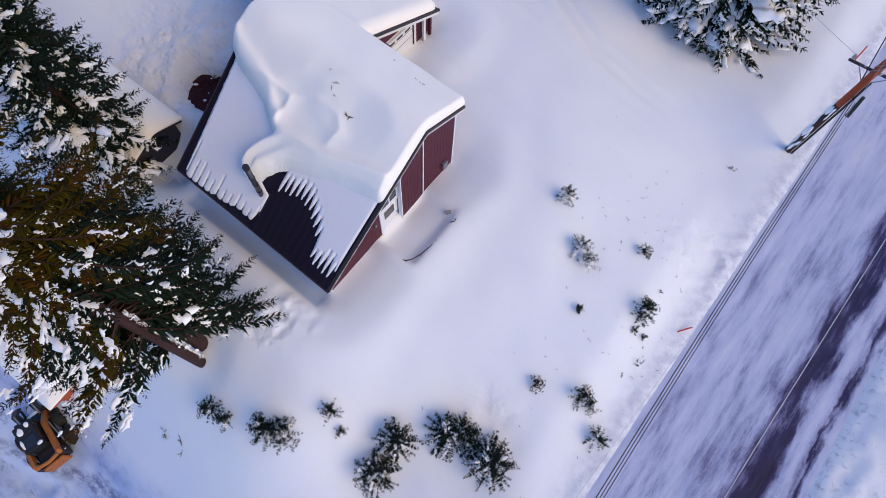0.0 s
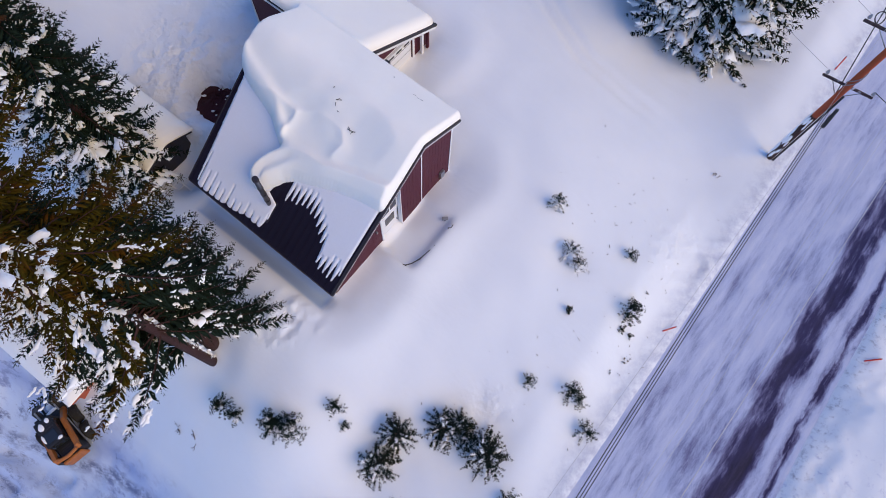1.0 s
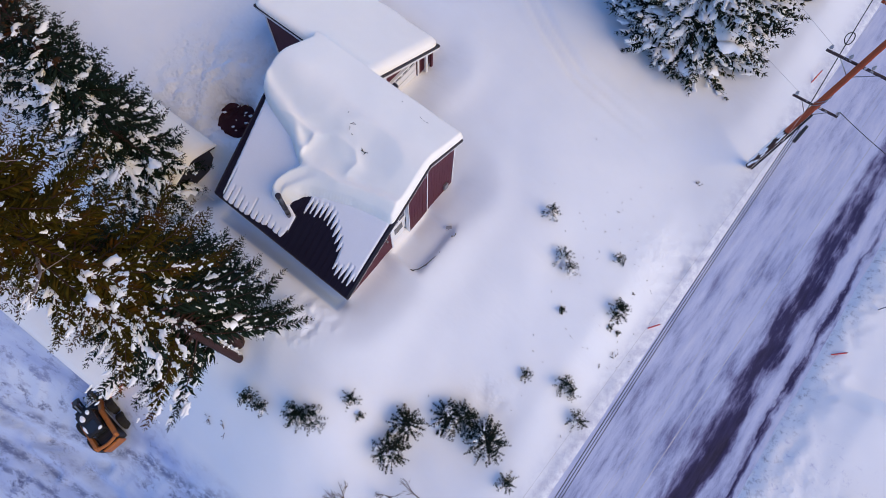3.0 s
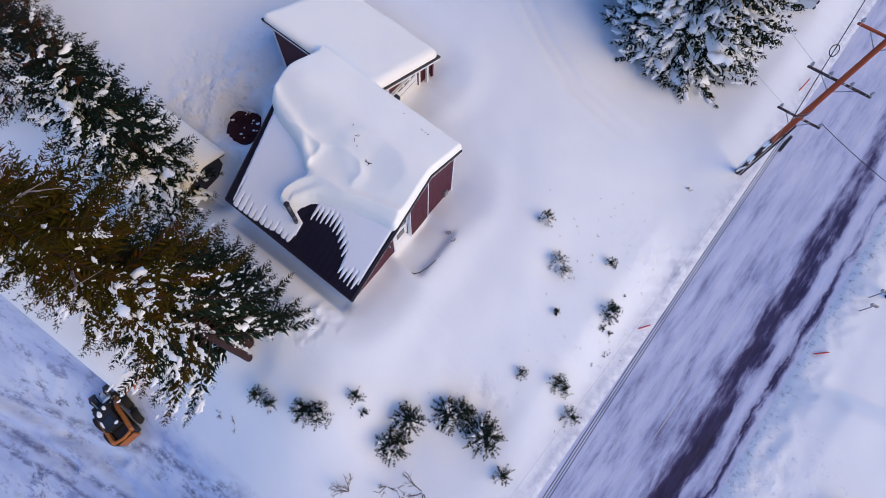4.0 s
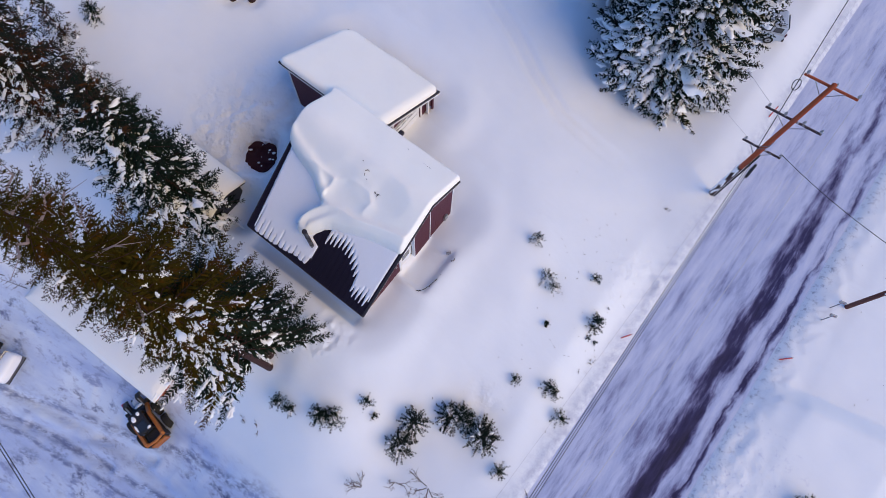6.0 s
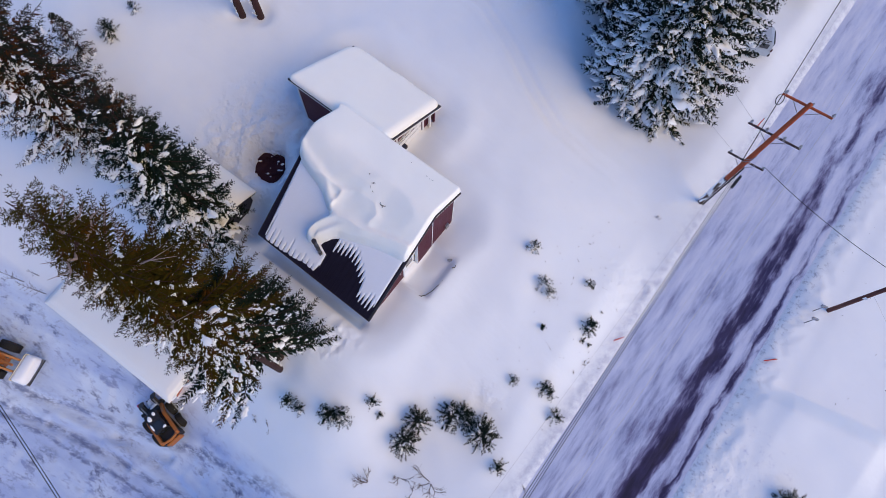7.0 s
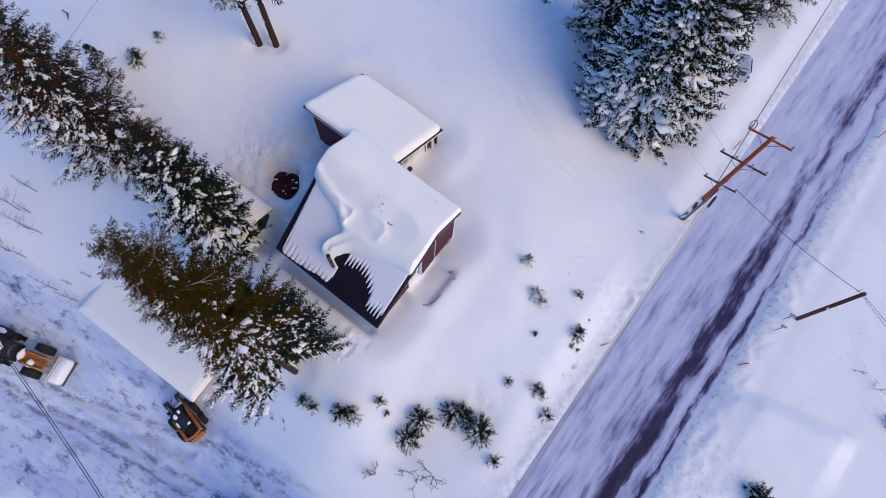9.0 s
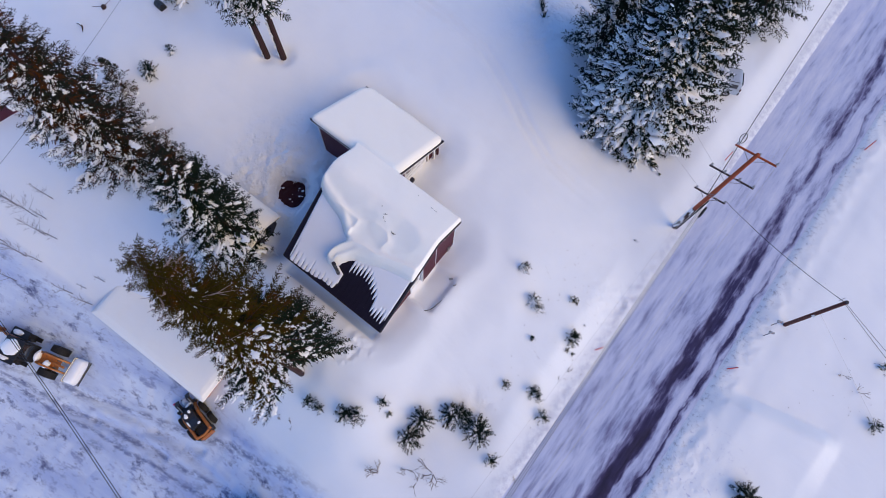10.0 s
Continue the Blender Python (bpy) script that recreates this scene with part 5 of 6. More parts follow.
def conifer(name, label, base, height, radius, low, seed, needles, lean=(0, 0), snow=0.5, snow_low=0.0, sprig=0.2, dense=80, spacing=0.3, per=5, shape=0.75, bare=0.0, category="conifer tree", trunk_r=None, second=None, split=0.6, snow_size=0.24, top_up=30, group="", clear=None, flecks=1.0, trunk_snow=0.0, twig=1.0, trim=None, dead=0, spiky=False, lee=(235, 0.45), even=0.0, pads=1.6, spray=0.55, fat=0.1, crust=(0.7, 0.75)):
    """A conifer: tapered trunk, drooping boughs set all round it, twigs with needle sprays, and snow lying on the boughs.
    low: height of the lowest boughs; shape: how fast the crown narrows; second: needles of the upper part;
    clear: a side (degrees, half width, height) where the trunk has shed its boughs; lee: the side that holds most snow, and by how much."""
    rng = np.random.default_rng(seed)
    t = thing(name, label, category, Matrix.Translation(base), group)
    tr = trunk_r or height * 0.014 + 0.03
    lean = np.array([lean[0], lean[1], 0.0])
    def axis(z):
        f = z / height
        return lean * f * f * 0.4 + lean * f * 0.6 + np.array([0.05 * math.sin(z * 0.5 + seed), 0.05 * math.cos(z * 0.37), z])
    zs = np.linspace(-0.4, height, 12)
    part("trunk", tube(bmesh.new(), [axis(z) for z in zs], [max(0.012, tr * (1 - max(z, 0) / height) ** 0.8) for z in zs], 9), M_BARK, t, smooth=True)
    limb = bmesh.new()
    green, brown, white, lay = [], [], [], []
    step = 11.5 / dense
    if trunk_snow:
        # snow plastered along the weather side of the trunk
        zt = np.arange(0.3, trunk_snow, 0.05)
        zt = zt[np.sin(zt * 1.9 + seed) + 0.6 * np.sin(zt * 4.3) > -1.2]
        spots = np.repeat(np.array([axis(q) for q in zt]) + np.array([crust[0], crust[1], 0.0]) * tr * 0.9, 3, 0)
        spots = spots + rng.normal(0, 0.05, spots.shape)
        white.append(flakes(spots, np.tile((0.0, 0.0, 1.0), (len(spots), 1)) + rng.normal(0, 0.2, spots.shape), rng.uniform(0.1, 0.22, len(spots)), rng.uniform(0.04, 0.08, len(spots)), np.full(len(spots), 0.05), rng))
    z = low
    while z < height * 0.985:
        f = (z - low) / (height - low)
        swell = min(1.0, 0.72 + f * 5)
        for b in range(per):
            if rng.random() < bare:
                continue
            a = rng.uniform(0, 2 * math.pi)
            if clear and z < clear[2] and abs((math.degrees(a) - clear[0] + 180) % 360 - 180) < clear[1]:
                continue
            L = radius * (1 - f) ** shape * swell * rng.uniform(0.7 + 0.2 * even, 1.02) + 0.04 * radius
            star = spiky and f > 0.3
            if star:
                if rng.random() < 0.12:
                    continue
                L *= rng.uniform(0.8, 1.32)
            if trim and f > (trim[2] if len(trim) > 2 else 0.12):
                L *= 1 - trim[1] * max(0.0, math.cos(a - math.radians(trim[0])))
            rise = math.radians(-14 + (top_up + 14) * f**1.3 + rng.normal(0, 7))
            out = np.array([math.cos(a), math.sin(a), 0.0])
            n = max(4, int(L / 0.3) + 2)
            ts = np.linspace(0, 1, n)
            start = axis(z + rng.uniform(-0.1, 0.1))
            droop = rng.uniform(0.1, 0.28) * L * (1 - 0.6 * f)
            line = start + np.outer(ts * L * math.cos(rise), out)
            line[:, 2] += ts * L * math.sin(rise) - droop * np.sin(ts * math.pi * 0.85) * 0.9
            side = np.array([-out[1], out[0], 0.0])
            line += np.outer(np.sin(ts * 3 + rng.uniform(0, 6)) * 0.04 * L, side)
            if L > 0.25 and radius > 1.0:
                tube(limb, [Vector(p) for p in line], [max(0.006, 0.02 * L * (1 - 0.85 * q)) * 0.55 for q in ts], 4, False)

            def along(s):
                p = np.stack([np.interp(s, ts, line[:, c]) for c in range(3)], 1)
                d = np.stack([np.interp(s, ts, np.gradient(line[:, c], ts)) for c in range(3)], 1)
                return p, d / np.linalg.norm(d, axis=1, keepdims=True)

            # twigs to both sides of the bough
            gap_ = max(0.05, step * 2.6)
            k = max(5, int(L / gap_))
            s = np.clip(np.linspace(0.12, 0.98, k) + rng.normal(0, 0.3 / k, k), 0.08, 1.0)
            s = np.concatenate([s, s, [0.99]])
            sg = np.concatenate([np.ones(k), -np.ones(k), [0.0]])[:, None]
            p0, ahead = along(s)
            m = len(s)
            spread = np.radians(rng.uniform(34, 66, m))[:, None]
            tw = ahead * np.cos(spread) + side * sg * np.sin(spread)
            tw[:, 2] += rng.normal(-0.12, 0.14, m)
            tw /= np.linalg.norm(tw, axis=1, keepdims=True)
            reach = (0.5 * sprig + (0.75 if star else 1.0) * twig * min(0.32 * L, 0.75) * (1.05 - s) ** 0.7 * np.clip(s * 4, 0.35, 1)) * rng.uniform(0.55, 1.1, m)
            # needle sprays set in pairs along the twigs
            cnt = np.maximum(2, (reach / step * spray).astype(int))
            own = np.repeat(np.arange(m), cnt)
            q = (np.arange(len(own)) - np.repeat(np.cumsum(cnt) - cnt, cnt) + rng.uniform(0, 1, len(own))) / cnt[own]
            pos = p0[own] + tw[own] * (q * reach[own])[:, None]
            pos[:, 2] -= 0.12 * reach[own] * q * q
            hand = np.where(np.arange(len(own)) % 2 == 0, 1.0, -1.0)[:, None]
            flat_side = np.cross(tw[own], (0, 0, 1.0))
            way = tw[own] * rng.uniform(0.6, 1.0, (len(own), 1)) + flat_side * hand * rng.uniform(0.12, 0.5, (len(own), 1)) + rng.normal(0, 0.16, (len(own), 3))
            way /= np.linalg.norm(way, axis=1, keepdims=True)
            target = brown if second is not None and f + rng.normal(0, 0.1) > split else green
            target.append(sprigs(pos, way, sprig, rng))
            target.append(shoots(p0, tw + rng.normal(0, 0.12, tw.shape), reach * 0.85, np.clip(fat * reach, 0.01, 0.06) * rng.uniform(0.7, 1.3, m), rng))
            load = snow * max(0.0, 1 - f * (1.0 if snow_low == 0 else 1 / snow_low))
            load *= max(0.0, 1 + lee[1] * math.cos(a - math.radians(lee[0])))
            if load < 0.02:
                continue
            # a thin net of snow caught on the sprays
            w = pos / max(sprig, 0.1)
            patch = np.sin(w[:, 0] * 0.42 + 1.7 * np.sin(w[:, 1] * 0.31 + seed)) + np.sin(w[:, 1] * 0.37 + 1.5 * np.sin(w[:, 2] * 0.46)) + 0.7 * np.sin(w[:, 2] * 0.7 + w[:, 0] * 0.3)
            cover = np.zeros(len(pos))
            cover[(patch + rng.normal(0, 0.7, len(pos)) > 1.5 - 1.2 * min(load, 1.6)) & (rng.random(len(pos)) < 0.1 * flecks)] = 0.3
            # pads lying along the bough, ragged where its twigs stick out
            for _ in range(rng.poisson(load * L * pads)):
                A = min(snow_size * rng.uniform(0.3, 0.75) * (1 + 2.6 * rng.random() ** 4), 0.3 * L)
                B = A * rng.uniform(0.28, 0.55)
                c, d = along(np.array([rng.uniform(0.25, max(0.3, 0.97 - A / L))]))
                c = c[0] + side * float(np.clip(rng.normal(0, 0.07 * L), -0.1 * L, 0.1 * L))
                lane = d[0] + side * rng.normal(0, 0.35)
                lane /= np.linalg.norm(lane)
                rel = pos - c
                u_ = rel @ lane
                v_ = rel @ np.cross(lane, (0, 0, 1.0))
                near = 1 - np.sqrt((u_ / A) ** 2 + (v_ / B) ** 2) + rng.normal(0, 0.1, len(pos))
                cover = np.maximum(cover, np.where((near > 0) & (near < 0.45), 0.5, 0))
                lay.append((c + np.array([0, 0, sprig * 0.15]), lane, A, B))
            hit = cover > 0
            if hit.any():
                k = cover[hit]
                size = sprig * rng.uniform(0.75, 1.25, len(k)) * (0.7 + 0.85 * k)
                spot = pos[hit] + way[hit] * (sprig * 0.3)
                spot[:, 2] += sprig * (0.12 + 0.28 * k)
                white.append(flakes(spot, way[hit], size, size * (0.18 + 0.18 * k), sprig * (0.06 + 0.16 * k), rng))
        z += spacing * (1 - 0.45 * f) * rng.uniform(0.8, 1.2)
    for k in range(dead):
        # pale bare limbs standing out of the upper crown
        zk = height * rng.uniform(0.62, 0.93)
        a = rng.uniform(-1.6, 1.9)
        L = radius * (1 - zk / height) ** 0.6 * rng.uniform(0.9, 1.25)
        p0 = Vector(axis(zk))
        way = Vector((math.cos(a), math.sin(a), rng.uniform(0.45, 0.9))).normalized()
        bm = bmesh.new()
        pts = [p0 + way * L * q + Vector(rng.normal(0, 0.05, 3)) for q in (0, 0.3, 0.6, 0.85, 1.0)]
        tube(bm, pts, [0.05, 0.042, 0.034, 0.024, 0.01], 5)
        for _ in range(4):
            q = pts[int(rng.integers(1, 4))]
            tube(bm, [q, q + (way * 0.6 + Vector(rng.normal(0, 0.6, 3))).normalized() * 0.4 * L], [0.014, 0.006], 4)
        part("bare_limb", bm, M_LIMB, t, "pale bare limb" if k == 0 else "")
    if limb.verts:
        part("branch_wood", limb, M_BARK if radius > 2 else M_TWIG, t)
    else:
        limb.free()
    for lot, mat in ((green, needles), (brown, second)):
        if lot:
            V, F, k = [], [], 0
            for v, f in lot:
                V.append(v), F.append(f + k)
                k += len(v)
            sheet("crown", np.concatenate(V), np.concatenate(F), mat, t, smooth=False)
    if white:
        V, F, k = [], [], 0
        if lay:
            white.append(drapes(np.array([p[0] for p in lay]), np.array([p[1] for p in lay]), np.array([p[2] for p in lay]), np.array([p[3] for p in lay]), rng))
        for v, f in white:
            V.append(v), F.append(f + k)
            k += len(v)
        tagged(sheet("snow_load", np.concatenate(V), np.concatenate(F), M_TREESNOW, t, "snow lying on the boughs", True), kind="stuff")
    return t


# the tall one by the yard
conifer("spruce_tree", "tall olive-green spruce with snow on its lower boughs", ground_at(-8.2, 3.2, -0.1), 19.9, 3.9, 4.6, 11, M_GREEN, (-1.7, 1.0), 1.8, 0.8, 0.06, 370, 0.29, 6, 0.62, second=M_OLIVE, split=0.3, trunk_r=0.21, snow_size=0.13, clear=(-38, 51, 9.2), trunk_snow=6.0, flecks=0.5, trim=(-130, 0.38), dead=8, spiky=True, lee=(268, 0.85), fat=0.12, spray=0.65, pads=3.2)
conifer("spruce_tree", "smaller spruce trunk growing against its tall neighbour", ground_at(-8.3, 3.85, -0.1), 11.5, 4.1, 2.7, 12, M_GREEN, (-0.8, 0.6), 1.0, 0.9, 0.06, 350, 0.32, 7, 0.6, trunk_r=0.3, snow_size=0.13, fat=0.13, spray=0.65, pads=3.2, clear=(-52, 61, 8.8), flecks=0.5)
conifer("spruce_tree", "dark green spruce with snow-flecked boughs over the small shed", ground_at(-13.6, 11.0, -0.1), 12.9, 3.7, 1.6, 23, M_GREEN, (-0.3, 0.6), 2.2, 0.95, 0.08, 270, 0.28, 6, 0.55, second=M_BROWN, split=0.85, snow_size=0.26, flecks=1.3, lee=(215, 0.8), fat=0.14, spray=0.4, pads=2.0, trim=(38, 0.25, 0.0))
conifer("spruce_tree", "thin spruce with rust-brown needles and snowy boughs", ground_at(-22.2, 16.2, -0.1), 15.5, 4.2, 1.0, 37, M_BROWN, (-1.0, 0.3), 1.5, 1.05, 0.1, 200, 0.36, 6, 0.6, second=M_BROWN, split=0.3, snow_size=0.24, flecks=1.0, lee=(225, 0.8))
conifer("fir_tree", "broad dark fir heavily loaded with snow", ground_at(11.9, 23.1, -0.2), 15.5, 5.5, 0.7, 51, M_GREEN, (0.3, 0.2), 1.75, 1.35, 0.1, 165, 0.25, 10, 0.6, snow_size=0.36, flecks=2.2, even=0.8, pads=1.7, fat=0.16, spray=0.34, twig=1.35, trim=(-105, 0.27, 0.0), lee=(225, 0.6))
conifer("fir_tree", "second dark snowy fir standing close behind the broad one", ground_at(9.6, 28.6, -0.2), 12.0, 3.1, 0.8, 58, M_GREEN, (0.1, 0.2), 1.0, 1.3, 0.15, 150, 0.3, 7, 0.62, snow_size=0.2, flecks=1.0)
conifer("fir_tree", "dark fir with bare lower trunk by the road", ground_at(21.6, 33.4, -0.2), 14.0, 3.4, 1.2, 64, M_GREEN, (0, 0), 0.7, 0.8, 0.18, 140, 0.32, 5, 0.7, second=M_OLIVE, split=0.5)
for (x, y), sd_, ln in (((-14.1, 24.45), 71, (-0.2, 0.1)), ((-12.93, 24.5), 72, (0.1, 0.1))):
    conifer("spruce_tree", "tall spruce with a long bare trunk and snowy boughs", ground_at(x, y, -0.1), 15.0, 2.2, 5.6, sd_, M_GREEN, ln, 1.1, 0.9, 0.16, 190, 0.33, 5, 0.6, trunk_r=0.24, trunk_snow=6.0, crust=(-0.75, -0.6))
conifer("spruce_tree", "snow-crusted small spruce at the clearing's edge", ground_at(-20.5, 28.2, -0.1), 6.0, 1.6, 0.4, 83, M_GREEN, (0, 0), 1.3, 1.0, 0.17, 130, 0.28, 5, 0.7)
conifer("spruce_tree", "slender snow-dusted young spruce beside taller ones", ground_at(-23.2, 20.9, -0.1), 3.2, 1.1, 0.2, 91, M_BROWN, (0, 0), 0.7, 1.0, 0.13, 110, 0.26, 4, 0.8)

# ---- young firs poking through the snow ----
# x, y, half width, height, share of snow
YOUNG = [(4.78, 10.8, 0.42, 0.8, 1.3), (5.4, 8.9, 0.5, 0.9, 1.5), (5.7, 8.4, 0.45, 0.7, 1.5), (8.04, 9.25, 0.33, 0.6, 0.3), (8.1, 6.9, 0.55, 1.1, 0.15), (7.9, 6.2, 0.2, 0.3, 0.2),
         (8.3, 6.0, 0.16, 0.3, 0.2), (5.5, 6.57, 0.2, 0.35, 0.6), (4.12, 3.7, 0.34, 0.6, 0.1), (5.75, 3.5, 0.48, 0.8, 0.2), (6.2, 3.2, 0.38, 0.6, 0.2), (6.6, 2.08, 0.48, 0.8, 0.5),
         (3.73, -0.72, 0.5, 0.8, 0.3), (-0.68, 1.2, 0.85, 1.5, 0.35), (-1.33, 0.08, 0.85, 1.4, 0.1), (1.05, 1.6, 0.85, 1.5, 0.7), (1.65, 1.75, 0.6, 1.4, 0.2), (2.7, 0.82, 1.0, 1.7, 0.25), (2.05, 1.3, 0.6, 1.1, 0.5),
         (-3.05, 1.92, 0.4, 0.7, 0.2), (-2.66, 1.3, 0.22, 0.4, 0.1), (-5.25, 1.15, 0.62, 1.2, 0.1), (-4.6, 1.05, 0.62, 1.0, 0.25), (-7.45, 1.6, 0.5, 1.0, 0.1), (-6.75, 1.3, 0.42, 0.7, 0.2),
         (-21.5, 22.0, 0.7, 1.3, 0.5), (-20.4, 23.7, 0.42, 0.7, 0.3), (18.5, -1.2, 0.9, 1.6, 0.2), (27.2, 3.5, 0.5, 0.9, 0.2), (28.4, 7.2, 0.4, 0.7, 0.2)]
for i, (x, y, r, hgt, sn) in enumerate(YOUNG):
    big = r > 0.5
    conifer("young_fir", "snow-capped young fir half sunk in the snow" if sn > 1 else ("bushy dark green young fir standing in snow" if big else "small green fir tip poking from the snow"), ground_at(x, y, -0.12), hgt * 0.8 + 0.12, r * 1.28, 0.1, 200 + i, M_BUSH, (0, 0), (sn * 1.3 if sn > 1 else 0.5 + sn), 1.4, 0.05 if big else 0.045, 460, 0.1, 7 if big else 6, 0.5, category="young fir", trunk_r=0.03, snow_size=0.16, top_up=38, group="young firs", flecks=3.0 if sn > 1 else 0.9, twig=0.4, pads=4.0 if sn > 1 else 1.8, spray=0.22, fat=0.42)


# ---- leafless shrubs and twigs ----
def shrub(base, size, seed, flat=0.4, label="leafless grey shrub fanning out above the snow"):
    rnd = random.Random(seed)
    bm = bmesh.new()

    def grow(p, d, length, r, depth):
        q = p + d * length
        bend = p.lerp(q, 0.5) + Vector((rnd.uniform(-1, 1), rnd.uniform(-1, 1), rnd.uniform(-0.3, 0.3))) * length * 0.08
        tube(bm, [p, bend, q], [r, r * 0.8, r * 0.55], 4, False)
        if depth:
            for _ in range(rnd.randint(2, 4)):
                nd = (d + Vector((rnd.uniform(-1, 1), rnd.uniform(-1, 1), rnd.uniform(-0.4, 0.5))) * 0.62).normalized()
                grow(p.lerp(q, rnd.uniform(0.35, 1.0)), nd, length * rnd.uniform(0.45, 0.7), r * 0.55, depth - 1)

    for _ in range(rnd.randint(2, 4)):
        a = rnd.uniform(0, 6.28)
        grow(Vector((0, 0, -0.1)), Vector((math.cos(a), math.sin(a), flat + rnd.uniform(0, 0.5))).normalized(), size * rnd.uniform(0.5, 0.8), 0.012 + size * 0.008, 3)
    ob = part("bare_shrub", bm, M_TWIG)
    ob.matrix_world = Matrix.Translation(base)
    return tagged(ob, label, "shrub", "bare shrubs")


SHRUBS = [(-2.9, -2.0, 1.0), (-1.3, -1.6, 1.0), (0.3, -1.7, 1.3), (-0.6, -2.3, 0.9), (26.5, 5.6, 0.7), (25.6, 6.6, 0.6), (8.8, 7.9, 0.25), (8.2, 5.0, 0.3), (7.4, 4.5, 0.2), (-8.6, 0.2, 0.5), (-9.6, 0.7, 0.4), (7.4, 10.6, 0.12), (9.6, 8.6, 0.15), (12.4, 14.1, 0.25), (5.3, -1.6, 0.4)]
for i, (x, y, s) in enumerate(SHRUBS):
    shrub(ground_at(x, y), s, 300 + i, 0.9, "leafless grey shrub fanning out above the snow" if s > 0.5 else "thin dry twigs sticking out of the snow")


def sapling(x, y, height, seed):
    """A thin leafless stem with ascending side twigs."""
    rnd = random.Random(seed)
    t = thing("bare_sapling", "thin leafless grey sapling standing in the snow", "sapling", Matrix.Translation(ground_at(x, y, -0.1)), "bare saplings")
    pts = [Vector((0, 0, 0))]
    for _ in range(7):
        pts.append(pts[-1] + Vector((rnd.gauss(-0.02, 0.035), rnd.gauss(0.01, 0.035), 1)) * height / 7)
    part("stem", tube(bmesh.new(), pts, [0.03, 0.027, 0.023, 0.019, 0.015, 0.011, 0.008, 0.004], 5), M_STEM, t)
    bm = bmesh.new()
    for _ in range(int(height * 9)):
        f = rnd.uniform(0.22, 0.97)
        p = pts[int(f * 7)].lerp(pts[min(7, int(f * 7) + 1)], f * 7 % 1)
        a, ln = rnd.uniform(0, 6.28), height * rnd.uniform(0.12, 0.32) * (1.15 - f)
        d = Vector((math.cos(a), math.sin(a), rnd.uniform(0.5, 1.1))).normalized()
        q = p + d * ln
        tube(bm, [p, p.lerp(q, 0.5) - Vector((0, 0, 0.03 * ln)), q], [0.009, 0.007, 0.003], 4, False)
        for _ in range(3):
            r0 = p.lerp(q, rnd.uniform(0.3, 0.9))
            e = (d + Vector((rnd.uniform(-1, 1), rnd.uniform(-1, 1), rnd.uniform(-0.2, 0.6))) * 0.7).normalized()
            tube(bm, [r0, r0 + e * ln * rnd.uniform(0.25, 0.5)], [0.006, 0.002], 3, False)
    tagged(part("twigs", bm, M_STEM, t), kind="stuff")


for i, (x, y, h) in enumerate([(-27.25, 13.3, 2.6), (-28.1, 12.0, 4.2), (-27.45, 11.9, 2.0), (-27.4, 10.85, 3.2), (-26.5, 10.65, 2.2), (-28.5, 9.35, 3.4), (-27.4, 9.1, 2.2), (-22.8, 8.15, 1.5), (-24.1, 7.65, 1.2), (-25.0, 7.25, 2.4), (-23.55, 6.65, 2.8), (-28.9, 7.7, 2.6), (-29.6, 12.6, 3.0), (-30.2, 10.2, 3.0)]):
    sapling(x, y, h, 500 + i)


def dark_clutter():
    """Half-buried dark odds and ends at the clearing's far side."""
    rnd = random.Random(9)
    log = thing("fallen_branch", "dark curved branch half buried in the snow", "branch", Matrix.Translation(ground_at(-27.3, 25.25, 0.05)))
    part("limb", tube(bmesh.new(), [(-0.35, 0.25, 0.02), (-0.1, 0.2, 0.14), (0.15, 0.0, 0.12), (0.25, -0.4, 0.0)], [0.04, 0.07, 0.06, 0.02], 7), M_BUTT, log, smooth=True)
    part("snow_crust", tube(bmesh.new(), [(-0.3, 0.26, 0.08), (-0.1, 0.22, 0.2), (0.1, 0.05, 0.18)], [0.03, 0.06, 0.03], 7), M_SNOW, log, smooth=True)
    stump = thing("stump", "small dark stump beside a stick in the snow", "stump", Matrix.Translation(ground_at(-26.0, 26.9, -0.1)))
    part("wood", tube(bmesh.new(), [(0, 0, 0), (0, 0, 0.22), (0.03, 0.02, 0.3)], [0.2, 0.17, 0.13], 9), M_BUTT, stump, smooth=True)
    part("stick", tube(bmesh.new(), [(-0.8, -0.05, 0.14), (0.0, 0.05, 0.2), (0.4, 0.7, 0.25)], [0.015, 0.02, 0.01], 5), M_TWIG, stump)
    drum = thing("steel_drum", "black drum lying under a snowy spruce", "drum", Matrix.Translation(ground_at(-21.9, 27.2, 0.1)) @ pose(0, 0, 0, 80, 0, 50))
    part("shell", tube(bmesh.new(), [(0, 0, -0.4), (0, 0, -0.15), (0, 0, -0.13), (0, 0, 0.13), (0, 0, 0.15), (0, 0, 0.4)], [0.27, 0.27, 0.285, 0.285, 0.27, 0.27], 18), M_BLACK, drum)
    fence = thing("hedge_strip", "narrow dark hedge sticking out of a snow drift", "hedge", Matrix.Translation(ground_at(5.05, 31.3, -0.1)))
    bm = bmesh.new()
    for k in range(90):
        f = rnd.random()
        p = Vector((-0.25 + 0.5 * f, 1.3 - 2.3 * f, 0)) + Vector((rnd.gauss(0, 0.08), rnd.gauss(0, 0.08), 0))
        tube(bm, [p, p + Vector((rnd.gauss(0, 0.1), rnd.gauss(0, 0.1), rnd.uniform(0.3, 0.6)))], [0.03, 0.012], 4)
    part("stems", bm, M_BUSH, fence)


dark_clutter()


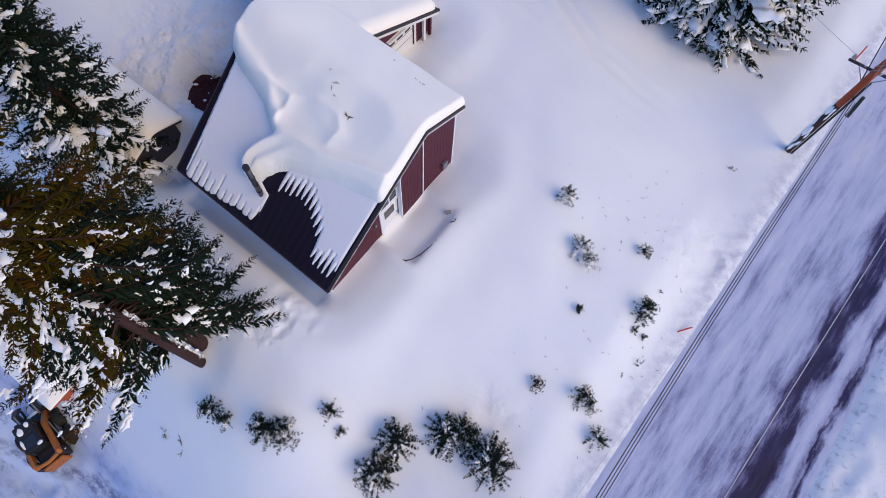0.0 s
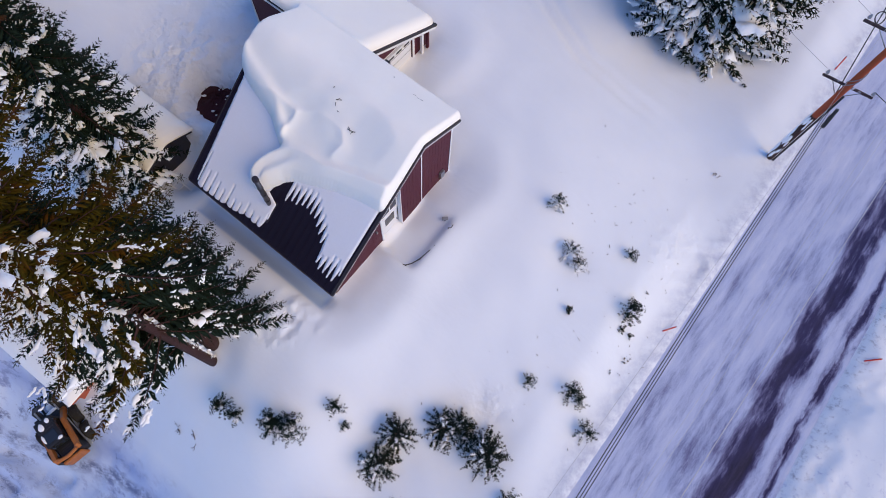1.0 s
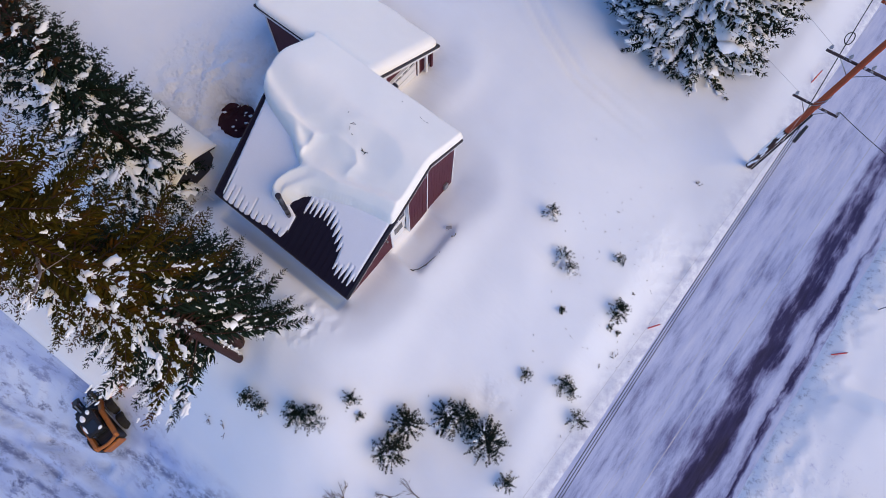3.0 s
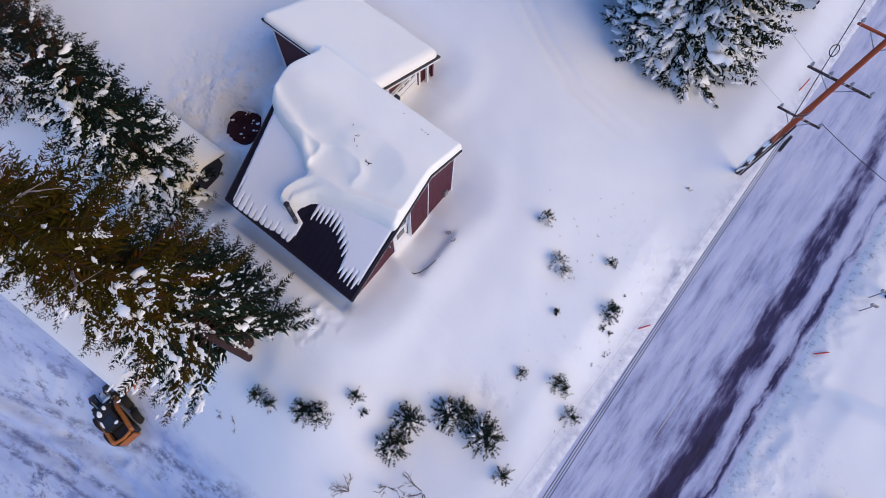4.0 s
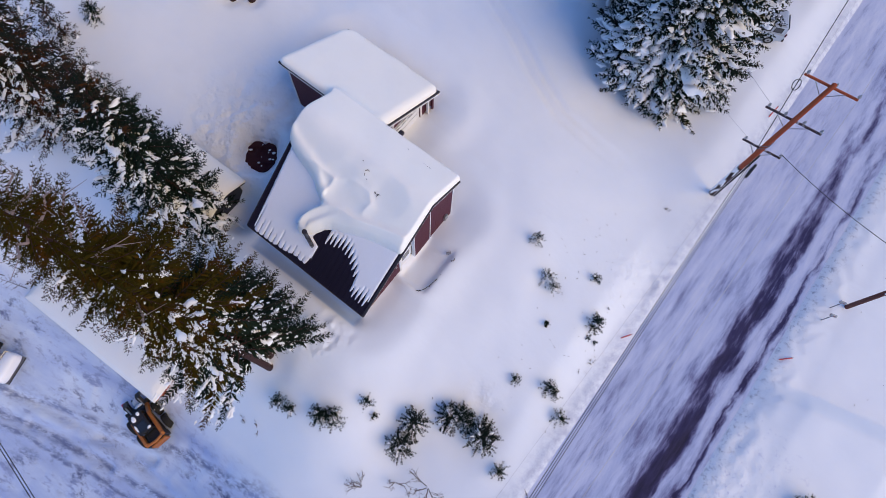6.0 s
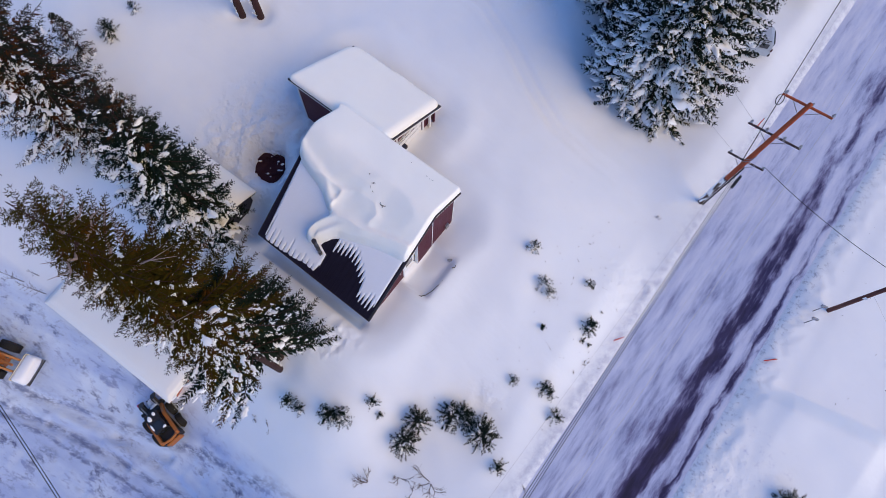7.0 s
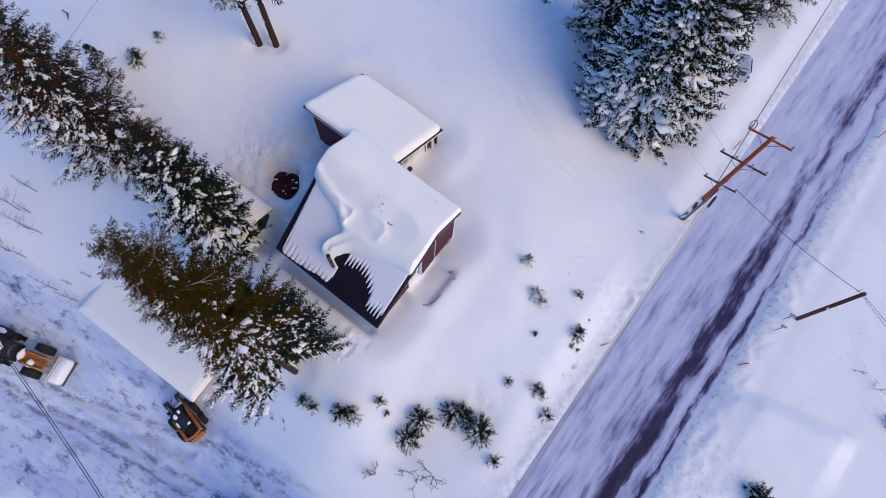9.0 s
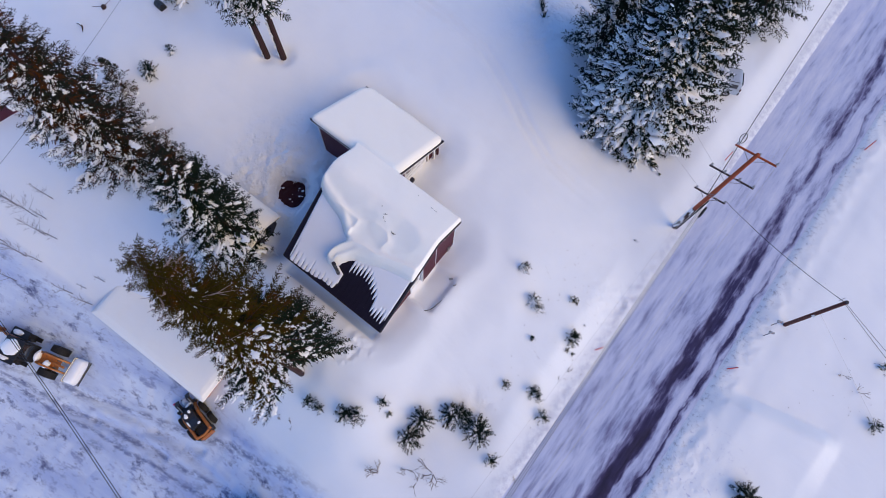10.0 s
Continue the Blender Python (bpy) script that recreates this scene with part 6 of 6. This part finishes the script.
def specks():
    """Bits of litter, dead leaves and grass tips on the snow."""
    rnd = random.Random(77)
    bm = bmesh.new()
    for _ in range(120):
        x, y = rnd.choice(((7.6, 9.5), (8.5, 7.0), (6.5, 5.0), (3.0, 3.0), (26, 5), (9, 12), (24, 12)))
        x, y = x + rnd.gauss(0, 1.6), y + rnd.gauss(0, 1.5)
        p = ground_at(x, y)
        d = Vector((rnd.uniform(-1, 1), rnd.uniform(-1, 1), rnd.uniform(0.0, 0.6))).normalized() * rnd.uniform(0.03, 0.09)
        tube(bm, [p - d * 0.3, p + d + Vector((0, 0, 0.03))], [0.012, 0.006], 4)
    return tagged(part("litter", bm, M_TWIG), "scattered dead leaves and stem tips on snow", "litter", kind="stuff")


specks()

# ---- roadside markers and mailboxes ----
def stake(x, y, length, tilt, turn):
    s = thing("marker_stake", "thin red marker stake stuck in the snow", "stake", Matrix.Translation(ground_at(x, y, 0.06)) @ pose(0, 0, 0, tilt, 0, turn), "marker stakes")
    part("rod", tube(bmesh.new(), [(0, 0, -0.2), (0, 0, length)], 0.03, 6), M_STAKE, s)
    part("tip", tube(bmesh.new(), [(0, 0, length), (0, 0, length + 0.05)], [0.024, 0.012], 6), M_DARK, s)


for x, y, ln, tl, tn in ((9.95, 6.6, 0.36, 74, 112), (18.3, 6.2, 0.45, 76, 101), (29.2, 23.0, 0.8, 60, 135), (19.0, 21.1, 0.6, 62, 143)):
    stake(x, y, ln, tl, tn)


def mailbox(x, y, turn):
    b = thing("mailbox", "grey mailbox on a leaning post by the road", "mailbox", Matrix.Translation(ground_at(x, y)) @ pose(0, 0, 0, 0, 0, turn) @ Matrix.Diagonal((0.62, 0.62, 0.95, 1)), "mailboxes")
    part("post", tube(bmesh.new(), [(0, 0, -0.2), (0.04, 0, 1.05)], 0.04, 8), M_GREY, b)
    bm = bmesh.new()
    prof = [(-0.09, 0), (0.09, 0), (0.09, 0.12)] + [(0.09 * math.cos(a), 0.12 + 0.09 * math.sin(a)) for a in (math.pi * k / 8 for k in range(1, 8))] + [(-0.09, 0.12)]
    prism(bm, prof, "x", -0.22, 0.26)
    bx = part("box", bm, M_STEEL, b)
    bx.location = (0.04, 0, 1.05)
    fl = part("flag", boxed(0.0, 0.02, 0.095, 0.105, 0.08, 0.24), M_STAKE, b)
    fl.location = (0.04, 0, 1.05)


mailbox(21.15, 9.25, 160)
mailbox(20.55, 8.5, 160)

# ---- machines and car ----


def wheel(parent, c, r, w, rim_mat, lugs=18):
    """A wheel whose axle lies along y."""
    m = Matrix.Translation(c)
    bm = bmesh.new()
    prof = [(0.62, -0.5), (0.9, -0.5), (1.0, -0.36), (1.0, 0.36), (0.9, 0.5), (0.62, 0.5)]
    n = 28
    rings = [[bm.verts.new((r * p * math.cos(2 * math.pi * k / n), w * q, r * p * math.sin(2 * math.pi * k / n))) for p, q in prof] for k in range(n)]
    for k in range(n):
        for i in range(len(prof)):
            j = (i + 1) % len(prof)
            bm.faces.new((rings[k][i], rings[(k + 1) % n][i], rings[(k + 1) % n][j], rings[k][j]))
    for k in range(lugs):
        a = 2 * math.pi * k / lugs
        for s in (-1, 1):
            mm = Matrix.Rotation(-a, 4, "Y") @ Matrix.Translation((r * 1.0, s * w * 0.24, 0)) @ Matrix.Rotation(radians(s * 28), 4, "X")
            box(bm, -0.03 * r, 0.05 * r, -w * 0.24, w * 0.24, -0.05 * r, 0.05 * r, 0, mm)
    wh = part("wheel", bm, M_RUBBER, parent)
    wh.location = c
    part("rim", tube(bmesh.new(), [(0, -w * 0.42, 0), (0, -w * 0.2, 0), (0, w * 0.2, 0), (0, w * 0.42, 0)], [r * 0.62, r * 0.5, r * 0.5, r * 0.62], 20), rim_mat, wh)
    part("hub", tube(bmesh.new(), [(0, -w * 0.45, 0), (0, w * 0.45, 0)], r * 0.2, 12), M_DARK, wh)
    return wh


def lump(name, parent, c, size, seed, mat=M_TREESNOW, boxy=1.0):
    bm = bmesh.new()
    r = bmesh.ops.create_icosphere(bm, subdivisions=3, radius=1)
    for v in r["verts"]:
        k = 1 + 0.28 * noise.noise(v.co * 1.6 + Vector((seed, 0, 0))) + 0.1 * noise.noise(v.co * 4 + Vector((0, seed, 0)))
        w = [math.copysign(abs(q) ** boxy, q) for q in v.co]
        v.co = Vector((w[0] * size[0], w[1] * size[1], max(w[2], -0.25) * size[2])) * (1 + (k - 1) * boxy)
    ob = part(name, bm, mat, parent, "", True)
    ob.location = c
    return ob


def wheel_loader():
    turn = -17.0
    c = ground_at(-26.4, 3.05)
    t = thing("wheel_loader", "orange wheel loader with snowy bonnet, parked on the ploughed yard", "wheel loader", Matrix.Translation((c.x, c.y, c.z)) @ pose(0, 0, 0, 0, 0, turn) @ Matrix.Diagonal((0.95, 0.93, 0.93, 1)))
    for x in (-1.45, 1.25):
        for y in (-0.86, 0.86):
            wheel(t, (x, y, 0.58), 0.6, 0.48, M_ORANGE)
    # rear frame with bonnet
    hood = part("engine_hood", boxed(-3.05, -1.0, -0.55, 0.55, 0.75, 1.85, 0.09), M_ORANGE, t)
    part("grille", boxed(-3.08, -3.05, -0.42, 0.42, 0.95, 1.7), M_BLACK, hood)
    part("exhaust", tube(bmesh.new(), [(-1.5, -0.35, 1.8), (-1.5, -0.35, 2.5)], 0.05, 8), M_BLACK, hood)
    part("counterweight", boxed(-3.4, -3.06, -0.75, 0.75, 0.6, 1.3, 0.08), M_ORANGE, t)
    for y in (-0.92, 0.92):
        part("mudguard", boxed(-2.1, -0.75, y - 0.3, y + 0.3, 1.42, 1.5, 0.03), M_BLACK, t)
        part("step", boxed(-0.75, -0.35, y - 0.15, y + 0.15, 0.5, 0.56, 0.01), M_BLACK, t)
    # cab
    cab = part("cab", boxed(-1.1, 0.15, -0.6, 0.6, 0.95, 1.75, 0.06), M_BLACK, t)
    part("cab_roof", boxed(-1.15, 0.22, -0.66, 0.66, 2.85, 2.97, 0.05), M_BLACK, cab)
    for x in (-1.05, 0.1):
        for y in (-0.56, 0.56):
            part("cab_pillar", boxed(x - 0.045, x + 0.045, y - 0.045, y + 0.045, 1.7, 2.88, 0.01), M_BLACK, cab)
    part("windscreen", boxed(0.1, 0.115, -0.5, 0.5, 1.75, 2.82), M_GLASS, cab)
    part("rear_window", boxed(-1.075, -1.06, -0.5, 0.5, 1.75, 2.82), M_GLASS, cab)
    for y in (-0.57, 0.555):
        part("side_window", boxed(-0.98, 0.02, y, y + 0.015, 1.75, 2.82), M_GLASS, cab)
    # front frame, arms and bucket
    part("front_frame", boxed(0.3, 1.75, -0.42, 0.42, 0.55, 1.25, 0.06), M_ORANGE, t)
    part("articulation", boxed(-0.35, 0.35, -0.2, 0.2, 0.6, 1.0, 0.03), M_BLACK, t)
    for y in (-0.38, 0.38):
        part("lift_arm", prism(bmesh.new(), [(0.55, 1.45), (1.0, 1.75), (1.9, 1.5), (2.75, 0.75), (2.75, 0.5), (1.8, 1.2), (1.0, 1.4), (0.6, 1.25)], "y", y - 0.06, y + 0.06), M_ORANGE, t)
        part("lift_cylinder", tube(bmesh.new(), [(0.7, y * 0.7, 0.9), (2.0, y * 0.7, 1.25)], 0.05, 8), M_STEEL, t)
    part("tilt_linkage", boxed(1.5, 2.5, -0.07, 0.07, 1.25, 1.4, 0.02), M_ORANGE, t)
    bk = part("bucket", prism(bmesh.new(), [(2.6, 0.35), (2.7, 0.15), (3.38, 0.08), (3.38, 0.12), (2.76, 0.22), (2.66, 0.45), (2.69, 1.05), (2.64, 1.08), (2.6, 1.05)], "y", -0.86, 0.86), M_STEEL, t, "wide steel bucket heaped with snow")
    for y in (-0.88, 0.85):
        part("bucket_side", prism(bmesh.new(), [(2.63, 0.3), (2.72, 0.12), (3.36, 0.1), (3.1, 0.7), (2.68, 1.06)], "y", y, y + 0.03), M_STEEL, bk)
    part("cutting_edge", boxed(3.37, 3.41, -0.88, 0.88, 0.06, 0.12, 0.01), M_DARK, bk)
    lump("bucket_snow", bk, (3.0, 0, 0.5), (0.42, 0.92, 0.55), 3, M_TREESNOW, 0.42)
    lump("cab_snow", t, (-0.5, 0.0, 2.98), (0.62, 0.56, 0.14), 4)
    lump("hood_snow", t, (-2.1, 0.0, 1.95), (0.95, 0.55, 0.22), 5)
    lump("frame_snow", t, (0.45, 0.05, 1.35), (0.22, 0.4, 0.3), 8)
    lump("frame_snow", t, (1.35, -0.25, 1.45), (0.25, 0.28, 0.2), 9)
    for y in (-0.92, 0.92):
        lump("guard_snow", t, (-1.6, y, 1.5), (0.4, 0.2, 0.12), 11 + y)
    # mirrors
    for y in (-0.85, 0.85):
        part("mirror", boxed(0.12, 0.18, y - 0.08, y + 0.08, 2.2, 2.5, 0.02), M_BLACK, t)
        part("mirror_arm", tube(bmesh.new(), [(0.12, y * 0.68, 2.4), (0.15, y, 2.4)], 0.02, 5), M_BLACK, t)


wheel_loader()


def skid_steer():
    turn = 139.0
    c = ground_at(-15.25, 0.0)
    t = thing("skid_steer", "orange and black skid-steer loader with a grapple by the shed", "skid steer", Matrix.Translation(c) @ pose(0, 0, 0, 0, 0, turn) @ Matrix.Diagonal((0.98, 0.86, 0.9, 1)))
    for x in (-0.5, 0.46):
        for y in (-0.9, 0.9):
            wheel(t, (x, y, 0.42), 0.43, 0.4, M_BLACK, 14)
    part("chassis", boxed(-1.15, 0.75, -0.5, 0.5, 0.3, 0.95, 0.05), M_BLACK, t)
    cover = part("engine_cover", boxed(-1.3, -0.6, -0.44, 0.44, 0.5, 1.3, 0.1), M_BLACK, t)
    for k in range(5):
        part("cover_slat", boxed(-1.2 + 0.1 * k, -1.15 + 0.1 * k, -0.3, 0.3, 1.3, 1.32, 0.005), M_DARK, cover)
    part("rear_door", boxed(-1.42, -1.3, -0.5, 0.5, 0.6, 1.36, 0.06), M_ORANGE, t)
    cab = part("cab", boxed(-0.65, 0.6, -0.42, 0.42, 0.9, 1.2, 0.04), M_BLACK, t)
    part("cab_roof", boxed(-0.66, 0.62, -0.43, 0.43, 1.9, 2.0, 0.06), M_BLACK, cab)
    for k in range(3):
        part("roof_rib", boxed(0.08 + 0.16 * k, 0.13 + 0.16 * k, -0.36, 0.36, 2.0, 2.025, 0.008), M_DARK, cab)
    for x in (-0.6, 0.55):
        for y in (-0.38, 0.38):
            part("cab_post", boxed(x - 0.04, x + 0.04, y - 0.04, y + 0.04, 1.15, 1.95, 0.01), M_BLACK, cab)
    part("rear_glass", boxed(-0.64, -0.63, -0.34, 0.34, 1.2, 1.88), M_GLASS, cab)
    part("roof_hatch", boxed(-0.52, -0.04, -0.3, 0.3, 2.0, 2.03, 0.015), M_GLASS, cab)
    for y in (-0.38, 0.38):
        part("side_screen", boxed(-0.55, 0.5, y - 0.008, y + 0.008, 1.2, 1.9), M_GLASS, cab)
    # the arms rise from the rear towers and come down in front of the wheels
    for y in (-0.57, 0.57):
        part("lift_arm", prism(bmesh.new(), [(-1.28, 1.5), (-1.15, 1.74), (0.35, 1.42), (1.15, 0.62), (1.1, 0.4), (0.9, 0.5), (0.25, 1.2), (-1.1, 1.42)], "y", y - 0.085, y + 0.085), M_ORANGE, t, "orange lift arm scuffed along its edge")
        part("arm_tower", boxed(-1.3, -0.95, y - 0.1, y + 0.1, 0.7, 1.5, 0.03), M_BLACK, t)
        part("lift_cylinder", tube(bmesh.new(), [(-0.9, y * 1.2, 0.8), (0.3, y * 1.2, 1.15)], 0.035, 8), M_STEEL, t)
    part("arm_crossbar", tube(bmesh.new(), [(-1.1, -0.56, 1.6), (-1.24, -0.4, 1.6), (-1.3, 0, 1.6), (-1.24, 0.4, 1.6), (-1.1, 0.56, 1.6)], 0.085, 8), M_ORANGE, t)
    gr = part("grapple_frame", boxed(1.05, 1.25, -0.8, 0.8, 0.12, 0.8, 0.04), M_BLACK, t, "black grapple attachment dusted with snow")
    part("coupler", boxed(0.8, 1.08, -0.45, 0.45, 0.35, 0.85, 0.04), M_BLACK, gr)
    for i in range(6):
        y = -0.75 + i * 0.3
        part("tine", prism(bmesh.new(), [(1.2, 0.12), (1.5, 0.06), (1.9, 0.12), (1.9, 0.18), (1.5, 0.14), (1.22, 0.26)], "y", y - 0.045, y + 0.045), M_BLACK, gr)
    for y in (-0.5, 0.42):
        part("claw", prism(bmesh.new(), [(1.15, 0.8), (1.45, 1.1), (1.85, 0.72), (1.95, 0.35), (1.8, 0.45), (1.5, 0.88), (1.2, 0.65)], "y", y - 0.14, y + 0.14), M_BLACK, gr)
        part("claw_cylinder", tube(bmesh.new(), [(0.95, y, 0.9), (1.45, y, 1.1)], 0.045, 8), M_STEEL, gr)
    for k, (x, y, z, sx, sy, sz) in enumerate([(1.6, 0.0, 0.16, 0.26, 0.24, 0.16), (1.5, 0.72, 0.18, 0.22, 0.14, 0.12), (1.14, -0.2, 0.8, 0.1, 0.3, 0.06)]):
        lump("grapple_snow", gr, (x, y, z), (sx, sy, sz), 21 + k)
    for k, (x, y, sx, sy) in enumerate([(0.3, 0.16, 0.17, 0.13), (0.44, -0.22, 0.12, 0.1), (-0.55, -0.3, 0.08, 0.12), (-0.2, 0.34, 0.2, 0.07)]):
        lump("cab_snow", t, (x, y, 2.01), (sx, sy, 0.05), 30 + k)
    part("flag", boxed(1.9, 2.05, 0.6, 0.8, 0.2, 0.24, 0.01), M_PINK, gr, "pink rag tied to a tine")


skid_steer()


def car():
    """A silver estate car, standing with its tail towards the road."""
    c = ground_at(17.65, 26.8)
    t = thing("parked_car", "silver-white van parked under a snowy fir", "car", Matrix.Translation(c) @ pose(0, 0, 0, 0, 0, 172) @ Matrix.Diagonal((0.86, 0.86, 0.84, 1)))
    body = bmesh.new()
    prism(body, [(-2.3, 0.35), (2.2, 0.35), (2.32, 0.6), (2.25, 0.95), (1.3, 1.08), (0.55, 1.12), (-2.2, 1.12), (-2.38, 0.9), (-2.36, 0.5)], "y", -0.86, 0.86)
    bmesh.ops.bevel(body, geom=list(body.edges), offset=0.07, segments=2, affect="EDGES")
    b = part("body", body, M_CARPAINT, t, smooth=False)
    cabin = bmesh.new()
    prism(cabin, [(1.2, 1.05), (0.45, 1.72), (0.2, 1.78), (-2.0, 1.78), (-2.2, 1.7), (-2.32, 1.05)], "y", -0.78, 0.78)
    bmesh.ops.bevel(cabin, geom=list(cabin.edges), offset=0.06, segments=2, affect="EDGES")
    part("cabin", cabin, M_CARPAINT, t)
    for y in (-0.795, 0.785):
        for a0, a1 in ((-2.0, -1.35), (-1.22, -0.35), (-0.22, 0.45)):
            part("side_window", prism(bmesh.new(), [(a0, 1.14), (a1 + (0.25 if a1 > 0.3 else 0), 1.14), (a1, 1.62), (a0 + 0.05, 1.62)], "y", y, y + 0.01), M_GLASS, t)
        part("roof_rail", tube(bmesh.new(), [(-1.95, y * 0.86, 1.82), (0.1, y * 0.86, 1.82)], 0.025, 6), M_DARK, t)
    part("rear_window", boxed(-2.33, -2.27, -0.6, 0.6, 1.2, 1.6, 0.01), M_GLASS, t)
    part("windscreen", prism(bmesh.new(), [(1.16, 1.14), (0.52, 1.7), (0.54, 1.72), (1.19, 1.15)], "y", -0.66, 0.66), M_GLASS, t)
    part("rear_bumper", boxed(-2.46, -2.3, -0.84, 0.84, 0.4, 0.62, 0.04), M_DARK, t)
    for y in (-0.78, 0.78):
        part("tail_light", boxed(-2.4, -2.3, y - 0.05, y + 0.05, 0.9, 1.15, 0.02), M_RED, t)
        part("mirror", boxed(0.62, 0.75, y * 1.22 - 0.06, y * 1.22 + 0.06, 1.12, 1.28, 0.02), M_CARPAINT, t)
        for x in (-1.45, 1.4):
            wheel(t, (x, y, 0.33), 0.34, 0.22, M_STEEL, 0)


car()


def buried_truck():
    """The dark red roof of a vehicle at the foot of the bank."""
    c = ground_at(-10.25, -6.7)
    t = thing("parked_truck", "dark red pickup truck standing in the ploughed yard", "truck", Matrix.Translation(c) @ pose(0, 0, 0, 0, 0, 100))
    part("body", boxed(-2.4, 2.4, -0.9, 0.9, 0.45, 1.0, 0.1), M_RED, t)
    part("cab", boxed(-0.4, 1.2, -0.8, 0.8, 1.0, 1.75, 0.15), M_RED, t)
    part("windscreen", boxed(1.19, 1.22, -0.65, 0.65, 1.1, 1.6), M_GLASS, t)
    for y in (-0.82, 0.81):
        part("side_window", boxed(-0.2, 1.0, y, y + 0.015, 1.15, 1.6), M_GLASS, t)
    for x in (-1.5, 1.5):
        for y in (-0.82, 0.82):
            wheel(t, (x, y, 0.38), 0.38, 0.24, M_STEEL, 0)


buried_truck()
bpy.context.view_layer.update()
